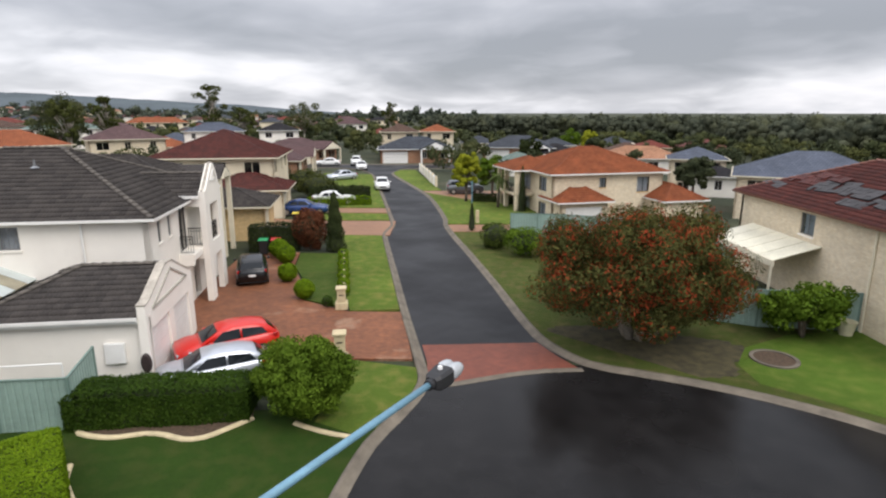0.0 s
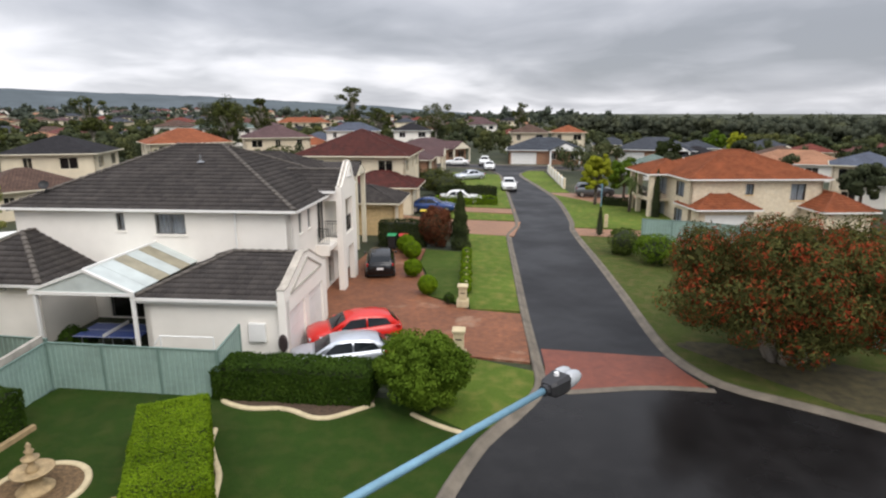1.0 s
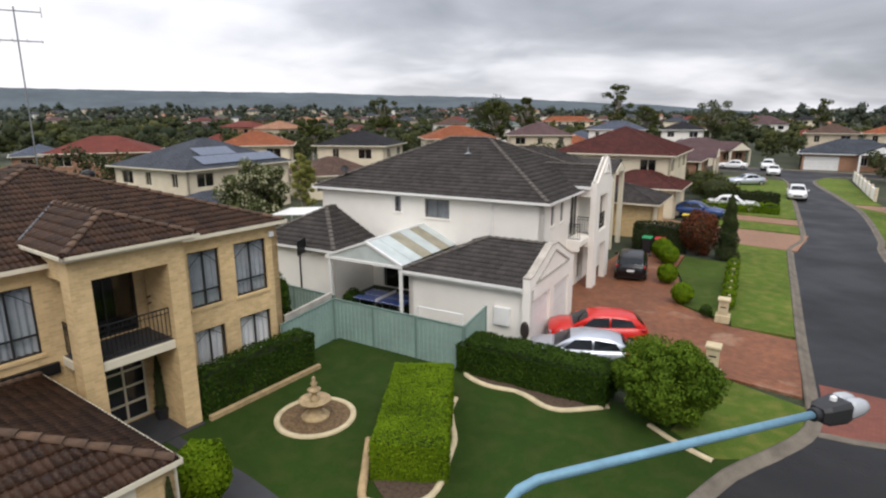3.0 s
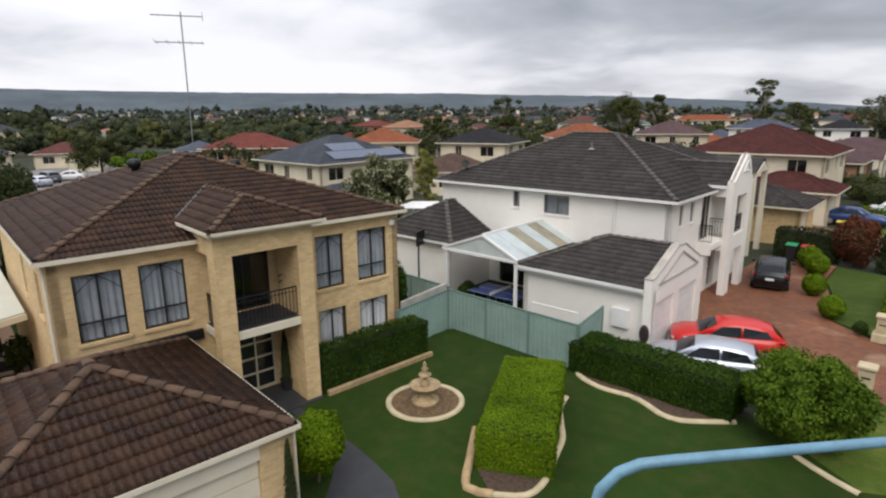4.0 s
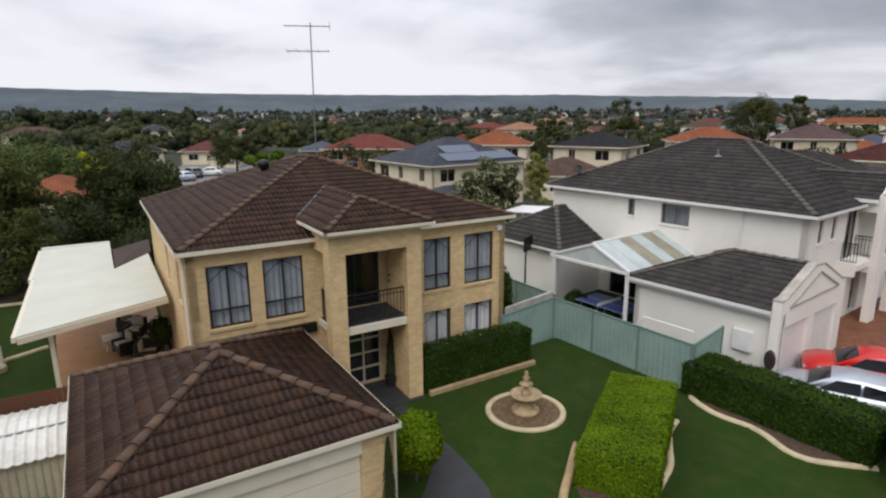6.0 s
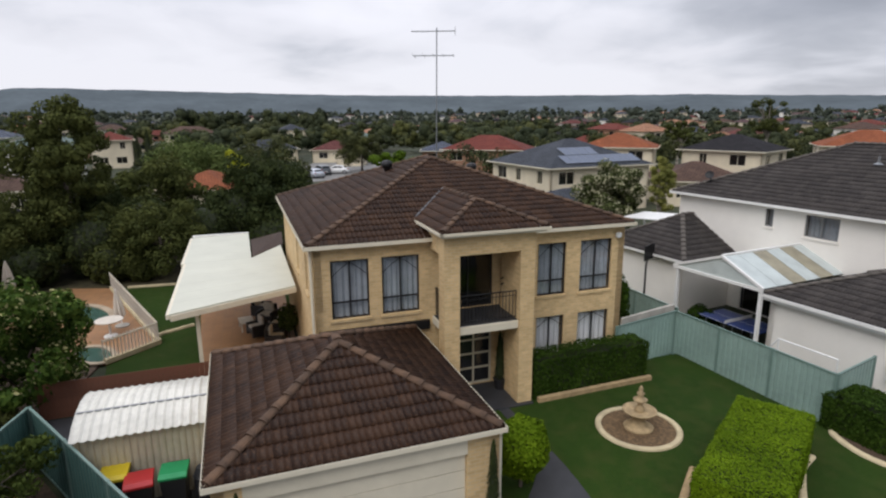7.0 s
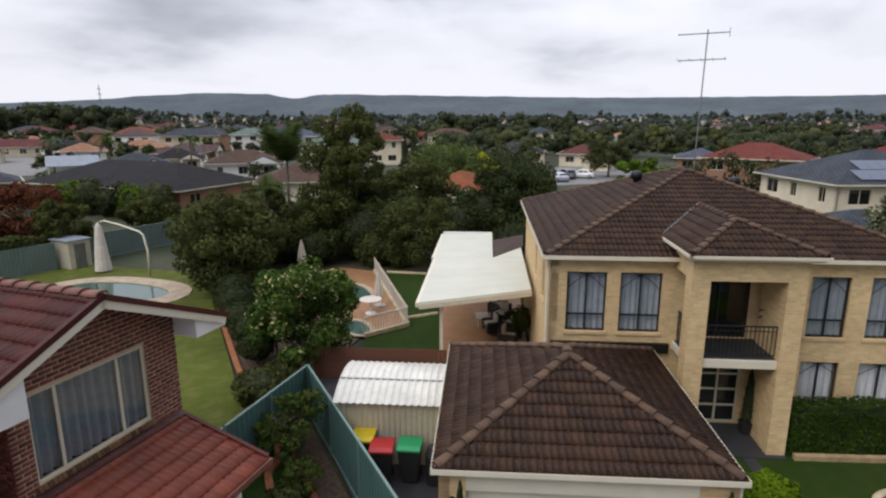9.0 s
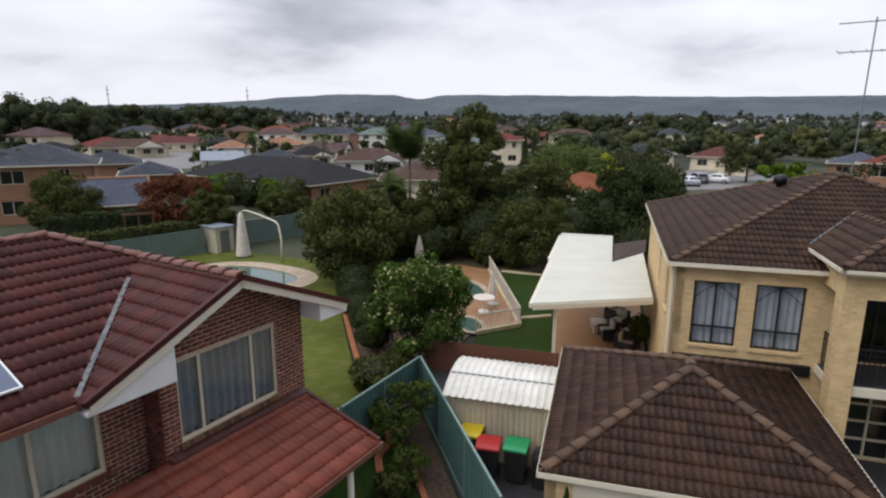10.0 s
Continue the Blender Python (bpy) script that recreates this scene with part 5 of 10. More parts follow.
    yr = ey0 + (z0 + pr - ZE) / slope
    ye = ey0 + (z0 - ZE) / slope
    back = V((apex.x, yr + 0.15, apex.z))
    A, B, C, D = V((hx0, fy, z0)), V((hx1, fy, z0)), V((hx1, ye, z0)), V((hx0, ye, z0))
    bm = bmesh.new()
    lo = V((0, 0, -0.02))
    for f in ((A, B, apex), (B, C, back, apex), (D, A, apex, back), (A, D, C, B), (C, D, back)):
        bm.faces.new([bm.verts.new(p + lo) for p in f])
    bmesh.ops.remove_doubles(bm, verts=bm.verts[:], dist=1e-4)
    proof = part("porch_roof", bm, MAT["tilebrown"], H)
    for f in ([A, B, apex], [B, C, back, apex], [D, A, apex, back]):
        tiled_face("tile_field", f, proof, MAT["tilebrown"])
    for p, q in ((A, apex), (B, apex), (apex, back)):
        caps(proof, p, q, MAT["capbrown"], 0.1)
    for m0, L in ((Matrix(((1, 0, 0, A.x), (0, -1, 0, A.y), (0, 0, 1, z0), (0, 0, 0, 1))), hx1 - hx0),
                  (Matrix(((0, -1, 0, A.x), (1, 0, 0, A.y), (0, 0, 1, z0), (0, 0, 0, 1))), D.y - A.y),
                  (Matrix(((0, 1, 0, B.x), (1, 0, 0, B.y), (0, 0, 1, z0), (0, 0, 0, 1))), C.y - B.y)):
        part("gutter", box(bmesh.new(), -0.1, L + 0.02, 0.0, 0.1, -0.095, -0.015, m0), MAT["creamtrim"], proof)
        part("fascia", box(bmesh.new(), 0, L, -0.04, -0.002, -0.17, -0.03, m0), MAT["creamtrim"], proof)
    # pale flashing where the porch roof meets the main slope
    part("flashing", bar(bmesh.new(), D + V((-0.02, 0, 0.05)), back + V((0, 0, 0.06)), 0.04, 6), MAT["zinc"], proof)
    part("downpipe", bar(bmesh.new(), (X0 - 0.07, Y0 + 0.10, 0.3), (X0 - 0.07, Y0 + 0.10, ZE - 0.12), 0.045, 8), MAT["creamtrim"], H)
    part("alarm_box", blk(10.55, 10.76, Y0 - 0.12, Y0 - 0.003, 5.0, 5.2, bevel=0.03), MAT["whiteplastic"], H, "white plastic alarm box")
    for x, y in ((3.9, 7.0), (7.7, 7.2)):
        zz = ZE + slope * min(x - ex0, ex1 - x, y - ey0, ey1 - y)
        bm = lathe(bmesh.new(), [(0.12, zz - 0.1), (0.12, zz + 0.12), (0.2, zz + 0.16), (0.24, zz + 0.3), (0.2, zz + 0.42), (0.05, zz + 0.47)], 14, Matrix.Translation((x, y, 0)))
        part("roof_vent", bm, MAT["black"], H, "dark whirlybird roof vent", smooth=True)
    part("flashing", blk(0.1, 3.6, Y0 - 0.12, Y0 - 0.006, 2.55, 2.85), MAT["black"], H)
    return H


def tan_garage():
    G = thing("garage", -9.98, -1.2, 0, 92.5, "tan brick double garage with brown tiled pyramid roof", "garage")
    W, D = 5.85, 6.1
    brick = MAT["tanbrick"]
    door = (0.55, W - 0.75, 0.0, 2.15)
    part("wall_front", wall_bm(bmesh.new(), (0, 0), (W, 0), 0, 2.55, 0.23, [door]), brick, G)
    part("wall_side", wall_bm(bmesh.new(), (W, 0), (W, D), 0, 2.55, 0.23), brick, G)
    part("wall_back", wall_bm(bmesh.new(), (W, D), (0, D), 0, 2.55, 0.23), brick, G)
    part("wall_side", wall_bm(bmesh.new(), (0, D), (0, 0), 0, 2.55, 0.23), brick, G)
    bm = bmesh.new()
    for k in range(5):
        z = 2.15 * k / 5
        box(bm, door[0] + 0.01, door[1] - 0.01, 0.1, 0.14, z + 0.006, z + 0.42)
    part("garage_door", bm, MAT["creamtrim"], G, "cream panelled garage door")
    part("door_head", blk(door[0] - 0.002, door[1] + 0.002, -0.012, 0.2, 2.16, 2.54), MAT["creamtrim"], G)
    hip_roof(G, -0.04, W + 0.01, -0.08, D + 0.18, 2.7, 1.23, ROOF_BROWN, singles={"s": 120, "w": 60, "e": 60}, faces="sewn")
    bm = bmesh.new()
    bar(bm, (W + 0.06, 0.08, 0.1), (W + 0.06, 0.08, 2.6), 0.045, 8)
    part("downpipe", bm, MAT["creamtrim"], G)
    part("garage_lamp", lathe(bmesh.new(), [(0.05, 1.75), (0.1, 1.8), (0.11, 2.0), (0.03, 2.08)], 10, Matrix.Translation((0.28, -0.12, 0))), MAT["black"], G, "black wall lantern", smooth=True)


tan_house()
tan_garage()


def tv_antenna():
    A = thing("tv_antenna", -22.45, 6.95, 7.42, 70, "tall grey television antenna on the roof ridge", "antenna")
    part("mast", bar(bmesh.new(), (0, 0, -0.3), (0.05, 0.02, 5.15), 0.022, 8), MAT["steel"], A)
    for z, L, n, spread in ((5.02, 1.7, 9, 0.18), (4.12, 1.6, 5, 0.8)):
        boom = part("boom", bar(bmesh.new(), (-L * 0.55, 0, z), (L * 0.45, 0, z), 0.018, 6), MAT["steel"], A)
        for i in range(n):
            x = -L * 0.53 + L * 0.96 * i / (n - 1)
            s = spread * (1 - 0.35 * i / n)
            part("element", bar(bmesh.new(), (x, -s, z), (x, s, z), 0.009, 4), MAT["steel"], boom)
        if n == 9:
            part("reflector", bar(bmesh.new(), (L * 0.45, 0, z - 0.16), (L * 0.45, 0, z + 0.16), 0.014, 4), MAT["steel"], boom)


tv_antenna()


# ---------- white rendered house ----------
def white_house():
    H = thing("house", -10.5, 20.5, 0, 8, "two-storey white rendered house with charcoal tiled roof", "house")
    wm = MAT["render"]
    ZE = 5.3
    X0, X1, Y0, Y1 = -14.3, -1.2, 2.8, 13.4
    bz = ZE - 0.12
    sh = [(-9.4 - X0, -9.0 - X0, 4.25, 5.06), (-7.55 - X0, -6.12 - X0, 4.1, 5.04)]
    slide = (-10.2 - X0, -6.2 - X0, 0.05, 2.3)
    part("wall_south", wall_bm(bmesh.new(), (X0, Y0), (X1, Y0), 0, bz, 0.24, sh + [slide]), wm, H)
    window(H, (X0, Y0), (X1, Y0), slide, WIN_DARK, bars_v=(0.33, 0.67), curtain=False, sill=False, name="sliding_door")
    for h, bv in zip(sh, ((), (0.5,))):
        window(H, (X0, Y0), (X1, Y0), h, WIN_WHITE, bars_v=bv)
    eh = [(1.0, 1.45, 4.0, 4.95), (2.35, 2.8, 4.0, 4.95), (3.9, 5.1, 2.9, 5.05)]
    part("wall_east", wall_bm(bmesh.new(), (X1, Y0), (X1, Y1), 0, bz, 0.24, eh + [(5.6, 6.6, 0.1, 2.2)]), wm, H)
    for h in eh[:2]:
        window(H, (X1, Y0), (X1, Y1), h, WIN_WHITE, bars_v=())
    window(H, (X1, Y0), (X1, Y1), eh[2], WIN_DARK, bars_v=(0.5,), curtain=False, sill=False, name="balcony_door")
    part("wall_north", wall_bm(bmesh.new(), (X1, Y1), (X0, Y1), 0, bz, 0.24), wm, H)
    part("wall_west", wall_bm(bmesh.new(), (X0, Y1), (X0, Y0), 0, bz, 0.24), wm, H)
    # near-black slab and partition, added to darken the rooms behind the glass
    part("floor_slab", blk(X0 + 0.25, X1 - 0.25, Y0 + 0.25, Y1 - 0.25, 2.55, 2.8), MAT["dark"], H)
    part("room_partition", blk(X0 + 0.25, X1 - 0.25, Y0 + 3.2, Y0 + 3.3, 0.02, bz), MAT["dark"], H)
    roof = hip_roof(H, -14.6, -0.9, 2.5, 13.7, ZE, 2.54, ROOF_BLACK, profile="flat", faces="sew", singles={"s": 300})
    slope = 2.54 / 5.6
    # front portico: two-storey screen with a curved gable and arched openings
    PX, PY0, PY1 = -0.18, 7.75, 10.95
    t = 0.3
    holes = [(0.75, 2.45, 0.0, 2.25), (0.8, 2.4, 3.0, 4.95)]
    part("portico_wall", wall_bm(bmesh.new(), (PX, PY0), (PX, PY1), 0, 5.5, t, holes), wm, H)
    # shaped gable above it
    prof = [(0, 5.5), (3.2, 5.5), (3.2, 5.7), (3.0, 5.8), (2.45, 6.65), (2.15, 6.92), (1.85, 6.92), (1.5, 6.65), (0.55, 5.95), (0.25, 5.72), (0, 5.7)]
    part("portico_gable", extrude_poly(bmesh.new(), [(PX, PY0 + u, z) for u, z in prof], (-t, 0, 0)), wm, H)
    bm = bmesh.new()
    for (u0, z0), (u1, z1) in zip(prof[2:], prof[3:]):
        bar(bm, (PX - t / 2, PY0 + u0, z0 + 0.02), (PX - t / 2, PY0 + u1, z1 + 0.02), 0.075, 4)
    part("gable_coping", bm, MAT["copingstone"], H, "stained rendered coping")
    bm = bmesh.new()
    for (u0, z0), (u1, z1) in (((1.35, 6.1), (1.95, 6.6)), ((1.95, 6.6), (2.4, 6.1)), ((2.4, 6.1), (1.35, 6.1))):
        bar(bm, (PX + 0.02, PY0 + u0, z0), (PX + 0.02, PY0 + u1, z1), 0.04, 4)
    part("gable_moulding", bm, MAT["whitetrim"], H)
    # the returns are open between beams; a pier stands at the back corner
    for y0 in (PY0, PY1 - 0.3):
        for z0, z1_ in ((2.3, 2.95), (4.95, 5.5)):
            part("portico_beam", blk(X1 + 0.003, PX - t - 0.003, y0, y0 + 0.28, z0, z1_), wm, H)
    part("portico_return", blk(X1 + 0.003, PX - t - 0.003, PY1 - 0.3, PY1 - 0.02, 2.953, 4.947), wm, H)
    railing(H, (X1 + 0.05, PY0 + 0.14), (PX - t - 0.02, PY0 + 0.14), 2.95, 0.9)
    part("balcony_slab", blk(X1 + 0.003, PX - t - 0.003, 6.3, PY1 - 0.32, 2.6, 2.85), wm, H)
    railing(H, (PX - t / 2, PY0 + 0.8), (PX - t / 2, PY0 + 2.4), 3.0, 0.9)
    part("balcony_parapet", blk(X1 + 0.003, PX - 0.35, 6.2, 6.42, 2.35, 2.9), wm, H)
    railing(H, (X1 + 0.1, 6.3), (PX - 0.35, 6.3), 2.9, 0.85)
    # roof over the portico runs back to the main slope
    zc, ze = 6.45, 5.5
    y0, y1, ym = PY0 - 0.15, PY1 + 0.15, (PY0 + PY1) / 2
    xb = -0.9 - (zc - ZE) / slope - 0.3
    xe = -0.9 - (ze - ZE) / slope - 0.3
    bm = bmesh.new()
    F = [[(xe, y0, ze), (PX - t, y0, ze), (PX - t, ym, zc), (xb, ym, zc)], [(PX - t, y1, ze), (xe, y1, ze), (xb, ym, zc), (PX - t, ym, zc)]]
    for f in F:
        bm.faces.new([bm.verts.new(V(p) - V((0, 0, 0.02))) for p in f])
    bm.faces.new([bm.verts.new(V(p)) for p in ((xe, y0, ze - 0.05), (xe, y1, ze - 0.05), (PX - t, y1, ze - 0.05), (PX - t, y0, ze - 0.05))])
    pr = part("portico_roof", bm, MAT["tileblack"], H)
    for f in F:
        tiled_face("tile_field", f, pr, MAT["tileblack"], "flat")
    caps(pr, (PX - t, ym, zc), (xb, ym, zc), MAT["capblack"])
    part("gutter", blk(-2.0, PX - t + 0.05, y0 - 0.12, y0, ze - 0.12, ze + 0.02), MAT["whitetrim"], pr)
    # vent and dish
    vx, vy = -6.9, 6.3
    vz = ZE + slope * (vy - 2.5)
    bm = bar(bmesh.new(), (vx, vy, vz), (vx, vy, vz + 0.42), 0.05, 8)
    lathe(bm, [(0.16, 0), (0.2, 0.06), (0.06, 0.14)], 10, Matrix.Translation((vx, vy, vz)))
    part("roof_vent", bm, MAT["steel"], H)
    bm = bar(bmesh.new(), (-13.2, 3.6, 5.75), (-13.2, 3.6, 6.25), 0.03, 6)
    lathe(bm, [(0.02, 0), (0.13, 0.02), (0.21, 0.06), (0.22, 0.07), (0.13, 0.035), (0.02, 0.015)], 14, Matrix.Translation((-13.2, 3.5, 6.2)) @ pose(0, 0, 0, 60, 0, 30))
    part("satellite_dish", bm, MAT["black"], H)
    for y, x in ((Y0 - 0.06, -3.75),):
        part("downpipe", bar(bmesh.new(), (x, y, 2.5), (x, y, bz), 0.05, 8), MAT["whitetrim"], H)
    return H


def white_garage():
    G = thing("garage", -10.25, 20.89, 0, 8, "white rendered double garage with charcoal tiles and parapet gable", "garage")
    wm = MAT["render"]
    X0, X1, Y0, Y1 = -5.95, -0.28, -2.0, 2.75
    ym = 0.95
    z1 = 2.55
    part("wall_south", wall_bm(bmesh.new(), (X0, Y0), (X1, Y0), 0, z1, 0.22), wm, G)
    part("wall_west", wall_bm(bmesh.new(), (X0, 3.3), (X0, Y0), 0, z1, 0.22), wm, G)
    part("wall_north", wall_bm(bmesh.new(), (X1 - 0.29, 3.3), (X0, 3.3), 0, z1, 0.22), wm, G)
    # parapet gable with the two doors
    holes = [(0.45, 2.45, 0.0, 2.05), (2.95, 5.0, 0.0, 2.05)]
    part("wall_front", wall_bm(bmesh.new(), (-0.28, -2.22), (-0.28, 3.3), 0, 2.62, 0.28, [(p - 0.08, q - 0.08, r, s) for p, q, r, s in holes]), wm, G)
    prof = [(0.08, 2.624), (5.6, 2.624), (5.6, 2.92), (5.2, 3.0), (3.25, 3.88), (2.5, 3.92), (0.5, 3.1), (0.08, 3.05)]
    part("parapet_gable", extrude_poly(bmesh.new(), [(-0.28, -2.3 + u, z) for u, z in prof], (-0.28, 0, 0)), wm, G)
    bm = bmesh.new()
    for (u0, q0), (u1, q1) in zip(prof[2:], prof[3:]):
        m = V((-0.42, -2.3, 0))
        a, b = V((0, u0, q0)) + m, V((0, u1, q1)) + m
        d = (b - a).normalized()
        upv = V((1, 0, 0)).cross(d)
        M = Matrix(((1, d.x, upv.x, a.x), (0, d.y, upv.y, a.y), (0, d.z, upv.z, a.z), (0, 0, 0, 1)))
        box(bm, -0.16, 0.16, -0.01, (b - a).length + 0.01, -0.03, 0.02, M)
    part("coping", bm, MAT["copingstone"], G, "stained rendered coping")
    bm = bmesh.new()
    tri = [(0.75, 2.74), (4.85, 2.8), (2.95, 3.64)]
    for (u0, q0), (u1, q1) in zip(tri, tri[1:] + tri[:1]):
        bar(bm, (-0.265, -2.3 + u0, q0), (-0.265, -2.3 + u1, q1), 0.045, 4)
    part("gable_moulding", bm, MAT["concrete"], G)
    for h in holes:
        bm = bmesh.new()
        for k in range(5):
            box(bm, -0.42, -0.38, -2.3 + h[0] + 0.01, -2.3 + h[1] - 0.01, 2.05 * k / 5 + 0.006, 2.05 * (k + 1) / 5 - 0.006)
        part("garage_door", bm, MAT["whitetrim"], G, "white panelled garage door")
    # roof: ridge towards the gable, hip at the back
    ze, zr = 2.68, 3.74
    A, B = V((X0 - 0.2, Y0 - 0.25, ze)), V((-0.56, Y0 - 0.25, ze))
    C, D = V((-0.56, 3.6, ze)), V((X0 - 0.2, 3.6, ze))
    R0, R1 = V((X0 + 2.4, ym, zr)), V((-0.56, ym, zr))
    bm = bmesh.new()
    for f in ((A, B, R1, R0), (C, D, R0, R1), (D, A, R0), (A, D, C, B), (B, C, R1)):
        bm.faces.new([bm.verts.new(p - V((0, 0, 0.02))) for p in f])
    bmesh.ops.remove_doubles(bm, verts=bm.verts[:], dist=1e-4)
    r = part("roof", bm, MAT["tileblack"], G)
    tiled_face("tile_field", [A, B, R1, R0], r, MAT["tileblack"], "flat", 200)
    tiled_face("tile_field", [D, A, R0], r, MAT["tileblack"], "flat")
    tiled_face("tile_field", [C, D, R0, R1], r, MAT["tileblack"], "flat")
    for p, q in ((A, R0), (D, R0), (R0, R1)):
        caps(r, p, q, MAT["capblack"])
    bm = bmesh.new()
    box(bm, A.x - 0.1, B.x, A.y - 0.1, A.y, ze - 0.13, ze - 0.01)
    box(bm, A.x - 0.1, A.x, A.y, D.y, ze - 0.13, ze - 0.01)
    box(bm, A.x, B.x, A.y + 0.002, A.y + 0.04, ze - 0.25, ze - 0.13)
    part("gutter", bm, MAT["whitetrim"], r)
    part("meter_box", blk(-1.8, -1.12, -2.16, -2.004, 0.95, 1.7, bevel=0.02), MAT["whitetrim"], G, "white metal meter box")
    part("downpipe", bar(bmesh.new(), (-0.4, -2.08, 0.1), (-0.4, -2.08, 2.6), 0.045, 8), MAT["whitetrim"], G)
    return G


def white_rear_wing():
    W = thing("house_wing", -10.5, 20.5, 0, 8, "single-storey white rendered wing with charcoal hip roof", "house")
    X0, X1, Y0, Y1 = -16.0, -10.85, -0.5, 6.0
    wm = MAT["render"]
    for a, b, n in (((X0, Y0), (X1, Y0), "wall_south"), ((X1, Y0), (X1, 2.7), "wall_east"), ((X0, Y1), (X0, Y0), "wall_west")):
        part(n, wall_bm(bmesh.new(), a, b, 0, 2.55, 0.22), wm, W)
    hip_roof(W, X0 - 0.2, X1 + 0.25, Y0 - 0.25, Y1 + 2, 2.68, 1.55, ROOF_BLACK, profile="flat", faces="sew")


def white_pergola():
    P = thing("pergola", -10.5, 20.5, 0, 8, "white gabled pergola roof of polycarbonate and steel sheets", "pergola")
    # gable facing the garden; ridge runs back to the house
    x0, x1, xm = -9.95, -5.72, -7.6
    y0, y1 = -2.05, 3.0
    ze, zr = 2.86, 3.72
    panels = 6
    for k in range(panels):
        a, b = y0 + (y1 - y0) * k / panels, y0 + (y1 - y0) * (k + 1) / panels
        for s, (xa, xb, za, zb) in enumerate(((x0, xm, ze, zr), (xm, x1, zr, ze))):
            bm = extrude_poly(bmesh.new(), [(xa, a + 0.01, za), (xb, a + 0.01, zb), (xb, b - 0.01, zb), (xa, b - 0.01, za)], (0, 0, 0.03))
            mat = MAT["tansheet"] if (s == 1 and k in (2, 4)) else MAT["polycarb"]
            part("roof_sheet", bm, mat, P)
    part("gable_sheet", extrude_poly(bmesh.new(), [(x0, y0, ze), (x1, y0, ze), (xm, y0, zr)], (0, 0.05, 0)), MAT["polycarb"], P)
    bm = bmesh.new()
    for a, b in (((x0, y0 - 0.01, ze), (xm, y0 - 0.01, zr)), ((xm, y0 - 0.01, zr), (x1, y0 - 0.01, ze)), ((xm, y0, zr + 0.03), (xm, y1, zr + 0.03))):
        bar(bm, a, b, 0.07, 4)
    box(bm, x0, x1, y0 - 0.06, y0 + 0.02, ze - 0.12, ze)
    part("beam", bm, MAT["whitetrim"], P)
    for x in (x0 + 0.2, x1 - 0.1):
        part("post", blk(x - 0.06, x + 0.06, y0 - 0.02, y0 + 0.1, 0, ze - 0.1), MAT["whitetrim"], P)


white_house()
white_garage()
white_rear_wing()
white_pergola()


# ---------- red brick neighbour ----------
def brick_skin(parent, a, b, z0, z1, holes=(), top=None, singles=300, out=0.007):
    """Separate bricks in stretcher bond on the outside of the wall a -> b; top(u) limits a gable."""
    m = frame_m(a, b, 0.0)
    L = (V((*b, 0)) - V((*a, 0))).length
    bl, bh, j = 0.222, 0.069, 0.018
    me = {}
    vs, fs, n = [], [], 0
    unit = np.array([(x, y, z) for z in (0, 1) for y in (0, 1) for x in (0, 1)], float)
    quads = np.array([(0, 1, 5, 4), (4, 5, 7, 6), (0, 4, 6, 2), (1, 3, 7, 5), (2, 3, 1, 0)])
    made = 0
    rows = int((z1 - z0) / (bh + j))
    for r in range(rows):
        z = z0 + r * (bh + j)
        u = -0.12 * (r % 2)
        while u < L:
            p, q = max(u, 0.0), min(u + bl, L)
            u += bl + j
            cuts = [(p, q)]
            for h in holes:
                if z + bh > h[2] and z < h[3]:
                    nxt = []
                    for c in cuts:
                        if c[1] <= h[0] or c[0] >= h[1]:
                            nxt.append(c)
                        else:
                            nxt += [s for s in ((c[0], min(c[1], h[0])), (max(c[0], h[1]), c[1])) if s[1] - s[0] > 0.02]
                    cuts = nxt
            for p, q in cuts:
                if q - p < 0.03 or (top and z + bh > min(top(p), top(q))):
                    continue
                full = abs((q - p) - bl) < 1e-6
                y = -out + random.uniform(-0.003, 0.003)
                if full and made < singles:
                    if "b" not in me:
                        me["b"] = raw_mesh("brick", unit * (bl, out + 0.01, bh), quads, MAT["redbrick"])
                    ob = new("brick", me["b"])
                    ob.parent, ob.matrix_basis = parent, m @ Matrix.Translation((p, y, z))
                    made += 1
                else:
                    w = unit * (q - p, out + 0.01, bh) + (p, y, z)
                    vs.append(np.array([m @ V(t) for t in w]))
                    fs.append(quads + n * 8)
                    n += 1
    if vs:
        ob = new("brickwork", raw_mesh("brickwork", np.concatenate(vs), np.concatenate(fs), MAT["redbrick"]))
        ob.parent = parent
        tagged(ob, kind="stuff")


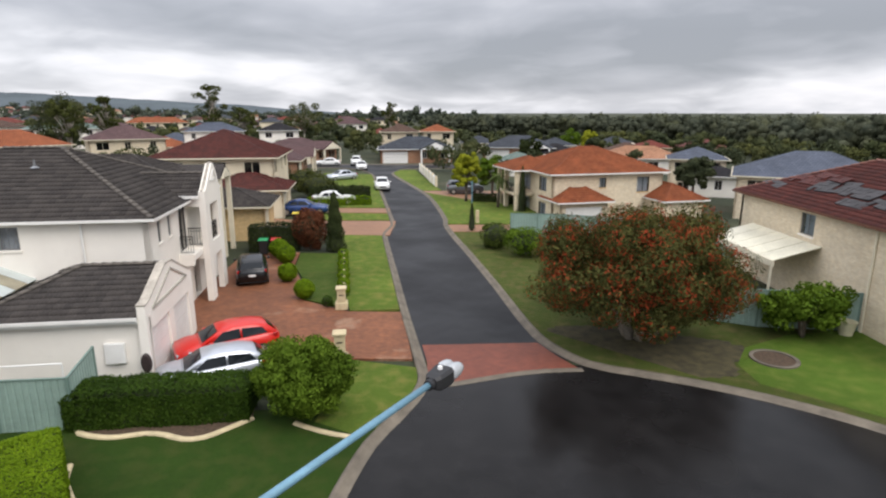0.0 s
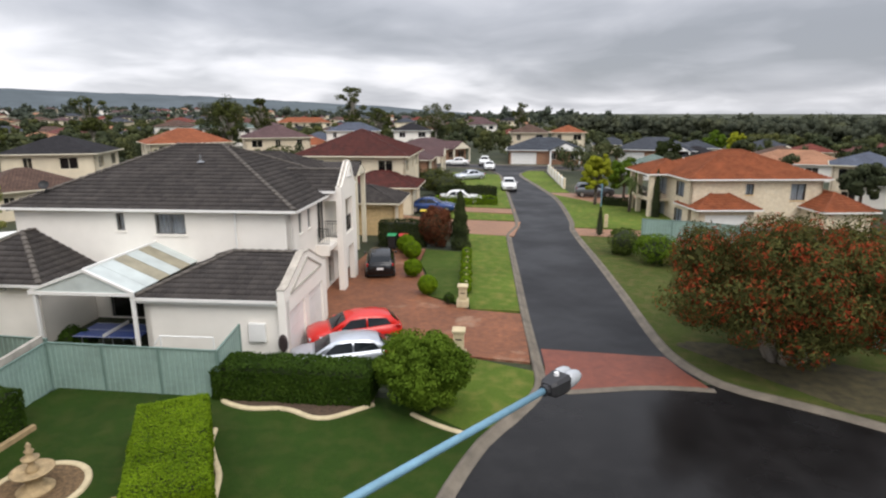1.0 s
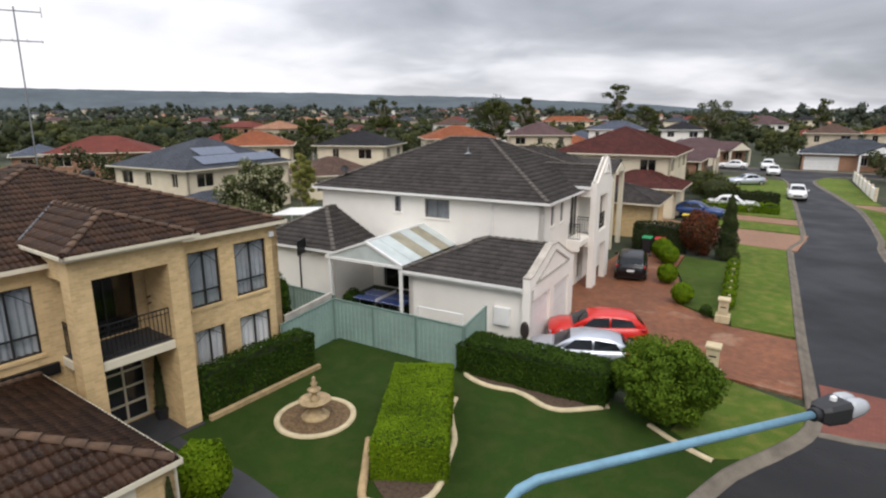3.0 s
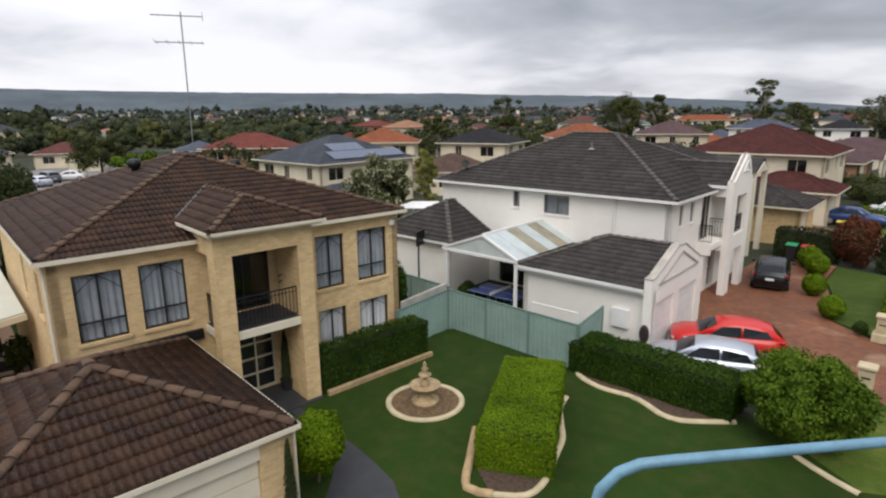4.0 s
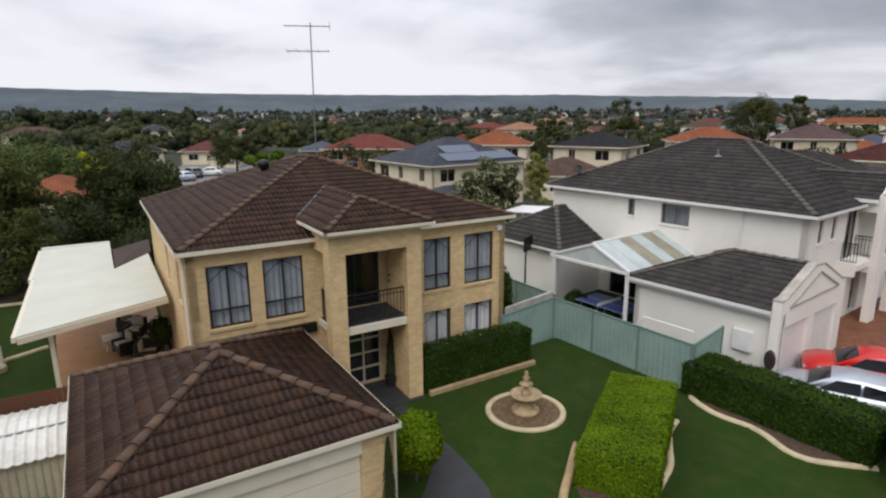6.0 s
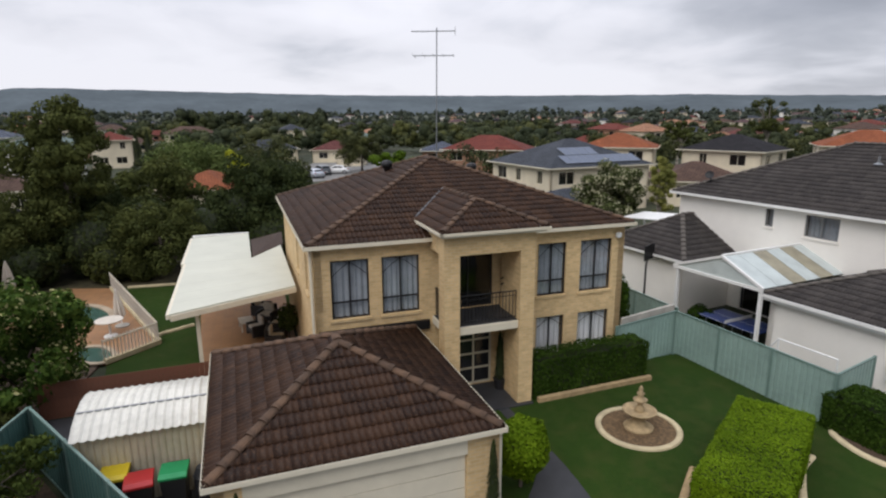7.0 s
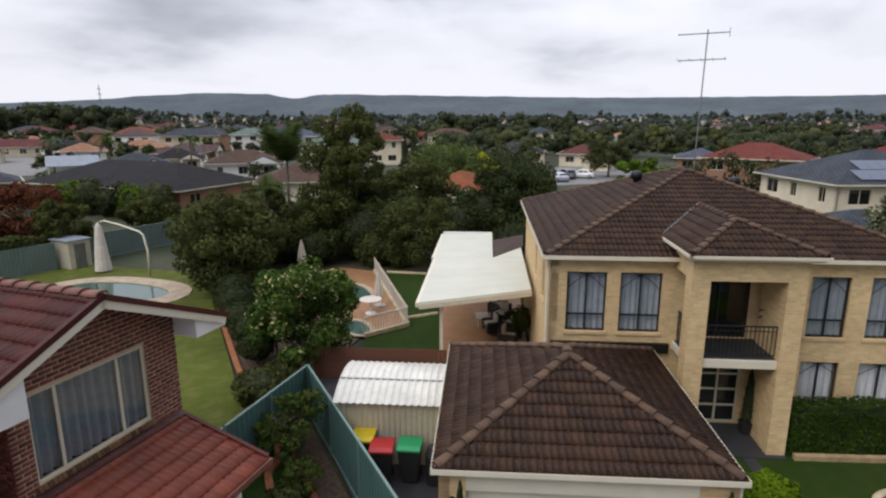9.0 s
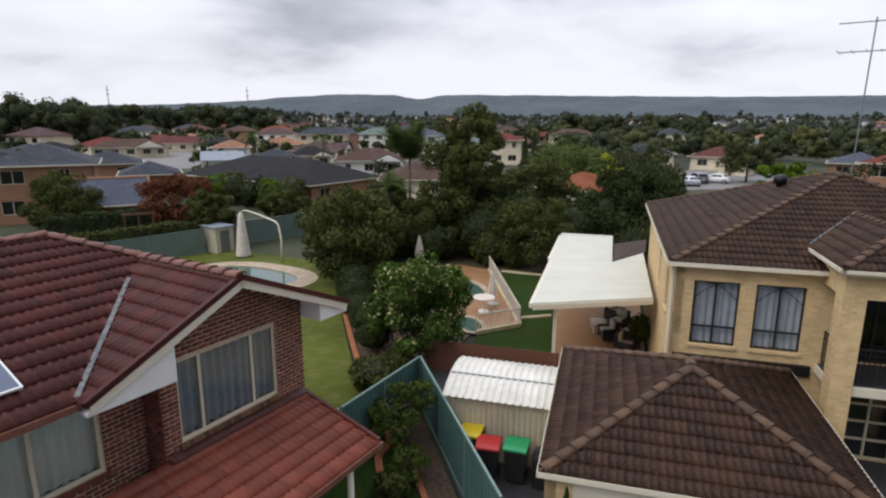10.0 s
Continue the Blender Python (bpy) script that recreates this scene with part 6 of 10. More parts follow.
def red_brick_house():
    H = thing("house", -11.3, -6.1, 0, -13, "two-storey red brick house with terracotta tiles and gable", "house")
    ze, pitch = 5.2, 0.434
    um, zr = 2.93, 5.2 + 2.93 * 0.434
    fy = -0.62
    XR, XL, YB = 0.0, 5.86, -0.25
    mort = MAT["mortar"]
    a, b = (4.36, fy), (0.88, fy)
    hole = (0.33, 2.7, 3.44, 5.06)
    gab = lambda u: min(6.4, zr - 0.1 - abs((4.36 - u) - um) * pitch)
    wl = part("gable_wall", wall_bm(bmesh.new(), a, b, 0, 5.15, 0.22, [hole]), mort, H, "red brick wall")
    gt = bmesh.new()
    extrude_poly(gt, [(4.36, fy, 5.154), (0.88, fy, 5.154), (0.88, fy, gab(3.48)), (um, fy, zr - 0.1), (4.36, fy, gab(0.0))], (0, -0.2, 0))
    part("gable_top", gt, mort, H)
    brick_skin(wl, a, b, 2.6, 6.4, [hole], gab, 300)
    window(H, a, b, hole, WIN_CREAM, bars_v=(0.22, 0.74), fw=0.06, depth=0.05, sill=False, pleat=0.085)
    # sloping sill of bricks on edge
    brick_m = mesh_of("sill_brick", blk(0.0, 0.074, -0.075, 0.045, -0.1, 0.0, bevel=0.004), MAT["sillbrick"])
    fm = frame_m(a, b, 0.0)
    for k in range(int((hole[1] - hole[0] + 0.12) / 0.084)):
        sb = new("sill_brick", brick_m)
        sb.parent, sb.matrix_basis = wl, fm @ pose(hole[0] - 0.06 + 0.084 * k, 0.0, hole[2] - 0.004, -12, 0, 0)
    # recessed wall with its window
    a2, b2 = (9.5, fy - 0.55), (4.36, fy - 0.55)
    h2 = (2.2, 4.35, 3.3, 4.9)
    w2 = part("wall_front", wall_bm(bmesh.new(), a2, b2, 0, 5.08, 0.22, [h2]), mort, H)
    brick_skin(w2, a2, b2, 2.6, 5.0, [h2], None, 120)
    window(H, a2, b2, h2, {**WIN_CREAM, "curtain": MAT["blind"]}, bars_v=(0.5,), fw=0.07, depth=0.04)
    w3 = part("wall_return", wall_bm(bmesh.new(), (4.36, fy - 0.55), (4.36, fy - 0.003), 0, 5.0, 0.22), mort, H)
    brick_skin(w3, (4.372, fy - 0.55), (4.372, fy), 2.6, 5.0, [], None, 60)
    w4 = part("wall_side", wall_bm(bmesh.new(), (0.88, fy - 0.003), (0.88, -8.0), 0, 5.0, 0.22), mort, H)
    brick_skin(w4, (0.88, fy), (0.88, -8.0), 2.4, 5.0, [], None, 0)
    # added near-black floor and partition darken the view through the windows
    part("floor_slab", blk(1.4, 9.4, -7.9, fy - 0.8, 2.6, 2.8), MAT["dark"], H)
    part("room_partition", blk(1.4, 9.4, -3.2, -3.1, 0.02, 4.9), MAT["dark"], H)
    # roofs
    YV, hd = YB - um, 4.15
    A, B = V((hd, YB - hd, ze + hd * pitch)), V((14.8 - hd, YB - hd, ze + hd * pitch))
    nw, sw, se, ne = (V((x, y, ze)) for x, y in ((XR, YB), (XR, YB - 2 * hd), (14.8, YB - 2 * hd), (14.8, YB)))
    apex, foot = V((um, YV, zr)), V((XL, YB, ze))
    north, west = [ne, foot, apex, A, B], [nw, sw, A, apex]
    bm = bmesh.new()
    for f in (north, west, [sw, se, B, A], [se, ne, B]):
        bm.faces.new([bm.verts.new(p - V((0, 0, 0.02))) for p in f])
    main = part("roof", bm, MAT["tilered"], H)
    tiled_face("tile_field", north, main, MAT["tilered"], "low", 120)
    tiled_face("tile_field", [nw, sw, A], main, MAT["tilered"], "low")
    for p, q in ((apex, A), (sw, A), (se, B), (ne, B), (A, B)):
        caps(main, p, q, MAT["capred"])
    part("eave_soffit", blk(XL, 14.7, YB - 1.1, YB - 0.07, ze - 0.13, ze - 0.1), MAT["creamtrim"], H)
    right = [(XR, 0.0, ze), (XR, YB, ze), (um, YV, zr), (um, 0.0, zr)]
    left = [(XL, YB, ze), (XL, 0.0, ze), (um, 0.0, zr), (um, YV, zr)]
    bm = bmesh.new()
    for f in (right, left):
        extrude_poly(bm, [V(p) - V((0, 0, 0.02)) for p in f], (0, 0, -0.05))
    groof = part("gable_roof", bm, MAT["tilered"], H)
    tiled_face("tile_field", right, groof, MAT["tilered"], "low")
    tiled_face("tile_field", left, groof, MAT["tilered"], "low", 60)
    caps(groof, (um, 0.02, zr), (um, YV, zr), MAT["capred"], 0.12)
    # barge boards and boxed eaves
    for s, (p, q) in enumerate((((XR, 0.0, ze), (um, 0.0, zr)), ((um, 0.0, zr), (XL, 0.0, ze)))):
        p, q = V(p), V(q)
        d = (q - p).normalized()
        up = V((0, 1, 0)).cross(d)
        up = up if up.z > 0 else -up
        M = Matrix(((d.x, 0, up.x, p.x), (d.y, 1, up.y, p.y), (d.z, 0, up.z, p.z), (0, 0, 0, 1)))
        L = (q - p).length
        part("barge_board", box(bmesh.new(), 0.0, L, -0.02, 0.03, -0.18, -0.03, M), MAT["creamtrim"], H, "cream painted barge board")
        part("barge_cap", box(bmesh.new(), -0.05, L + 0.02, -0.04, 0.05, -0.035, 0.07, M), MAT["tilered"], H)
        part("soffit", box(bmesh.new(), 0.0, L, -0.64, -0.02, -0.12, -0.10, M), MAT["whitetrim"], H)
    for x0, x1 in ((XR, 0.87), (4.37, XL)):
        zt = lambda x: zr - abs(x - um) * pitch - 0.17
        bx = bmesh.new()
        extrude_poly(bx, [(x0, -0.03, 4.98), (x1, -0.03, 4.98), (x1, -0.03, max(5.0, zt(x1))), (x0, -0.03, max(5.0, zt(x0)))], (0, -0.9, 0))
        part("eave_box", bx, MAT["whitetrim"], H, "white boxed eave")
    bm = bmesh.new()
    box(bm, 5.9, 14.8, YB + 0.01, YB + 0.11, ze - 0.12, ze - 0.01)
    part("gutter", bm, MAT["capred"], H)
    part("fascia", blk(5.9, 14.8, YB - 0.06, YB - 0.003, ze - 0.14, ze - 0.03), MAT["creamtrim"], H)
    # metal valley
    p, q = V((um + 0.05, YV + 0.04, zr - 0.0)), V((XL, YB, ze + 0.02))
    d = (q - p).normalized()
    sd = d.cross(V((0, 0, 1))).normalized()
    up = sd.cross(d)
    M = Matrix(((d.x, sd.x, up.x, p.x), (d.y, sd.y, up.y, p.y), (d.z, sd.z, up.z, p.z), (0, 0, 0, 1)))
    part("valley_flashing", box(bmesh.new(), 0.9, (q - p).length, -0.042, 0.042, 0.045, 0.058, M), MAT["zinc"], H, "grey metal valley flashing")
    # solar panel on the main slope
    for k in range(2):
        u0 = 6.35 + k * 1.72
        P0 = V((u0, YB - 0.45, ze + 0.45 * pitch + 0.1))
        d = V((0, -1, pitch)).normalized()
        M = Matrix(((1, d.x, 0, P0.x), (0, d.y, pitch / 1.09, P0.y), (0, d.z, 1 / 1.09, P0.z), (0, 0, 0, 1)))
        pn = part("solar_panel", box(bmesh.new(), 0, 1.66, 0, 1.0, 0, 0.04, M), MAT["whitetrim"], H, "dark solar panel in a pale frame")
        part("cell_sheet", box(bmesh.new(), 0.035, 1.625, 0.035, 0.965, 0.041, 0.046, M), MAT["solar"], pn)
    # lower roof along the front
    zl, zt2 = 2.58, 3.2
    A, B, C, D = V((9.5, 1.57, zl)), V((0.97, 1.57, zl)), V((0.97, fy + 0.03, zt2)), V((9.5, fy + 0.03, zt2))
    lr = part("lower_roof", extrude_poly(bmesh.new(), [p - V((0, 0, 0.02)) for p in (A, B, C, D)], (0, 0, -0.08)), MAT["tilelow"], H)
    tiled_face("tile_field", [A, B, C, D], lr, MAT["tilelow"], "low", 150)
    part("gutter", blk(0.9, 9.5, 1.57, 1.68, zl - 0.13, zl - 0.01), MAT["capred"], lr)
    part("verge_cap", extrude_poly(bmesh.new(), [(0.9, 1.6, zl - 0.04), (0.9, fy, zt2 - 0.04), (0.9, fy, zt2 + 0.07), (0.9, 1.6, zl + 0.07)], (0.09, 0, 0)), MAT["tilered"], lr)
    part("apron_flashing", extrude_poly(bmesh.new(), [(0.98, fy + 0.02, zt2 + 0.1), (4.35, fy + 0.02, zt2 + 0.1), (4.35, fy + 0.2, zt2 + 0.045), (0.98, fy + 0.2, zt2 + 0.045)], (0, 0, 0.012)), MAT["leadflash"], H, "dull brown metal flashing")
    part("post", bar(bmesh.new(), (1.75, 1.45, 0.0), (1.75, 1.45, zl - 0.1), 0.07, 10), MAT["creamtrim"], H, "cream verandah post", smooth=True)
    part("sensor_lamp", blk(3.05, 3.15, fy + 0.02, fy + 0.14, 5.9, 6.05, bevel=0.02), MAT["creamtrim"], H)


red_brick_house()


# ---------- generic houses ----------
def simple_house(name, w, d, storeys, wallm, roofm, trim, label, seed, rise=None, gable=False, garage=True, tiles=False, blank=()):
    """A house seen from afar: walls with windows in openings, a hipped roof with ridge caps, gutters, garage door."""
    rnd = random.Random(seed)
    H = thing(name, 0, 0, 0, 0, label, "house", "houses of the suburb")
    h = 2.65 if storeys == 1 else 5.3
    rects = {"front": ((0, 0), (w, 0)), "side": ((w, 0), (w, d)), "back": ((w, d), (0, d)), "flank": ((0, d), (0, 0))}
    for nm, (a, b) in rects.items():
        L = w if nm in ("front", "back") else d
        holes = []
        for s in range(0 if nm in blank else storeys):
            z0 = 0.9 + 2.75 * s
            n = max(1, int(L / 3.2))
            for i in range(n):
                c = L * (i + 0.5) / n + rnd.uniform(-0.3, 0.3)
                ww = rnd.choice((0.9, 1.5, 1.8)) / 2
                if nm == "front" and s == 0 and i == 0 and garage:
                    holes.append((0.5, min(5.3, L * 0.55), 0.0, 2.2))
                    continue
                if nm == "front" and s == 0 and garage and c - ww < min(5.5, L * 0.55) + 0.3:
                    continue
                holes.append((c - ww, c + ww, z0, z0 + 1.25))
        wl = part("wall", wall_bm(bmesh.new(), a, b, 0, h - 0.1, 0.2, holes), wallm, H)
        m_ = {"frame": trim, "glass": MAT["glass"], "sill": trim, "curtain": MAT["curtain"]}
        for k, q in enumerate(holes):
            if q[2] == 0.0:
                bm = bmesh.new()
                m = frame_m(a, b, q[0])
                for r in range(4):
                    box(bm, 0.01, q[1] - q[0] - 0.01, 0.08, 0.12, 0.55 * r + 0.006, 0.55 * r + 0.54, m)
                part("garage_door", bm, trim, H)
                continue
            m = frame_m(a, b, q[0])
            W = q[1] - q[0]
            wn = part("window", sash(m, W, q[2], q[3], 0.05, (0.5,)), trim, H)
            pane(m, 0.03, W - 0.03, 0.085, q[2] + 0.03, q[3] - 0.03, MAT["glass"], wn)
    # added near-black box stands for the unlit rooms inside
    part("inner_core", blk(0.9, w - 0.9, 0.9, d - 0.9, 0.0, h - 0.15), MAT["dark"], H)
    rise = rise or min(w, d) / 2 * 0.45
    hip_roof(H, -0.45, w + 0.45, -0.45, d + 0.45, h, rise, {"tile": roofm, "cap": roofm, "gutter": trim}, tiles=tiles, faces="nsew", cap=tiles)
    if gable:
        gx0, gx1 = w * 0.55, w * 0.95
        gm, gz = (gx0 + gx1) / 2, h + (gx1 - gx0) / 2 * 0.5
        bm = bmesh.new()
        extrude_poly(bm, [(gx0 - 0.3, -1.6, h), (gm, -1.6, gz + 0.12), (gx1 + 0.3, -1.6, h), (gm, -1.6, gz)][:3], (0, 4.0, 0))
        part("gable_roof", bm, roofm, H)
        part("gable_infill", extrude_poly(bmesh.new(), [(gx0, -1.62, h - 0.02), (gx1, -1.62, h - 0.02), (gm, -1.62, gz - 0.1)], (0, -0.06, 0)), trim, H)
        for x in (gx0, gx1 - 0.3):
            part("porch_post", blk(x, x + 0.3, -1.6, -1.3, 0, h), trim, H)
    return H


FAR_TILE = {}
for nm, c1, c2 in (("orange", (0.24, 0.075, 0.034), (0.30, 0.10, 0.045)), ("red", (0.155, 0.04, 0.03), (0.19, 0.053, 0.038)), ("brown", (0.09, 0.055, 0.042), (0.13, 0.08, 0.06)),
                   ("grey", (0.05, 0.056, 0.068), (0.07, 0.078, 0.092)), ("black", (0.018, 0.017, 0.019), (0.03, 0.028, 0.031)), ("maroon", (0.125, 0.042, 0.038), (0.16, 0.058, 0.05)), ("purple", (0.10, 0.06, 0.06), (0.13, 0.08, 0.08)), ("peach", (0.34, 0.17, 0.10), (0.39, 0.21, 0.13)), ("green", (0.14, 0.19, 0.17), (0.18, 0.23, 0.2)), ("slate", (0.085, 0.098, 0.13), (0.11, 0.125, 0.16))):
    m, nt, b = base_mat(nm + "_far_tiles")
    uv, wv = nt.nodes.new("ShaderNodeUVMap"), nt.nodes.new("ShaderNodeTexBrick")
    wv.inputs["Color1"].default_value, wv.inputs["Color2"].default_value, wv.inputs["Mortar"].default_value = (*c1, 1), (*c2, 1), (*(q * 0.6 for q in c1), 1)
    wv.inputs["Scale"].default_value, wv.inputs["Brick Width"].default_value, wv.inputs["Row Height"].default_value, wv.inputs["Mortar Size"].default_value = 1.0, 0.3, 0.34, 0.03
    nt.links.new(uv.outputs[0], wv.inputs["Vector"])
    n1 = noise_node(nt, 0.5, 5)
    nt.links.new(mix_col(nt, 1.0, wv.outputs["Color"], ramp_node(nt, n1, [(0.3, (0.72,) * 3), (0.7, (1.05,) * 3)]), "MULTIPLY"), b.inputs["Base Color"])
    b.inputs["Roughness"].default_value = 0.8
    b.inputs["Specular IOR Level"].default_value = 0.12
    bump_to(nt, b, wv.outputs["Fac"], 0.4, 0.02)
    FAR_TILE[nm] = m


def place(proto, x, y, rz, first=[]):
    """Put a copy of a house down; the first use takes the house itself."""
    if proto.name in first:
        return copy_thing(proto, pose(x, y, -0.02, 0, 0, rz))
    first.append(proto.name)
    proto.matrix_basis = pose(x, y, -0.02, 0, 0, rz)
    return proto


# pale brick house by the bowl, with patched roof
def pale_house():
    H = thing("house", 18.35, 35.0, 0, -90, "two-storey pale brick house with patched red tile roof", "house")
    wm = MAT["palebrick"]
    L, D, ZE = 16.5, 9.0, 4.85
    # local x runs towards the viewer along the wall, the house lies to its left
    holes = [(6.0, 7.15, 3.45, 4.55)]
    part("wall_west", wall_bm(bmesh.new(), (0, 0), (L, 0), 0, ZE - 0.1, 0.22, holes), wm, H)
    window(H, (0, 0), (L, 0), holes[0], WIN_WHITE, bars_v=(0.5,))
    part("wall_north", wall_bm(bmesh.new(), (0, D), (0, 0), 0, ZE - 0.1, 0.22), wm, H)
    part("wall_south", wall_bm(bmesh.new(), (L, 0), (L, D), 0, ZE - 0.1, 0.22), wm, H)
    part("wall_east", wall_bm(bmesh.new(), (L, D), (0, D), 0, ZE - 0.1, 0.22), wm, H)
    # floor coloured near-black so the inside looks unlit
    part("floor_slab", blk(0.3, L - 0.3, 0.3, D - 0.3, 2.5, 2.7), MAT["dark"], H)
    roof = hip_roof(H, -0.3, L + 0.3, -0.35, D + 0.35, ZE, 2.15, {**ROOF_RED, "gutter": MAT["brownfence"]}, faces="sw")
    sl = 2.15 / (D / 2 + 0.35)
    d = V((0, 1, sl)).normalized()
    n = V((0, -sl, 1)).normalized()
    rnd = random.Random(5)
    for x0, v0, w, h in ((2.2, 1.9, 3.2, 1.1), (4.6, 1.4, 2.8, 1.3), (6.9, 1.6, 2.4, 0.9), (3.2, 2.8, 3.0, 0.8), (7.8, 0.8, 1.8, 0.7), (0.6, 1.3, 2.0, 0.6), (9.2, 1.3, 1.5, 0.8)):
        o = V((x0, -0.35, ZE)) + d * v0 + n * 0.07
        a = rnd.uniform(-8, 8)
        M = Matrix(((1, d.x, n.x, o.x), (0, d.y, n.y, o.y), (0, d.z, n.z, o.z), (0, 0, 0, 1))) @ pose(0, 0, 0, rnd.uniform(-2, 2), rnd.uniform(-2, 2), a)
        me = mesh_of("loose_slate", blk(0.0, 0.27, 0.0, 0.29, 0.0, 0.035), MAT["slate"] if rnd.random() < 0.75 else MAT["tilered"])
        for i in range(int(w / 0.28)):
            for k in range(int(h / 0.3)):
                if rnd.random() < 0.88:
                    ob = new("loose_slate", me)
                    ob.parent, ob.matrix_basis = roof, M @ pose(i * 0.28, k * 0.3, rnd.uniform(0, 0.015), rnd.uniform(-3, 3), rnd.uniform(-3, 3), rnd.uniform(-2, 2))
    part("downpipe", bar(bmesh.new(), (11.35, -0.06, 0.1), (11.35, -0.06, ZE - 0.1), 0.05, 8), MAT["creamtrim"], H)
    # awning on the north-west corner
    A = thing("awning", 18.35, 35.0, 0, -90, "cream sheet metal lean-to awning with posts", "awning")
    for k in range(5):
        x0 = 1.6 + k * 1.28
        part("roof_sheet", extrude_poly(bmesh.new(), [(x0, -0.02, 3.1), (x0 + 1.22, -0.02, 3.1), (x0 + 1.22, -2.3, 2.45), (x0, -2.3, 2.45)], (0, 0, 0.05)), MAT["creamsheet"], A)
    part("fascia_beam", blk(1.5, 8.1, -2.42, -2.31, 2.2, 2.5), MAT["creamtrim"], A)
    for x in (1.7, 4.6, 7.9):
        part("post", blk(x, x + 0.1, -2.4, -2.32, 0, 2.2), MAT["creamtrim"], A)


pale_house()


def orange_house():
    H = thing("house", 9.9, 51.9, -0.9, 14, "two-storey pale brick house with orange tile hip roof and balcony", "house", "houses of the suburb")
    wm = MAT["palebrick"]
    W, D, ZE = 11.3, 9.5, 4.95
    holes = [(4.7, 5.4, 3.6, 4.5), (8.6, 9.9, 3.1, 4.5), (1.4, 2.4, 0.9, 2.2)]
    part("wall_south", wall_bm(bmesh.new(), (0, 0), (W, 0), 0, ZE - 0.1, 0.22, holes), wm, H)
    for h in holes:
        window(H, (0, 0), (W, 0), h, WIN_DARK, bars_v=(0.5,))
    part("wall_east", wall_bm(bmesh.new(), (W, 0), (W, D), 0, ZE - 0.1, 0.22), wm, H)
    wh = [(2.0, 4.4, 2.9, 4.5), (2.0, 4.4, 0.1, 2.2), (6.5, 8.2, 3.2, 4.5), (6.5, 8.2, 0.6, 2.1)]
    part("wall_west", wall_bm(bmesh.new(), (0, D), (0, 0), 0, ZE - 0.1, 0.22, wh), wm, H)
    for h in wh:
        window(H, (0, D), (0, 0), h, WIN_DARK, bars_v=(0.5,), sill=False)
    part("wall_north", wall_bm(bmesh.new(), (W, D), (0, D), 0, ZE - 0.1, 0.22), wm, H)
    # near-black block added to paint the dark inside of the house
    part("inner_core", blk(1.2, W - 1.2, 1.2, D - 1.2, 0, ZE - 0.2), MAT["dark"], H)
    R = {"tile": MAT["tileorange"], "cap": MAT["tileorange"], "gutter": MAT["whitetrim"]}
    hip_roof(H, -0.4, W + 0.4, -0.4, D + 0.4, ZE, 2.1, R, faces="sw")
    # north-west wing with balcony
    for y0 in (4.2, 7.2, 9.2):
        part("pillar", blk(-1.9, -1.5, y0, y0 + 0.4, 0, ZE - 0.1), wm, H)
    part("balcony_slab", blk(-1.9, -0.003, 4.2, 9.6, 2.45, 2.7), wm, H)
    railing(H, (-1.8, 4.6), (-1.8, 9.2), 2.7, 0.9)
    hip_roof(H, -2.2, 3.0, 4.0, 9.9, ZE - 0.003, 1.1, R, faces="sw", name="wing_roof")
    # garage wing
    part("garage_wall", wall_bm(bmesh.new(), (0.2, -1.5), (4.8, -1.5), 0, 2.5, 0.2, [(0.5, 4.1, 0, 2.1)]), wm, H)
    part("garage_wall", wall_bm(bmesh.new(), (0.2, -0.003), (0.2, -1.5), 0, 2.5, 0.2), wm, H)
    part("garage_wall", wall_bm(bmesh.new(), (4.8, -1.5), (4.8, -0.003), 0, 2.5, 0.2), wm, H)
    part("garage_door", blk(0.72, 4.28, -1.42, -1.38, 0.02, 2.1), MAT["whitetrim"], H)
    hip_roof(H, -0.2, 5.2, -1.9, 2.5, 2.6, 1.25, R, faces="sw", name="garage_roof")
    hip_roof(H, 9.4, 14.0, -3.3, 4.0, 2.6, 1.25, R, faces="sw", name="side_roof")
    part("side_wall", blk(9.7, 13.7, -3.0, 3.7, 0, 2.55), wm, H)


orange_house()

# houses along the street beyond the white one
p = simple_house("house", 7.0, 10.5, 2, MAT["cream"], MAT["tileblack"], MAT["creamtrim"], "two-storey cream house with charcoal roof and front gable", 3, gable=True, garage=False, tiles=True)
place(p, -15.6, 33.6, 98)
p = simple_house("house", 4.8, 6.2, 1, MAT["tanbrick"], MAT["tileblack"], MAT["creamtrim"], "single-storey tan brick garage wing with charcoal roof", 31, tiles=True, blank=("flank",))
place(p, -13.5, 42.8, 98)
p = simple_house("house", 11.0, 11.0, 2, MAT["cream"], MAT["tilered"], MAT["creamtrim"], "two-storey cream rendered house with maroon tile roof", 4, tiles=True, garage=False)
place(p, -16.3, 55.6, 98)
p = simple_house("house", 5.5, 7.0, 1, MAT["cream"], MAT["tilered"], MAT["creamtrim"], "single-storey cream garage wing with maroon roof", 41, tiles=True)
place(p, -14.6, 52.2, 98)
p = simple_house("house", 13.5, 9.5, 1, MAT["orangebrick"], FAR_TILE["purple"], MAT["creamtrim"], "single-storey brick house with purple-brown roof", 5, gable=True)
place(p, -21.0, 84.0, 98)
q = place(p, -27.0, 104.0, 65)
p = simple_house("house", 14.0, 10.0, 1, MAT["orangebrick"], FAR_TILE["grey"], MAT["whitetrim"], "single-storey house with blue-grey roof and white gables", 6, gable=True)
place(p, -12.0, 110.5, 5)
place(p, 8.0, 117.0, -10)


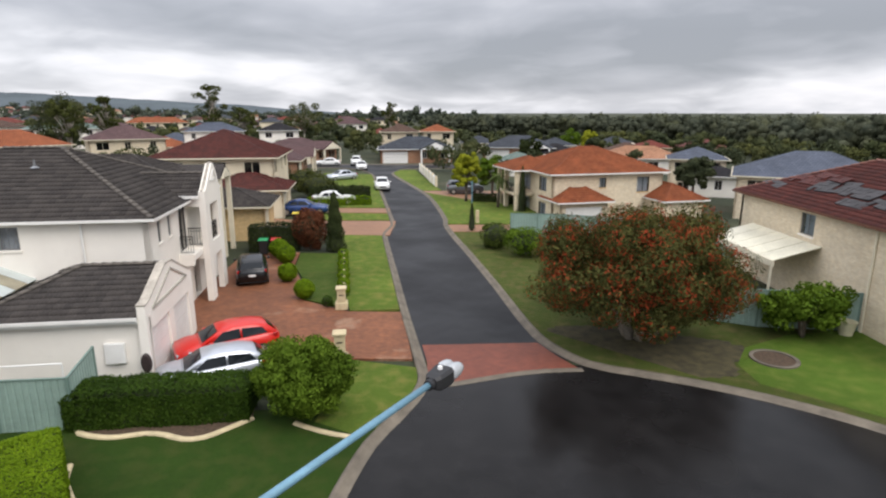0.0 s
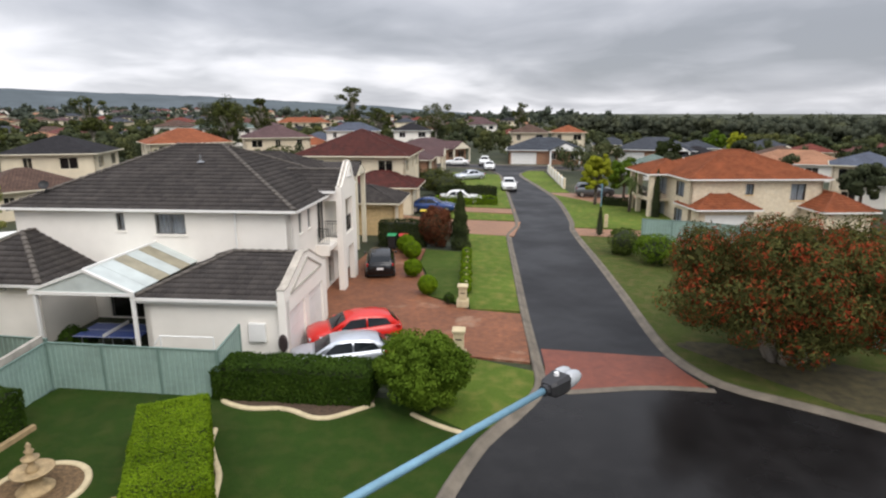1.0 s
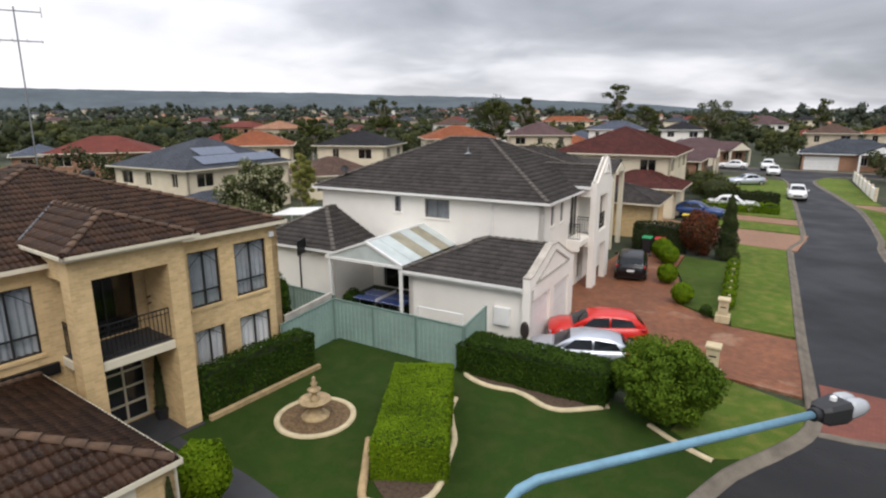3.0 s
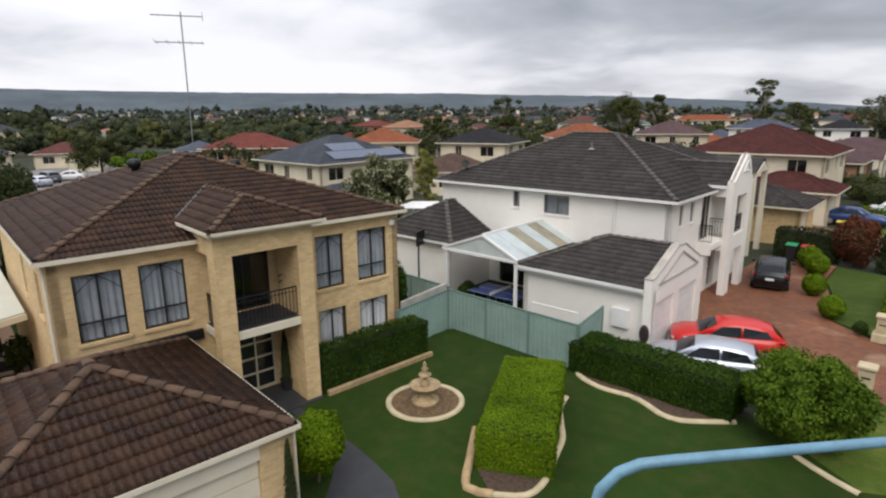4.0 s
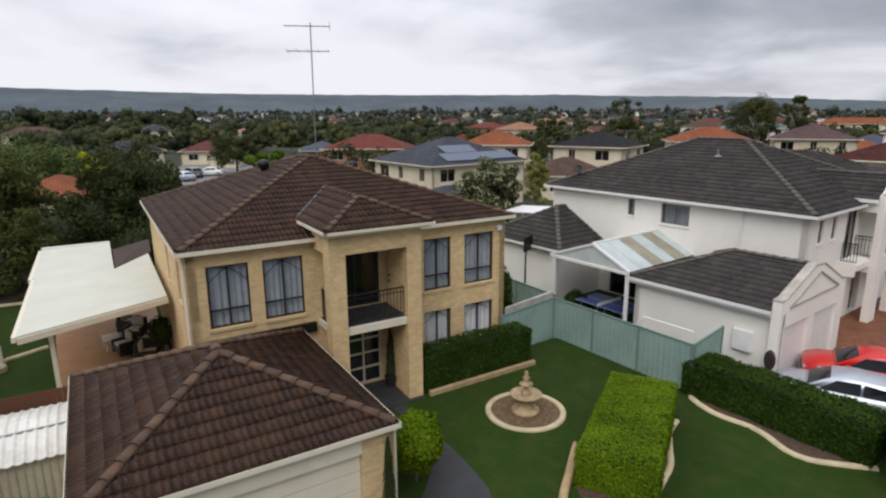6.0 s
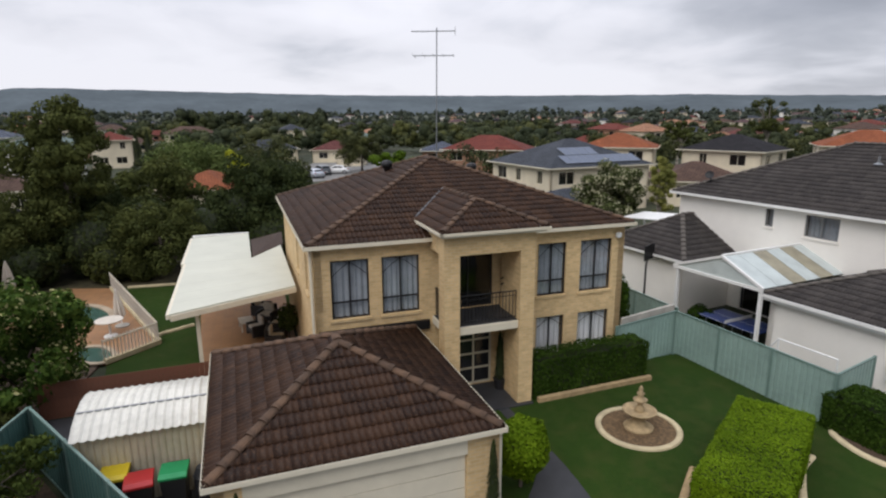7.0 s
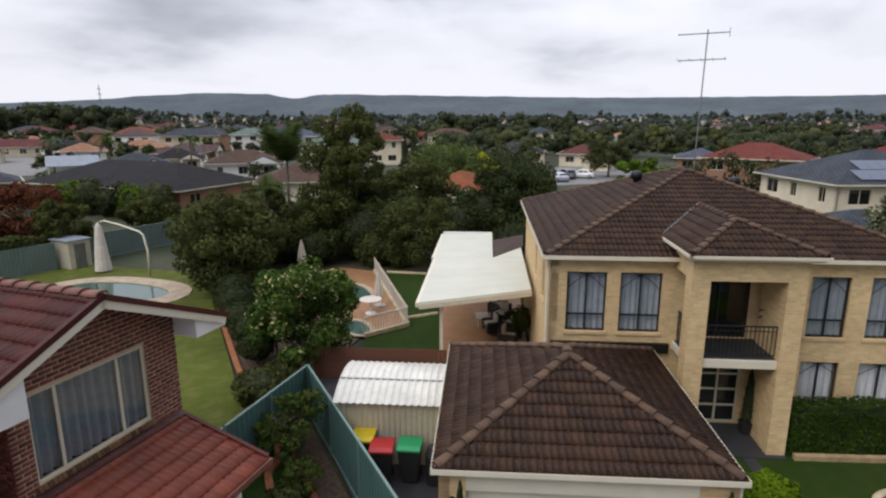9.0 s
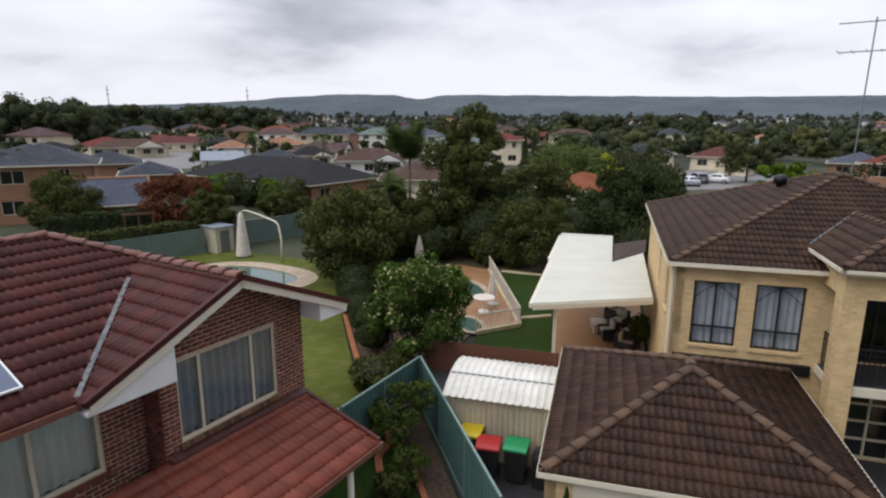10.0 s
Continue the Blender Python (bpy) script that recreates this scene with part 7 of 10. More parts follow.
def solar_array(x, y, z, rz, w, d, ze, rise):
    """Panels on the front slope of a hipped house."""
    half = min(w, d) / 2 + 0.45
    sl = rise / half
    dv = V((0, 1, sl)).normalized()
    nn = V((0, -sl, 1)).normalized()
    for u, v in [(1.9 + 1.02 * i, 0.7) for i in range(9)] + [(2.9 + 1.02 * i, 2.45) for i in range(4)]:
        o = V((u, -0.45, ze)) + dv * v + nn * 0.06
        M = pose(x, y, z, 0, 0, rz) @ Matrix(((1, dv.x, nn.x, o.x), (0, dv.y, nn.y, o.y), (0, dv.z, nn.z, o.z), (0, 0, 0, 1)))
        P = new("solar_panel")
        P.matrix_basis = M
        tagged(P, "blue-grey solar panel on the grey roof", "solar panel", "solar panels on the roof")
        part("panel_frame", blk(0, 1.0, 0, 1.65, 0, 0.04), MAT["steel"], P)
        part("cell_sheet", blk(0.02, 0.98, 0.02, 1.63, 0.041, 0.046), MAT["solar"], P)


WALL_WORD = {"cream": "cream rendered", "orangebrick": "orange brick", "palebrick": "pale brick", "render": "white rendered"}
ROOF_WORD = {"slate": "slate-blue", "peach": "peach tile", "green": "grey-green"}


def suburb_house(x, y, rz, w, d, storeys, roof, wall, z=0.0, gable=False, rise=None):
    """A house of the suburb; (x, y) is the corner at the seen end of its front, rz the way the front runs."""
    label = f"{'two' if storeys == 2 else 'single'}-storey {WALL_WORD[wall]} house with {ROOF_WORD.get(roof, roof)} roof" + (" and gable" if gable else "")
    H = simple_house("house", w, d, storeys, MAT[wall], FAR_TILE[roof], MAT["creamtrim" if wall != "render" else "whitetrim"], label, int(x * 7 + y * 3) % 997, rise=rise, gable=gable, garage=False)
    H.matrix_basis = pose(x, y, z - 0.02, 0, 0, rz)
    return H


# over the white house, to the west and north-west
suburb_house(-108, 150, 22, 17, 9, 2, "green", "render")
suburb_house(-57.7, 70.5, 47, 11, 9, 2, "orange", "cream")
suburb_house(-55.0, 90.5, 35, 11, 9, 2, "purple", "palebrick")
suburb_house(-128, 236, 27, 24, 10, 2, "orange", "cream")
suburb_house(-64, 113, 27, 14, 9, 1, "orange", "cream")
suburb_house(-68, 137, 25, 10, 9, 1, "slate", "render")
suburb_house(-58, 131, 15, 12.4, 9, 2, "slate", "render")
suburb_house(-43, 137, 16, 9, 8, 2, "black", "render")
suburb_house(-13.5, 128, 4, 8, 8, 2, "brown", "palebrick")
suburb_house(-4.6, 131, 4, 7, 8, 2, "orange", "cream")
# to the north-east, on lower ground
suburb_house(31.2, 79.5, -20, 7, 7, 2, "slate", "palebrick", -2.0)
suburb_house(28.6, 56, -27, 13, 10, 2, "slate", "palebrick", -1.75)
suburb_house(31.8, 73.5, -20, 6, 5, 1, "black", "render", -1.0)
suburb_house(27.8, 102, -10, 14, 9, 1, "peach", "render", -1.0)
suburb_house(45, 132, 0, 7, 8, 1, "red", "cream", -1.0)
suburb_house(37.7, 141, 0, 10, 9, 1, "grey", "palebrick", -1.0, True)
suburb_house(14.8, 132, 0, 8, 8, 1, "grey", "render", -1.0)
suburb_house(19.4, 112, 18, 9, 8, 1, "black", "render", -1.0)
suburb_house(8.5, 97, -20, 6, 7, 1, "green", "render", -1.0)
suburb_house(24, 142, 0, 8, 8, 1, "grey", "render", -1.0)
suburb_house(33, 118, -10, 9, 8, 1, "brown", "cream", -1.0)
suburb_house(52, 128, -12, 11, 9, 1, "maroon", "palebrick", -1.0)
suburb_house(5, 152, 0, 9, 8, 1, "grey", "palebrick", -1.0)
# behind the tan house
suburb_house(-83.4, 26.5, 56, 12, 9, 2, "red", "orangebrick", -0.8)
H = suburb_house(-48.3, 25.9, 97, 12, 11, 2, "grey", "cream", -0.8)
solar_array(-48.3, 25.9, -0.82, 97, 12.0, 11.0, 5.3, 5.5 * 0.45)
suburb_house(-42.9, 23.5, 97, 6, 4.9, 1, "grey", "cream", -0.8)
suburb_house(-58.4, 48.9, 25, 9, 8, 2, "black", "cream")
suburb_house(-67.6, 40.5, 50, 9, 8, 2, "orange", "cream")
suburb_house(-50, 39.5, 64, 9, 8, 1, "brown", "cream")
suburb_house(-112, 31, 73, 8, 8, 1, "slate", "orangebrick")
suburb_house(-130, -4, 92, 12, 9, 1, "grey", "cream")
suburb_house(-124, 10.5, 78, 9, 8, 1, "maroon", "cream")
suburb_house(-113.5, 14.2, 70, 5, 6, 1, "brown", "cream", 0.0)
suburb_house(-192, 21, 80, 16, 9, 1, "green", "render")
suburb_house(-139, 58, 65, 9, 8, 1, "brown", "cream", 0.0, True)
suburb_house(-132, 75, 60, 9, 8, 1, "red", "cream")
# beyond the pool gardens to the south-west
p = simple_house("house", 22.5, 11.4, 1, MAT["orangebrick"], FAR_TILE["black"], MAT["creamtrim"], "single-storey brick house with wide black roof", 12, rise=2.35, garage=False)
place(p, -64.4, -29.5, 255)
p = simple_house("house", 8.6, 9.0, 2, MAT["orangebrick"], FAR_TILE["grey"], MAT["creamtrim"], "two-storey orange brick house with blue-grey roof", 13, garage=False)
place(p, -35.2, -54.4, 137)
p = simple_house("house", 6.5, 8.0, 1, MAT["orangebrick"], FAR_TILE["grey"], MAT["creamtrim"], "single-storey house with blue-grey roof and orange ridges", 14, garage=False)
place(p, -55.0, -60.0, 135)
suburb_house(-65.9, -81, 135, 9, 9, 1, "grey", "orangebrick")
suburb_house(-108, -126, 137, 17, 9, 1, "brown", "cream", 0.0, True)
suburb_house(-135, -134, 133, 16, 9, 1, "maroon", "cream")
suburb_house(-82.5, -61.7, 125, 9, 8, 1, "grey", "cream", 0.0, True)
suburb_house(-87.5, -48.2, 114, 12, 9, 1, "brown", "render", 0.0, True)
suburb_house(-97.5, -64, 120, 9, 8, 1, "black", "cream", 0.0, True)
suburb_house(-150, -95, 120, 15, 9, 2, "grey", "cream")
suburb_house(-165, -82, 115, 12, 9, 2, "green", "render")
suburb_house(-119, -99.4, 129, 9, 8, 1, "peach", "render")
suburb_house(-138, -99, 124, 12, 9, 1, "peach", "cream")
suburb_house(-185, -133, 124, 14, 9, 2, "orange", "cream")
suburb_house(-61.2, -27.7, 111, 8.5, 8, 1, "brown", "cream")
suburb_house(-123, -30, 102, 7, 8, 2, "red", "cream")
suburb_house(-57.4, -9.0, 70, 6.5, 7, 1, "orange", "cream", 0.3)

def gable_house():
    """A low house whose slate-blue roof has terracotta ridge and verges."""
    H = thing("house", -38.2, -39.2, 0, -45, "low brick house with slate-blue roof and orange verges", "house", "houses of the suburb")
    L, D, h, rise = 6.0, 6.6, 2.4, 1.95
    holes = [(0.8, 2.4, 0.9, 2.0), (3.4, 5.2, 0.9, 2.0)]
    a, b = (L, -0.3), (0, -0.3)
    part("wall", wall_bm(bmesh.new(), a, b, 0, h - 0.06, 0.2, holes), MAT["orangebrick"], H)
    for q in holes:
        window(H, a, b, q, WIN_CREAM, bars_v=(0.5,))
    for x in (0.0, L - 0.2):
        part("end_wall", extrude_poly(bmesh.new(), [(x, -0.52, 0), (x, -D, 0), (x, -D, h - 0.1), (x, -D / 2, h + rise - 0.2), (x, -0.52, h - 0.1)], (0.2, 0, 0)), MAT["orangebrick"], H)
    part("back_wall", blk(0.22, L - 0.22, -D, -D + 0.2, 0, h - 0.1), MAT["orangebrick"], H)
    m = -D / 2
    for y0, nm in ((0.15, "roof"), (-D - 0.15, "roof")):
        rf = part(nm, extrude_poly(bmesh.new(), [(-0.3, y0, h), (L + 0.3, y0, h), (L + 0.3, m, h + rise), (-0.3, m, h + rise)], (0, 0, -0.08)), FAR_TILE["slate"], H)
        for x in (-0.36, L + 0.2):
            part("verge", extrude_poly(bmesh.new(), [(x, y0, h - 0.09), (x, m, h + rise - 0.09), (x, m, h + rise + 0.08), (x, y0, h + 0.08)], (0.16, 0, 0)), FAR_TILE["peach"], rf)
    part("ridge", bar(bmesh.new(), (-0.36, m, h + rise), (L + 0.36, m, h + rise), 0.13, 8), FAR_TILE["peach"], H)
    part("gutter", blk(-0.3, L + 0.3, 0.15, 0.27, h - 0.14, h - 0.03), MAT["creamtrim"], H)


gable_house()
C = thing("carport", -66.9, -54.3, 0, 129, "pale metal carport beside a black roof", "carport")
part("roof", extrude_poly(bmesh.new(), [(-2.9, 1.5, 5.1), (2.9, 1.5, 5.1), (2.9, -1.8, 4.0), (-2.9, -1.8, 4.0)], (0, 0, -0.06)), MAT["palesheet"], C, "pale blue-grey roof sheet")
for x in (-2.7, 2.6):
    part("post", blk(x, x + 0.12, 1.2, 1.32, 0, 4.93), MAT["creamtrim"], C)
    part("post", blk(x, x + 0.12, -1.6, -1.48, 0, 4.0), MAT["creamtrim"], C)
SUBURB = [ob for ob in scene.objects if ob.parent is None and ob.get("group") == "houses of the suburb"]


# ---------- fences ----------
def rib_panel(L, h, pitch=0.2, depth=0.022):
    """A folded sheet panel: broad flats with narrow ribs, a little thick."""
    bm = bmesh.new()
    xs = [(0.0, 0.0)]
    n = max(1, int(L / pitch))
    st = L / n
    for i in range(n):
        b = i * st
        xs += [(b + st * 0.55, 0.0), (b + st * 0.65, depth), (b + st * 0.85, depth), (b + st * 0.95, 0.0)]
    xs.append((L, 0.0))
    rows = [[bm.verts.new((x, y + o, z)) for o in (0.0, 0.006) for z in (0.0, h)] for x, y in xs]
    for p, q in zip(rows, rows[1:]):
        bm.faces.new((p[0], q[0], q[1], p[1]))
        bm.faces.new((p[3], q[3], q[2], p[2]))
        bm.faces.new((p[1], q[1], q[3], p[3]))
    return bm


def sheet_fence(pts, h, mat, post, label, z=0.0, bay=2.35):
    x0, y0 = pts[0]
    F = thing("fence", x0, y0, z, 0, label, "fence", "sheet metal fences")
    for (ax, ay), (bx, by) in zip(pts, pts[1:]):
        a, b = V((ax - x0, ay - y0, 0)), V((bx - x0, by - y0, 0))
        L = (b - a).length
        n = max(1, round(L / bay))
        ang = math.degrees(math.atan2(b.y - a.y, b.x - a.x))
        for i in range(n):
            o = a.lerp(b, i / n)
            M = pose(o.x, o.y, 0.0, 0, 0, ang)
            ob = part("panel", rib_panel(L / n - 0.03, h - 0.06), mat, F)
            ob.matrix_basis = M @ Matrix.Translation((0.015, -0.012, 0.03))
            for zz in (0.02, h - 0.05):
                rl = part("rail", blk(0.02, L / n - 0.02, -0.03, 0.03, zz, zz + 0.05), post, F)
                rl.matrix_basis = M
        for i in range(n + 1):
            o = a.lerp(b, i / n)
            pt = part("post", blk(-0.035, 0.035, -0.04, 0.04, -0.05, h + 0.01), post, F)
            pt.matrix_basis = pose(o.x, o.y, 0, 0, 0, ang)
    return F


sheet_fence([(-16.65, 11.95), (-17.45, 15.15), (-11.25, 15.78)], 1.8, MAT["teal"], MAT["tealpost"], "pale teal sheet metal fence round the garden")
sheet_fence([(-11.25, 15.82), (-11.85, 18.1)], 1.8, MAT["teal"], MAT["tealpost"], "pale teal sheet metal fence stub by the garage")
solid("retaining_wall", prism(bmesh.new(), [(-16.95, 12.3), (-16.85, 12.3), (-17.6, 15.2), (-17.75, 15.2)], 0, 1.98), MAT["concrete"], "pale concrete wall behind the fence", "wall", "", "structure")
sheet_fence([(-7.2, -0.6), (-10.05, -2.05), (-16.3, -6.15)], 1.8, MAT["greenfence"], MAT["tealpost"], "blue-green sheet metal boundary fence")
sheet_fence([(-16.3, -6.2), (-12.4, -7.0), (-10.6, -7.35)], 1.8, MAT["greenfence"], MAT["tealpost"], "blue-green sheet metal fence to the brick house")
sheet_fence([(12.4, 25.3), (14.1, 24.4), (18.25, 23.85)], 1.85, MAT["teal"], MAT["tealpost"], "pale teal sheet metal fence by the brick house")
sheet_fence([(5.3, 44.3), (9.4, 43.7), (16.0, 41.0), (18.0, 35.4)], 1.85, MAT["teal"], MAT["tealpost"], "pale teal sheet metal fence behind the trees")
sheet_fence([(-24.6, -32.2), (-27.3, -31.06), (-32.75, -28.8)], 1.8, MAT["greyfence"], MAT["tealpost"], "weathered grey-green sheet metal fence under a hedge")
sheet_fence([(-34.8, -29.2), (-36.7, -27.9), (-41.9, -25.6), (-41.0, -16.0), (-42.5, 2.0), (-43.0, 8.0)], 1.8, MAT["greyfence"], MAT["tealpost"], "weathered grey-green sheet metal back fence")
sheet_fence([(-17.7, 15.4), (-30.0, 14.6), (-40.0, 14.0)], 1.8, MAT["teal"], MAT["tealpost"], "pale teal sheet metal fence between back yards")


def picket(pts, h, name, label, mat, step=0.12, z=0.06, w=0.05, category="fence"):
    x0, y0 = pts[0]
    F = thing(name, x0, y0, z, 0, label, category)
    for (ax, ay), (bx, by) in zip(pts, pts[1:]):
        a, b = V((ax - x0, ay - y0, 0)), V((bx - x0, by - y0, 0))
        n = max(2, int((b - a).length / step))
        ang = math.degrees(math.atan2(b.y - a.y, b.x - a.x))
        L = (b - a).length
        for zz in (0.12, h - 0.12):
            r = part("rail", blk(0, L, -0.02, 0.02, zz, zz + 0.05), mat, F)
            r.matrix_basis = pose(a.x, a.y, 0, 0, 0, ang)
        me = None
        for i in range(n + 1):
            o = a.lerp(b, i / n)
            if me is None:
                sl = part("slat", blk(-w / 2, w / 2, -0.035, -0.022, 0.0, h), mat, F)
                me = sl.data
            else:
                sl = new("slat", me)
                sl.parent = F
            sl.matrix_basis = pose(o.x, o.y, 0, 0, 0, ang)
    return F


picket([(-19.1, -6.9), (-19.35, -2.1)], 1.2, "timber_fence", "brown paling fence behind the shed", MAT["brownfence"], 0.155, 0.05, 0.15)

# ---------- side yard ----------


def garden_shed():
    S = thing("garden_shed", -13.85, -4.5, 0.06, 92, "cream corrugated garden shed with white curved roof", "shed")
    L, D, h = 2.9, 2.45, 1.85
    for a, b in (((0, 0), (L, 0)), ((L, 0), (L, D)), ((L, D), (0, D)), ((0, D), (0, 0))):
        d = V((b[0] - a[0], b[1] - a[1], 0))
        w = part("wall", rib_panel(d.length, h, 0.15, 0.02), MAT["shedwall"], S)
        w.matrix_basis = pose(a[0], a[1], 0, 0, 0, math.degrees(math.atan2(d.y, d.x)))
    prof = [(-0.12, 1.86), (0.25, 2.03), (0.75, 2.17), (1.25, 2.22), (1.75, 2.17), (2.25, 2.03), (2.58, 1.86)]
    bm = bmesh.new()
    n = 46
    rows = []
    for i in range(n + 1):
        x = -0.06 + (L + 0.12) * i / n
        r = 0.034 if i % 3 == 0 else 0.0
        rows.append([bm.verts.new((x, y, z + r)) for y, z in prof] + [bm.verts.new((x, y, z + r - 0.02)) for y, z in prof[::-1]])
    k = len(rows[0])
    for p, q in zip(rows, rows[1:]):
        for i in range(k):
            bm.faces.new((p[i], q[i], q[(i + 1) % k], p[(i + 1) % k]))
    part("roof", bm, MAT["shedroof"], S)
    part("roof_seam", blk(-0.07, L + 0.07, 0.72, 0.78, 2.17, 2.2), MAT["steel"], S)
    part("inner_core", blk(0.1, L - 0.1, 0.1, D - 0.1, 0.0, 1.7), MAT["dark"], S)


garden_shed()


def wheelie_bin(x, y, lid, label, rz):
    B = thing("wheelie_bin", x, y, 0.06, rz, label, "bin", "bins in the side yard")
    bm = bmesh.new()
    lo = [(-0.22, -0.26), (0.22, -0.26), (0.22, 0.26), (-0.22, 0.26)]
    hi = [(-0.29, -0.34), (0.29, -0.34), (0.29, 0.34), (-0.29, 0.34)]
    a = [bm.verts.new((p, q, 0.05)) for p, q in lo]
    b = [bm.verts.new((p, q, 0.98)) for p, q in hi]
    for i in range(4):
        bm.faces.new((a[i], a[(i + 1) % 4], b[(i + 1) % 4], b[i]))
    bm.faces.new(a[::-1])
    bm.faces.new(b)
    bmesh.ops.bevel(bm, geom=bm.edges[:], offset=0.02, segments=1, affect="EDGES")
    part("bin_body", bm, MAT["plastic"], B)
    bm = bmesh.new()
    pr = [(-0.37, 0.985), (0.36, 0.985), (0.38, 1.02), (0.3, 1.07), (-0.25, 1.10), (-0.37, 1.05)]
    extrude_poly(bm, [(-0.31, y_, z_) for y_, z_ in pr], (0.62, 0, 0))
    bmesh.ops.bevel(bm, geom=bm.edges[:], offset=0.012, segments=1, affect="EDGES")
    part("lid", bm, lid, B)
    for sx in (-0.24, 0.24):
        part("wheel", lathe(bmesh.new(), [(0.1, -0.03), (0.12, -0.02), (0.12, 0.02), (0.1, 0.03)], 14, Matrix.Translation((sx, 0.27, 0.12)) @ pose(0, 0, 0, 0, 90, 0)), MAT["rubber"], B)
    part("handle", bar(bmesh.new(), (-0.24, 0.4, 1.0), (0.24, 0.4, 1.0), 0.018, 6), MAT["plastic"], B)


LIDS = {c: plain(c + "_lid", v, 0.45, var=0.1, bump=0) for c, v in (("yellow", (0.62, 0.46, 0.015)), ("red", (0.42, 0.02, 0.02)), ("green", (0.01, 0.27, 0.09)))}
wheelie_bin(-13.6, -3.68, LIDS["yellow"], "black wheelie bin with a yellow lid", 92)
wheelie_bin(-13.15, -3.08, LIDS["red"], "black wheelie bin with a red lid", 96)
wheelie_bin(-13.3, -2.35, LIDS["green"], "black wheelie bin with a green lid", 90)
bm = tube(bmesh.new(), [(-13.2, -1.72, 0.06), (-13.2, -1.72, 0.9)], [0.2, 0.22], 14)
tube(bm, [(-13.2, -1.72, 0.9), (-13.2, -1.72, 1.12)], [0.23, 0.14], 14)
solid("water_drum", bm, MAT["plastic"], "dark plastic drum beside the garage wall", "drum")


# ---------- patio and pool garden ----------
slab("artificial_lawn", [(-19.4, -2.3), (-19.2, -5.4), (-23.0, -6.0), (-24.6, -4.5), (-26.5, -3.1), (-31.5, -4.6), (-32.2, -2.4), (-31.5, 0.6), (-23.3, -2.3)][::-1], -0.04, 0.07, MAT["lawn"], "smooth deep green lawn", "lawn")
slab("patio_floor", [(-17.0, -2.6), (-16.4, 1.2), (-31.0, 0.8), (-31.0, -3.3), (-27.5, -3.08), (-23.2, -2.66)], -0.04, 0.09, MAT["patiotile"], "tan tiled patio floor", "pavement")
slab("lawn", [(-24.0, -9.0), (-26.0, -14.2), (-29.0, -17.0), (-36.0, -19.5), (-41.5, -16.0), (-42.5, 3.5), (-32.0, 3.5), (-26.0, 1.5)][::-1], -0.05, 0.03, MAT["lawn"], "dark green lawn of the pool garden", "lawn")
slab("garden_bed", [(-35.0, -18.5), (-34.2, -12.0), (-34.6, -4.0), (-34.0, 3.2), (-42.3, 3.2), (-41.3, -15.8)], -0.05, 0.045, MAT["litter"], "shaded mulch under the trees along the fence", "garden bed")
slab("pool_deck", [(-23.2, -6.1), (-24.8, -4.45), (-34.3, -8.25), (-35.0, -10.5), (-33.0, -13.0), (-28.0, -11.0)], -0.04, 0.10, MAT["patiotile"], "orange paved pool deck", "pavement")


def pool(cx, cy, rx, ry, rz, label, z=0.1, rim=0.32):
    pts = []
    for k in range(28):
        a = 2 * math.pi * k / 28
        r = 1 + 0.16 * math.cos(2 * a + 0.5)
        x, y = rx * r * math.cos(a), ry * r * math.sin(a)
        c, s = math.cos(radians(rz)), math.sin(radians(rz))
        pts.append((cx + x * c - y * s, cy + x * s + y * c))
    P = thing("swimming_pool", 0, 0, 0, 0, label, "pool")
    bm = ribbon(pts, [(-rim, z), (-rim, z + 0.05), (0.0, z + 0.05), (0.0, z - 0.2)], True)
    part("coping", bm, MAT["poolcoping"], P)
    part("water_surface", prism(bmesh.new(), pts, z - 0.1, z + 0.006), MAT["water"], P)


pool(-29.75, -8.4, 1.45, 0.95, 40, "small kidney-shaped pool in orange paving")
pool(-24.2, -6.7, 0.9, 0.6, 40, "small spa pool beside the deck fence", 0.1, 0.2)


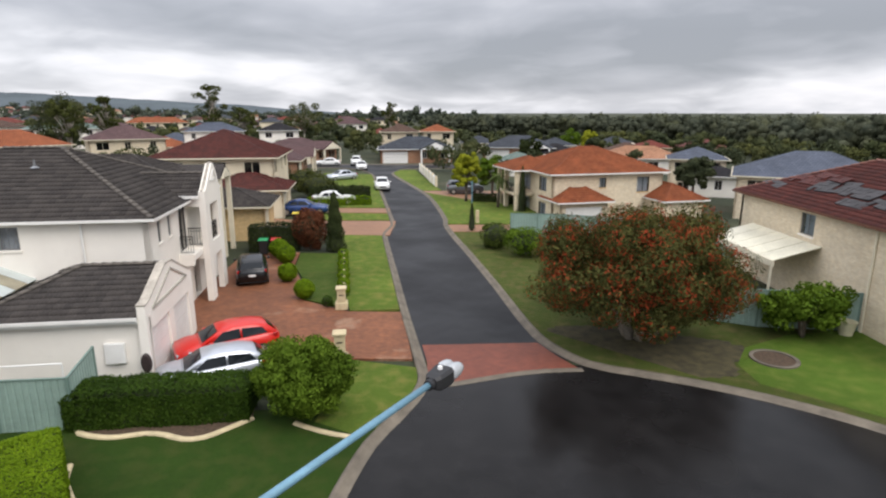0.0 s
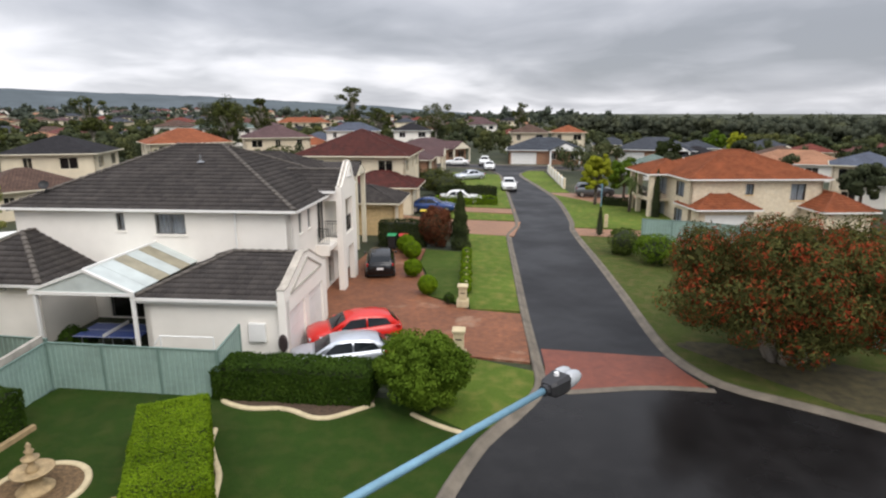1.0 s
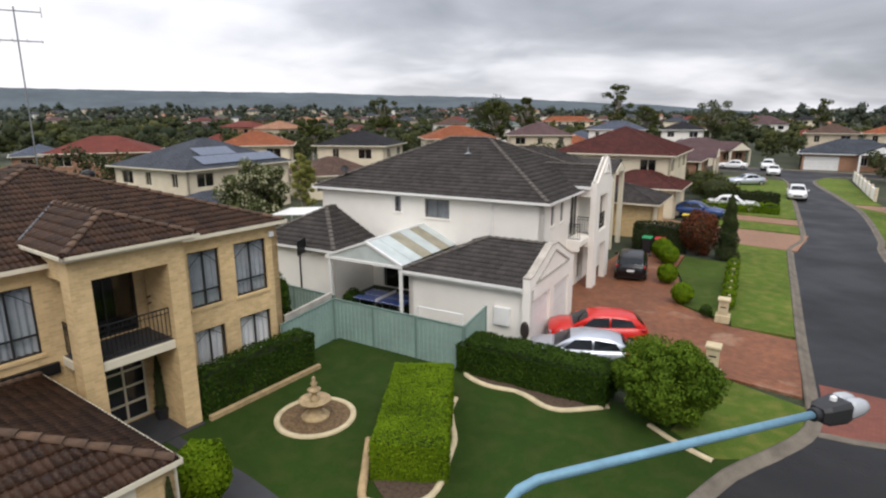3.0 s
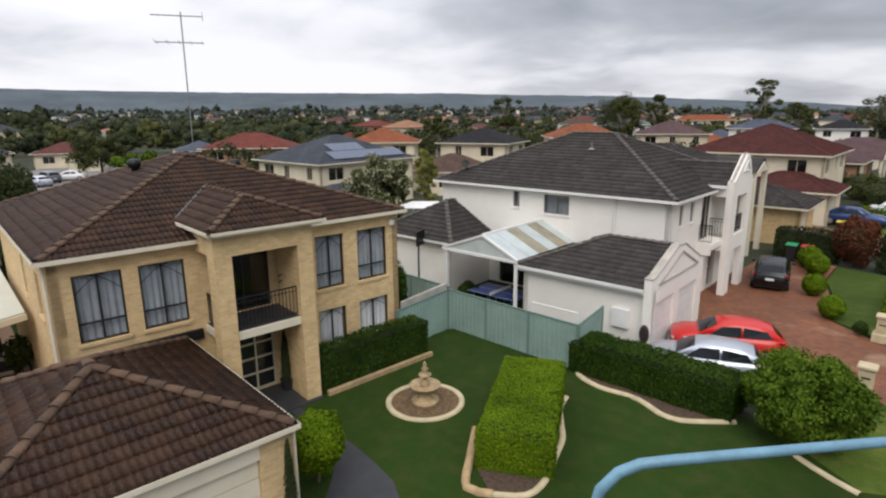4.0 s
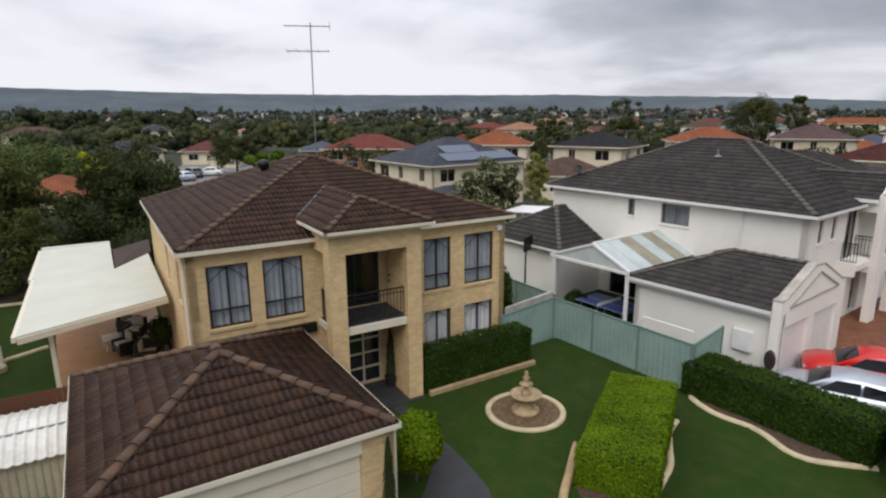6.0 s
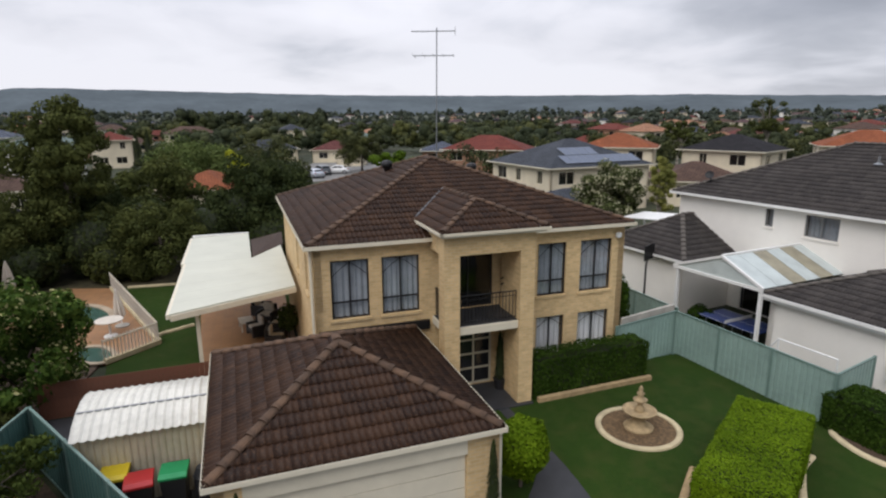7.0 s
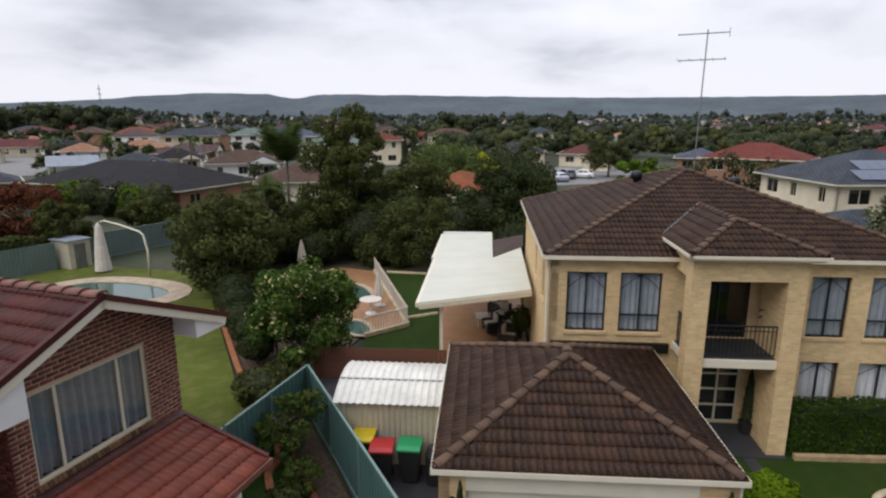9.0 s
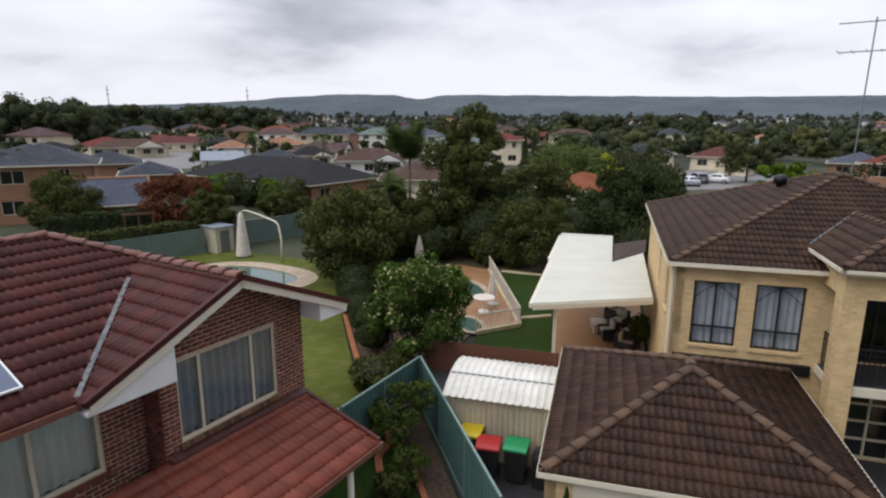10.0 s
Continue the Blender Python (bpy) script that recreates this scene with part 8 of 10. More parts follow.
def patio_cover():
    P = thing("patio_cover", -19.1, -3.02, 0, 92, "cream insulated metal patio roof on posts", "patio roof")
    # local x towards the house wall (world +y), local y away from the street
    # the street edge runs aslant; the rear half is narrower
    edge = lambda x: 0.43 * x
    zc = lambda x: 3.02 + 0.012 * x
    n = 6
    for k in range(n):
        t0, t1 = k / n, (k + 1) / n
        q = [(x, edge(x) + (7.0 - edge(x)) * t + 0.006 * (t == t0), zc(x)) for x, t in ((0, t0), (4.1, t0), (4.1, t1), (0, t1))]
        part("roof_panel", extrude_poly(bmesh.new(), q, (0, 0, 0.07)), MAT["coverwhite"], P)
    part("roof_panel", extrude_poly(bmesh.new(), [(2.7, 7.006, zc(2.7)), (4.1, 7.006, zc(4.1)), (4.1, 9.3, zc(4.1))], (0, 0, 0.07)), MAT["coverwhite"], P)
    for k in range(4):
        ya, yb = 7.0 + 5.8 * k / 4, 7.0 + 5.8 * (k + 1) / 4
        part("roof_panel", extrude_poly(bmesh.new(), [(-0.1, ya + 0.006, zc(0)), (2.68, ya + 0.006, zc(2.7)), (2.68, yb, zc(2.7)), (-0.1, yb, zc(0))], (0, 0, 0.07)), MAT["coverwhite"], P)
    part("gutter", blk(-0.11, -0.003, 0.0, 6.998, 2.92, 3.08), MAT["creamtrim"], P)
    part("gutter", blk(-0.21, -0.104, 7.0, 12.8, 2.92, 3.08), MAT["creamtrim"], P)
    part("end_capping", blk(-0.1, 2.68, 12.806, 12.9, 2.96, 3.2), MAT["whitetrim"], P, "raised white end capping")
    part("fascia_beam", extrude_poly(bmesh.new(), [(0.02, -0.02, 2.86), (4.1, 1.74, 2.9), (4.1, 1.74, 3.09), (0.02, -0.02, 3.05)], (0.02, -0.05, 0)), MAT["creamtrim"], P)
    for y in (0.6, 11.8):
        part("post", blk(0.7, 0.82, y, y + 0.12, 0, 3.02), MAT["creamtrim"], P)
    # dark tiled skirt roof behind, against the house
    bm = bmesh.new()
    q = [bm.verts.new(v) for v in ((2.74, 7.1, 3.16), (4.22, 9.42, 3.16), (4.3, 11.0, 3.46), (2.74, 10.9, 3.16))]
    for f in ((0, 1, 2), (0, 2, 3)):
        bm.faces.new([q[i] for i in f])
    r = bmesh.ops.extrude_face_region(bm, geom=list(bm.faces))
    bmesh.ops.translate(bm, vec=(0, 0, -0.07), verts=[v for v in r["geom"] if isinstance(v, bmesh.types.BMVert)])
    bmesh.ops.recalc_face_normals(bm, faces=list(bm.faces))
    part("skirt_roof", bm, MAT["tilebrown"], P)


patio_cover()


def lounge_chair(x, y, rz, label):
    C = thing("outdoor_chair", x, y, 0.09, rz, label, "chair", "chairs on the patio")
    part("seat", blk(-0.32, 0.32, -0.32, 0.32, 0.22, 0.4, bevel=0.03), MAT["plastic"], C)
    part("backrest", blk(-0.32, 0.32, 0.26, 0.4, 0.3, 0.85, bevel=0.03), MAT["plastic"], C)
    for sx in (-1, 1):
        part("armrest", blk(sx * 0.36 - 0.06, sx * 0.36 + 0.06, -0.32, 0.38, 0.1, 0.6, bevel=0.02), MAT["plastic"], C)
    part("cushion", blk(-0.28, 0.28, -0.28, 0.25, 0.41, 0.52, bevel=0.04), MAT["fabric"], C)
    part("back_cushion", blk(-0.26, 0.26, 0.14, 0.25, 0.54, 0.92, bevel=0.05), MAT["fabric"], C)


for i, (x, y, rz) in enumerate(((-24.3, -0.55, 20), (-24.4, 0.3, -30), (-25.9, -0.1, 60), (-27.0, -0.3, 150), (-22.9, 0.2, 170))):
    lounge_chair(x, y, rz, "black wicker armchair with a pale cushion on the patio")
T = thing("outdoor_table", -25.4, -1.0, 0.09, 10, "low pale table on the patio", "table")
part("tabletop", blk(-0.45, 0.45, -0.3, 0.3, 0.38, 0.43, bevel=0.01), MAT["fabric"], T)
for sx in (-0.38, 0.38):
    for sy in (-0.24, 0.24):
        part("leg", blk(sx - 0.03, sx + 0.03, sy - 0.03, sy + 0.03, 0, 0.378), MAT["fabric"], T)


edging([(-24.75, -4.62), (-25.8, -4.66), (-26.3, -4.0), (-26.75, -3.3)], 0.16, 0.06, label="cream kerb between lawn and patio")
bush("pot_plant", -23.75, 0.75, 0.09, (0.5, 0.45, 0.62), 1500, 0.09, {"leaf": LEAF["palm"], "core": MAT["core"], "bark": MAT["bark"]}, "leafy green pot plant on the patio", 46, stem=0.3, lumps=7, shell=0.3)
P = thing("shade_roof", -32.6, 25.2, 0, 12, "small white sheet roof on posts behind the house", "pergola")
part("roof_sheet", extrude_poly(bmesh.new(), [(-1.5, -1.0, 2.3), (1.5, -1.0, 2.55), (1.5, 1.2, 2.75), (-1.5, 1.2, 2.5)], (0, 0, 0.05)), MAT["whitetrim"], P)
for x in (-1.4, 1.32):
    for y in (-0.9, 1.05):
        part("post", blk(x, x + 0.08, y, y + 0.08, 0, 2.32 + 0.08 * x + 0.08 * (y > 0)), MAT["whitetrim"], P)


def deck_fence(pts):
    x0, y0 = pts[0]
    F = thing("pool_fence", x0, y0, 0.07, 0, "cream low wall and rail round the pool deck", "fence")
    for (ax, ay), (bx, by) in zip(pts, pts[1:]):
        a, b = V((ax - x0, ay - y0, 0)), V((bx - x0, by - y0, 0))
        L = (b - a).length
        ang = math.degrees(math.atan2(b.y - a.y, b.x - a.x))
        M = pose(a.x, a.y, 0, 0, 0, ang)
        w = part("kerb_wall", blk(0, L, -0.1, 0.1, 0, 0.18), MAT["edging"], F)
        w.matrix_basis = M
        r = part("top_rail", blk(0, L, -0.025, 0.025, 0.87, 0.92), MAT["creamtrim"], F)
        r.matrix_basis = M
        n = max(2, int(L / 0.14))
        me = None
        for i in range(n + 1):
            o = a.lerp(b, i / n)
            if me is None:
                s = part("baluster", blk(-0.017, 0.017, -0.012, 0.012, 0.18, 0.98), MAT["fabric"], F)
                me = s.data
            else:
                s = new("baluster", me)
                s.parent = F
            s.matrix_basis = pose(o.x, o.y, 0, 0, 0, ang)


deck_fence([(-23.2, -6.1), (-24.8, -4.45), (-34.2, -8.2)])
edging([(-34.25, -7.41), (-34.12, -4.87)], 0.14, 0.07, label="pale kerb along the far side of the lawn")


def folded_umbrella(x, y, h, rz, lean, label, r=0.3):
    U = thing("folded_umbrella", x, y, 0.1, rz, label, "umbrella")
    part("pole", bar(bmesh.new(), (0, 0, 0), (lean, 0, h), 0.03, 8), MAT["whitetrim"], U)
    bm = bmesh.new()
    rings = []
    for t, rr in ((0.22, 0.5), (0.3, 1.0), (0.45, 0.95), (0.65, 0.7), (0.85, 0.4), (0.98, 0.12)):
        ring = []
        for k in range(16):
            a = 2 * math.pi * k / 16
            f = rr * r * (1.0 if k % 2 else 0.62)
            ring.append(bm.verts.new((lean * t + f * math.cos(a), f * math.sin(a), h * t)))
        rings.append(ring)
    for p_, q_ in zip(rings, rings[1:]):
        for k in range(16):
            bm.faces.new((p_[k], p_[(k + 1) % 16], q_[(k + 1) % 16], q_[k]))
    bm.faces.new(rings[0][::-1])
    bm.faces.new(rings[-1])
    part("canopy", bm, MAT["fabric"], U, "pale folded canvas")
    part("base", lathe(bmesh.new(), [(0.3, 0), (0.3, 0.06), (0.05, 0.1)], 16), MAT["concrete"], U)


folded_umbrella(-27.5, -6.35, 1.75, -90, 0.1, "folded white umbrella on the deck", 0.24)
folded_umbrella(-34.2, -12.9, 1.95, 30, 0.0, "folded white umbrella beside the trees", 0.3)


def round_table(x, y):
    t = thing("round_table", x, y, 0.1, 0, "round white outdoor table on the deck", "table")
    part("tabletop", lathe(bmesh.new(), [(0.55, 0.7), (0.56, 0.72), (0.55, 0.74)], 24), MAT["fabric"], t)
    part("pedestal", lathe(bmesh.new(), [(0.28, 0.0), (0.26, 0.04), (0.05, 0.08), (0.05, 0.698)], 12), MAT["whitetrim"], t)


round_table(-26.3, -6.55)


# ---------- fountain and front garden ----------
def fountain():
    F = thing("garden_fountain", -12.95, 10.32, LAWN_Z, 0, "tiered weathered stone fountain in a mulched ring", "fountain")
    part("base", lathe(bmesh.new(), [(0.42, 0.0), (0.44, 0.08), (0.38, 0.12), (0.24, 0.2), (0.17, 0.32), (0.2, 0.36), (0.16, 0.4)], 24), MAT["fountain"], F, smooth=True)
    part("bowl", lathe(bmesh.new(), [(0.15, 0.4), (0.34, 0.46), (0.47, 0.57), (0.5, 0.61), (0.46, 0.61), (0.38, 0.54), (0.1, 0.5)], 28), MAT["fountain"], F, smooth=True)
    bm = lathe(bmesh.new(), [(0.12, 0.5), (0.15, 0.66), (0.08, 0.74), (0.07, 0.82), (0.19, 0.9), (0.21, 0.95), (0.1, 0.95), (0.08, 1.08), (0.12, 1.14), (0.05, 1.2), (0.07, 1.28), (0.02, 1.37)], 16)
    part("finial", bm, MAT["fountain"], F, smooth=True)
    part("bowl_floor", lathe(bmesh.new(), [(0.42, 0.555), (0.42, 0.565)], 24), MAT["fountain"], F)


fountain()
bed = [(-12.95 + 1.07 * math.cos(2 * math.pi * k / 40), 10.32 + 1.07 * math.sin(2 * math.pi * k / 40)) for k in range(40)]
slab("garden_bed", bed, -0.02, LAWN_Z + 0.03, MAT["leafmulch"], "round mulched bed with leaves", "garden bed")
solid("edging_ring", ribbon([(-12.95 + 1.16 * math.cos(2 * math.pi * k / 48), 10.32 + 1.16 * math.sin(2 * math.pi * k / 48)) for k in range(48)],
                            [(-0.09, LAWN_Z - 0.05), (-0.09, LAWN_Z + 0.05), (-0.05, LAWN_Z + 0.075), (0.05, LAWN_Z + 0.075), (0.09, LAWN_Z + 0.05), (0.09, LAWN_Z - 0.05)], True), MAT["edging"], "pale concrete ring round the fountain bed", "garden edging", "", "structure", smooth=True)
def kit_of(leaf):
    return {"leaf": LEAF[leaf], "bark": MAT["bark"]}


LM = {"leaf": LEAF["lime"], "core": MAT["core"], "bark": MAT["bark"]}
DM = {"leaf": LEAF["dark"], "core": MAT["core"], "bark": MAT["bark"]}
MM = {"leaf": LEAF["mid"], "core": MAT["core"], "bark": MAT["bark"]}
GM = {"leaf": LEAF["gum"], "core": MAT["core"], "bark": MAT["bark"]}
PM = {"leaf": LEAF["deep"], "core": MAT["core"], "bark": MAT["bark"]}
hedge("clipped_hedge", pose(-7.72, 10.2, LAWN_Z, 0, 0, 125), 4.85, 1.95, 1.2, 42000, 0.034, LM, "bright lime-green clipped box hedge", 1, rough=0.05)
hedge("clipped_hedge", pose(-11.4, 15.56, LAWN_Z, 0, 0, 6.5), 5.4, 1.42, 1.22, 24000, 0.045, DM, "dark green clipped hedge along the fence", 2)
hedge("clipped_hedge", pose(-15.5, 8.1, LAWN_Z, 0, 0, 93), 4.6, 0.85, 1.5, 16000, 0.042, DM, "dark green clipped hedge under the windows", 3)
solid("stone_edging", blk(0, 4.55, -0.16, 0.0, -0.1, 0.16, bevel=0.015), MAT["sandstone"], "tan stone edging in front of the hedge", "garden edging", "", "structure", m=pose(-15.42, 8.2, LAWN_Z, 0, 0, 93.5))
tree("round_bush", -4.45, 16.75, 1.3, 0.09, 1.3, (1.42, 1.42, 1.15), 190, 280, 0.055, 0.36, MM, "large rounded green bush on the front lawn", 4, z=LAWN_Z, low=-1.0, limb_n=10, category="bush")
bush("lime_bush", -11.5, 5.8, LAWN_Z, (0.66, 0.7, 0.78), 11000, 0.05, LM, "bright lime-green bush beside the garage", 5, lumps=18, stem=0.32)


bush("tall_shrub", -18.3, 13.0, 0.0, (0.6, 0.5, 1.7), 6500, 0.06, DM, "tall dark green shrub between the brick house and the fence", 9, lumps=14, shell=0.6)


def conifer(x, y, h, r, seed, label, mats=None, pot=False, n=2600, name="conifer", z=0.0, group=""):
    rs = np.random.RandomState(seed)
    t = thing(name, x, y, z, 0, label, "conifer", group)
    z0 = 0.35 if pot else 0.05
    u = rs.uniform(0, 1, n) ** 0.8
    a = rs.uniform(0, 2 * math.pi, n)
    rad = r * (1 - u) ** 0.6 * rs.uniform(0.75, 1.05, n) * (1 + 0.12 * np.sin(u * 25 + a))
    p = np.stack([rad * np.cos(a), rad * np.sin(a), z0 + u * (h - z0)], 1)
    d = np.stack([np.cos(a), np.sin(a), np.full(n, 0.5)], 1)
    v, f = leaf_cloud(p, d, max(0.03, r * 0.1), rs, 0.4)
    ob = new("foliage", raw_mesh("foliage", v, f, (mats or PM)["leaf"]))
    ob.parent = t
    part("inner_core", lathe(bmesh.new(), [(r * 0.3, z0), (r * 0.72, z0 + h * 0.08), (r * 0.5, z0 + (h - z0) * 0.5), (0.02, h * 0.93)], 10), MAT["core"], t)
    if pot:
        part("plant_pot", lathe(bmesh.new(), [(0.16, 0.0), (0.22, 0.34), (0.24, 0.36), (0.2, 0.37)], 14), MAT["plastic"], t)
    else:
        part("stem", bar(bmesh.new(), (0, 0, -0.05), (0, 0, 0.4), 0.05, 6), MAT["bark"], t)
    return t


conifer(-9.88, 4.36, 2.5, 0.2, 6, "slim dark conifer at the garage corner", n=2200, z=0.1)
conifer(-9.66, -0.74, 2.5, 0.2, 7, "slim dark conifer at the garage front", n=2000, z=0.1)
conifer(-16.6, 7.38, 2.05, 0.2, 8, "slim clipped conifer in a dark pot by the front door", pot=True, n=2000, z=0.13)

# white house front garden
for i, (x, y, r) in enumerate(((-7.2, 28.5, 0.54), (-8.87, 31.6, 0.56), (-10.1, 35.8, 0.64), (-10.9, 37.2, 0.66))):
    bush("round_bush", x, y, LAWN_Z - 0.01, (r, r, r * 0.95), 4200, 0.06, LM, "rounded yellow-green bush beside the driveway", 20 + i, group="bushes beside the driveway")
for i in range(7):
    bush("small_shrub", -5.25 - 0.17 * i * 1.35, 29.0 + 1.35 * i, LAWN_Z, (0.36, 0.5, 0.3), 1100, 0.05, LM, "low yellow-green shrub in a row", 30 + i, group="low shrubs in a row", lumps=4)
    solid("garden_lamp", lathe(bmesh.new(), [(0.045, 0), (0.045, 0.3), (0.08, 0.33), (0.09, 0.42), (0.06, 0.48), (0.01, 0.5)], 10), MAT["edging"], "small pale stone garden ornament", "ornament", "ornaments along the row", m=pose(-5.32 - 0.17 * i * 1.35, 29.65 + 1.35 * i, LAWN_Z)) if i < 6 else None


def letterbox(x, y, rz, label, h=1.0):
    L = thing("letterbox_pillar", x, y, LAWN_Z - 0.02, rz, label, "letterbox")
    part("pillar", blk(-0.2, 0.2, -0.2, 0.2, 0, h), MAT["edging"], L)
    part("plinth", blk(-0.3, 0.3, -0.3, 0.3, 0, 0.35, bevel=0.02), MAT["edging"], L)
    part("cap", blk(-0.26, 0.26, -0.26, 0.26, h, h + 0.1, bevel=0.02), MAT["edging"], L)
    part("mail_slot", blk(-0.12, 0.12, -0.208, -0.2, h - 0.3, h - 0.25), MAT["black"], L)


letterbox(-5.0, 26.95, 8, "pale rendered letterbox pillar at the driveway")
letterbox(-3.95, 20.55, 8, "pale rendered letterbox pillar by the round bush", 1.2)
bush("potted_shrub", -5.75, 27.1, LAWN_Z, (0.28, 0.28, 0.3), 700, 0.045, DM, "small dark shrub beside the letterbox", 44, lumps=3)

# goods in front of the white garage
solid("plaque", lathe(bmesh.new(), [(0.30, 0), (0.30, 0.04), (0.24, 0.09), (0.02, 0.09)], 20, Matrix.Translation((-10.36, 18.63, 0.97)) @ pose(0, 0, 0, 90, 0, 8) @ Matrix.Diagonal((0.62, 1.2, 1, 1))), MAT["darkwood"], "dark carved oval plaque hung on the garage wall", "plaque")
for i, (x, y) in enumerate(((-9.95, 18.6), (-10.35, 21.15), (-10.3, 21.6))):
    b_ = bush("pot_plant", x, y, 0.07, (0.3, 0.3, 0.26), 700, 0.045, {"leaf": LEAF["rust"] if i else LEAF["dark"], "core": MAT["core"], "bark": MAT["bark"]}, "small shrub beside the garage doors", 50 + i, lumps=3)


def table_tennis():
    t = thing("table_tennis_table", -18.0, 18.85, 0, 8, "folding blue table tennis table under the pergola", "table")
    blue = plain("blue_table_top", (0.02, 0.05, 0.2), 0.4, var=0.08)
    part("tabletop", blk(-1.37, -0.01, -0.76, 0.76, 0.73, 0.76), blue, t)
    part("tabletop", blk(0.01, 1.37, -0.76, 0.76, 0.73, 0.76), blue, t)
    bm = bmesh.new()
    for y in (-0.75, 0.0, 0.75):
        box(bm, -1.37, 1.37, y - 0.01, y + 0.01, 0.761, 0.764)
    part("white_line", bm, MAT["whitetrim"], t)
    part("net", blk(-0.006, 0.006, -0.85, 0.85, 0.765, 0.91), MAT["whitetrim"], t)
    for x in (-1.1, -0.2, 0.2, 1.1):
        for y in (-0.6, 0.6):
            part("leg", blk(x - 0.02, x + 0.02, y - 0.02, y + 0.02, 0, 0.729), MAT["steel"], t)


table_tennis()
for i, (x, y) in enumerate(((-19.9, 18.3), (-19.2, 18.5), (-20.3, 18.9))):
    bush("pot_plant", x, y, 0, (0.4, 0.4, 0.4), 900, 0.06, DM, "leafy dark plant in the pergola", 60 + i, lumps=4)


def basketball_hoop():
    B = thing("basketball_hoop", -22.6, 17.55, 0, 30, "black basketball hoop on a pole", "basketball hoop")
    part("pole", tube(bmesh.new(), [(0, 0, 0), (0, 0, 2.2), (0.1, 0, 2.7)], [0.05, 0.045, 0.04], 8), MAT["black"], B)
    part("backboard", blk(0.1, 0.14, -0.55, 0.55, 2.45, 3.2, bevel=0.01), MAT["black"], B)
    bm = bmesh.new()
    for k in range(14):
        a, b = 2 * math.pi * k / 14, 2 * math.pi * (k + 1) / 14
        bar(bm, (0.38 + 0.22 * math.cos(a), 0.22 * math.sin(a), 2.55), (0.38 + 0.22 * math.cos(b), 0.22 * math.sin(b), 2.55), 0.012, 5)
    part("rim", bm, MAT["black"], B)


basketball_hoop()
# small soccer goal frame behind the fence
bm = bmesh.new()
for a, b in (((0, 0, 0), (0, 0, 1.6)), ((0, 0, 1.6), (2.0, 0, 1.6)), ((2.0, 0, 1.6), (2.0, 0, 0)), ((0, 0, 1.6), (-1.1, 0.0, 0.0))):
    bar(bm, a, b, 0.03, 6)
solid("goal_frame", bm, MAT["whitetrim"], "white tubular goal frame behind the fence", "goal", m=pose(-14.3, 16.9, 0, 0, 0, 8))

# yard of the red brick house
slab("lawn", [(-10.4, -8.2), (-11.9, -7.4), (-14.2, -6.6), (-18.5, -9.8), (-23.6, -13.0), (-28.5, -16.0), (-30.0, -17.4), (-33.0, -19.5), (-34.0, -28.0), (-29.5, -30.5), (-24.0, -24.0), (-17.0, -17.0), (-13.0, -12.0)], -0.04, 0.05, grass("yard_lawn", (0.062, 0.084, 0.011), (0.135, 0.16, 0.024), (0.17, 0.16, 0.05)), "mown yellow-green back lawn", "lawn")
bm = ribbon(smooth_line([(-11.7, -5.4), (-13.0, -6.2), (-14.4, -6.5), (-18.5, -9.5), (-23.6, -12.8), (-26.5, -14.6)], 0.3), [(-0.1, 0.0), (-0.1, 0.12), (0.1, 0.12), (0.1, 0.0)])
solid("brick_edging", bm, plain("orange_brick_edging", (0.36, 0.13, 0.05), 0.9, var=0.25, scale=6), "orange brick garden edging", "garden edging", "", "structure")
slab("garden_bed", [(-14.4, -6.45), (-16.3, -6.3), (-19.0, -7.0), (-23.2, -6.3), (-28.0, -11.2), (-26.5, -14.5), (-23.6, -12.7), (-18.5, -9.4)][::-1], -0.04, 0.04, MAT["mulch"], "mulched garden bed with stones", "garden bed")
pool(-28.4, -21.8, 3.0, 1.9, 86, "freeform pool with pale paved surround", 0.05, 1.2)
S = thing("shade_umbrella", -32.0, -21.9, 0.05, 0, "tall cantilever umbrella with its pale cloth folded down", "umbrella")
part("pole", tube(bmesh.new(), [(0, 0, 0), (-0.05, 0.0, 1.5), (0.05, -0.12, 2.55), (0.0, -0.4, 2.75), (-0.35, -1.9, 3.08), (-0.5, -3.0, 3.28), (-0.5, -3.3, 3.22)], [0.07, 0.065, 0.06, 0.055, 0.05, 0.045, 0.04], 10), MAT["creamtrim"], S, smooth=True)
part("shade_cloth", lathe(bmesh.new(), [(0.02, 0.08), (0.5, 0.1), (0.4, 1.1), (0.27, 2.3), (0.19, 2.9), (0.05, 3.16)], 12, Matrix.Translation((-0.5, -3.45, 0))), MAT["fabric"], S)
S = thing("pump_shed", -33.6, -28.3, 0.0, 70, "small cream metal pump shed with a flat roof", "shed")
part("wall", blk(-0.9, 0.9, -0.7, 0.7, 0, 1.85), MAT["shedwall"], S)
part("roof", blk(-1.0, 1.0, -0.8, 0.8, 1.854, 1.93), MAT["palesheet"], S)
part("door", blk(0.904, 0.93, -0.35, 0.35, 0.05, 1.65), MAT["steel"], S, "grey metal door")
hedge("clipped_hedge", pose(-32.85, -30.25, 0, 0, 0, -22.4), 8.5, 1.2, 2.35, 12000, 0.1, GM, "green hedge topping the back fence", 70, rough=0.12)
hedge("clipped_hedge", pose(-36.6, -33.2, 0, 0, 0, -40), 9.5, 1.3, 2.7, 9000, 0.11, {"leaf": LEAF["deep"], "core": MAT["core"], "bark": MAT["bark"]}, "tall dark hedge in the yard behind", 71, rough=0.2)
G = thing("pergola", -32.0, -33.75, 0, -43, "dark timber garden frame behind the hedge", "pergola")
for x in (-0.95, 0.0, 0.9):
    part("post", blk(x, x + 0.1, -0.05, 0.05, 0, 2.62), MAT["brownfence"], G)
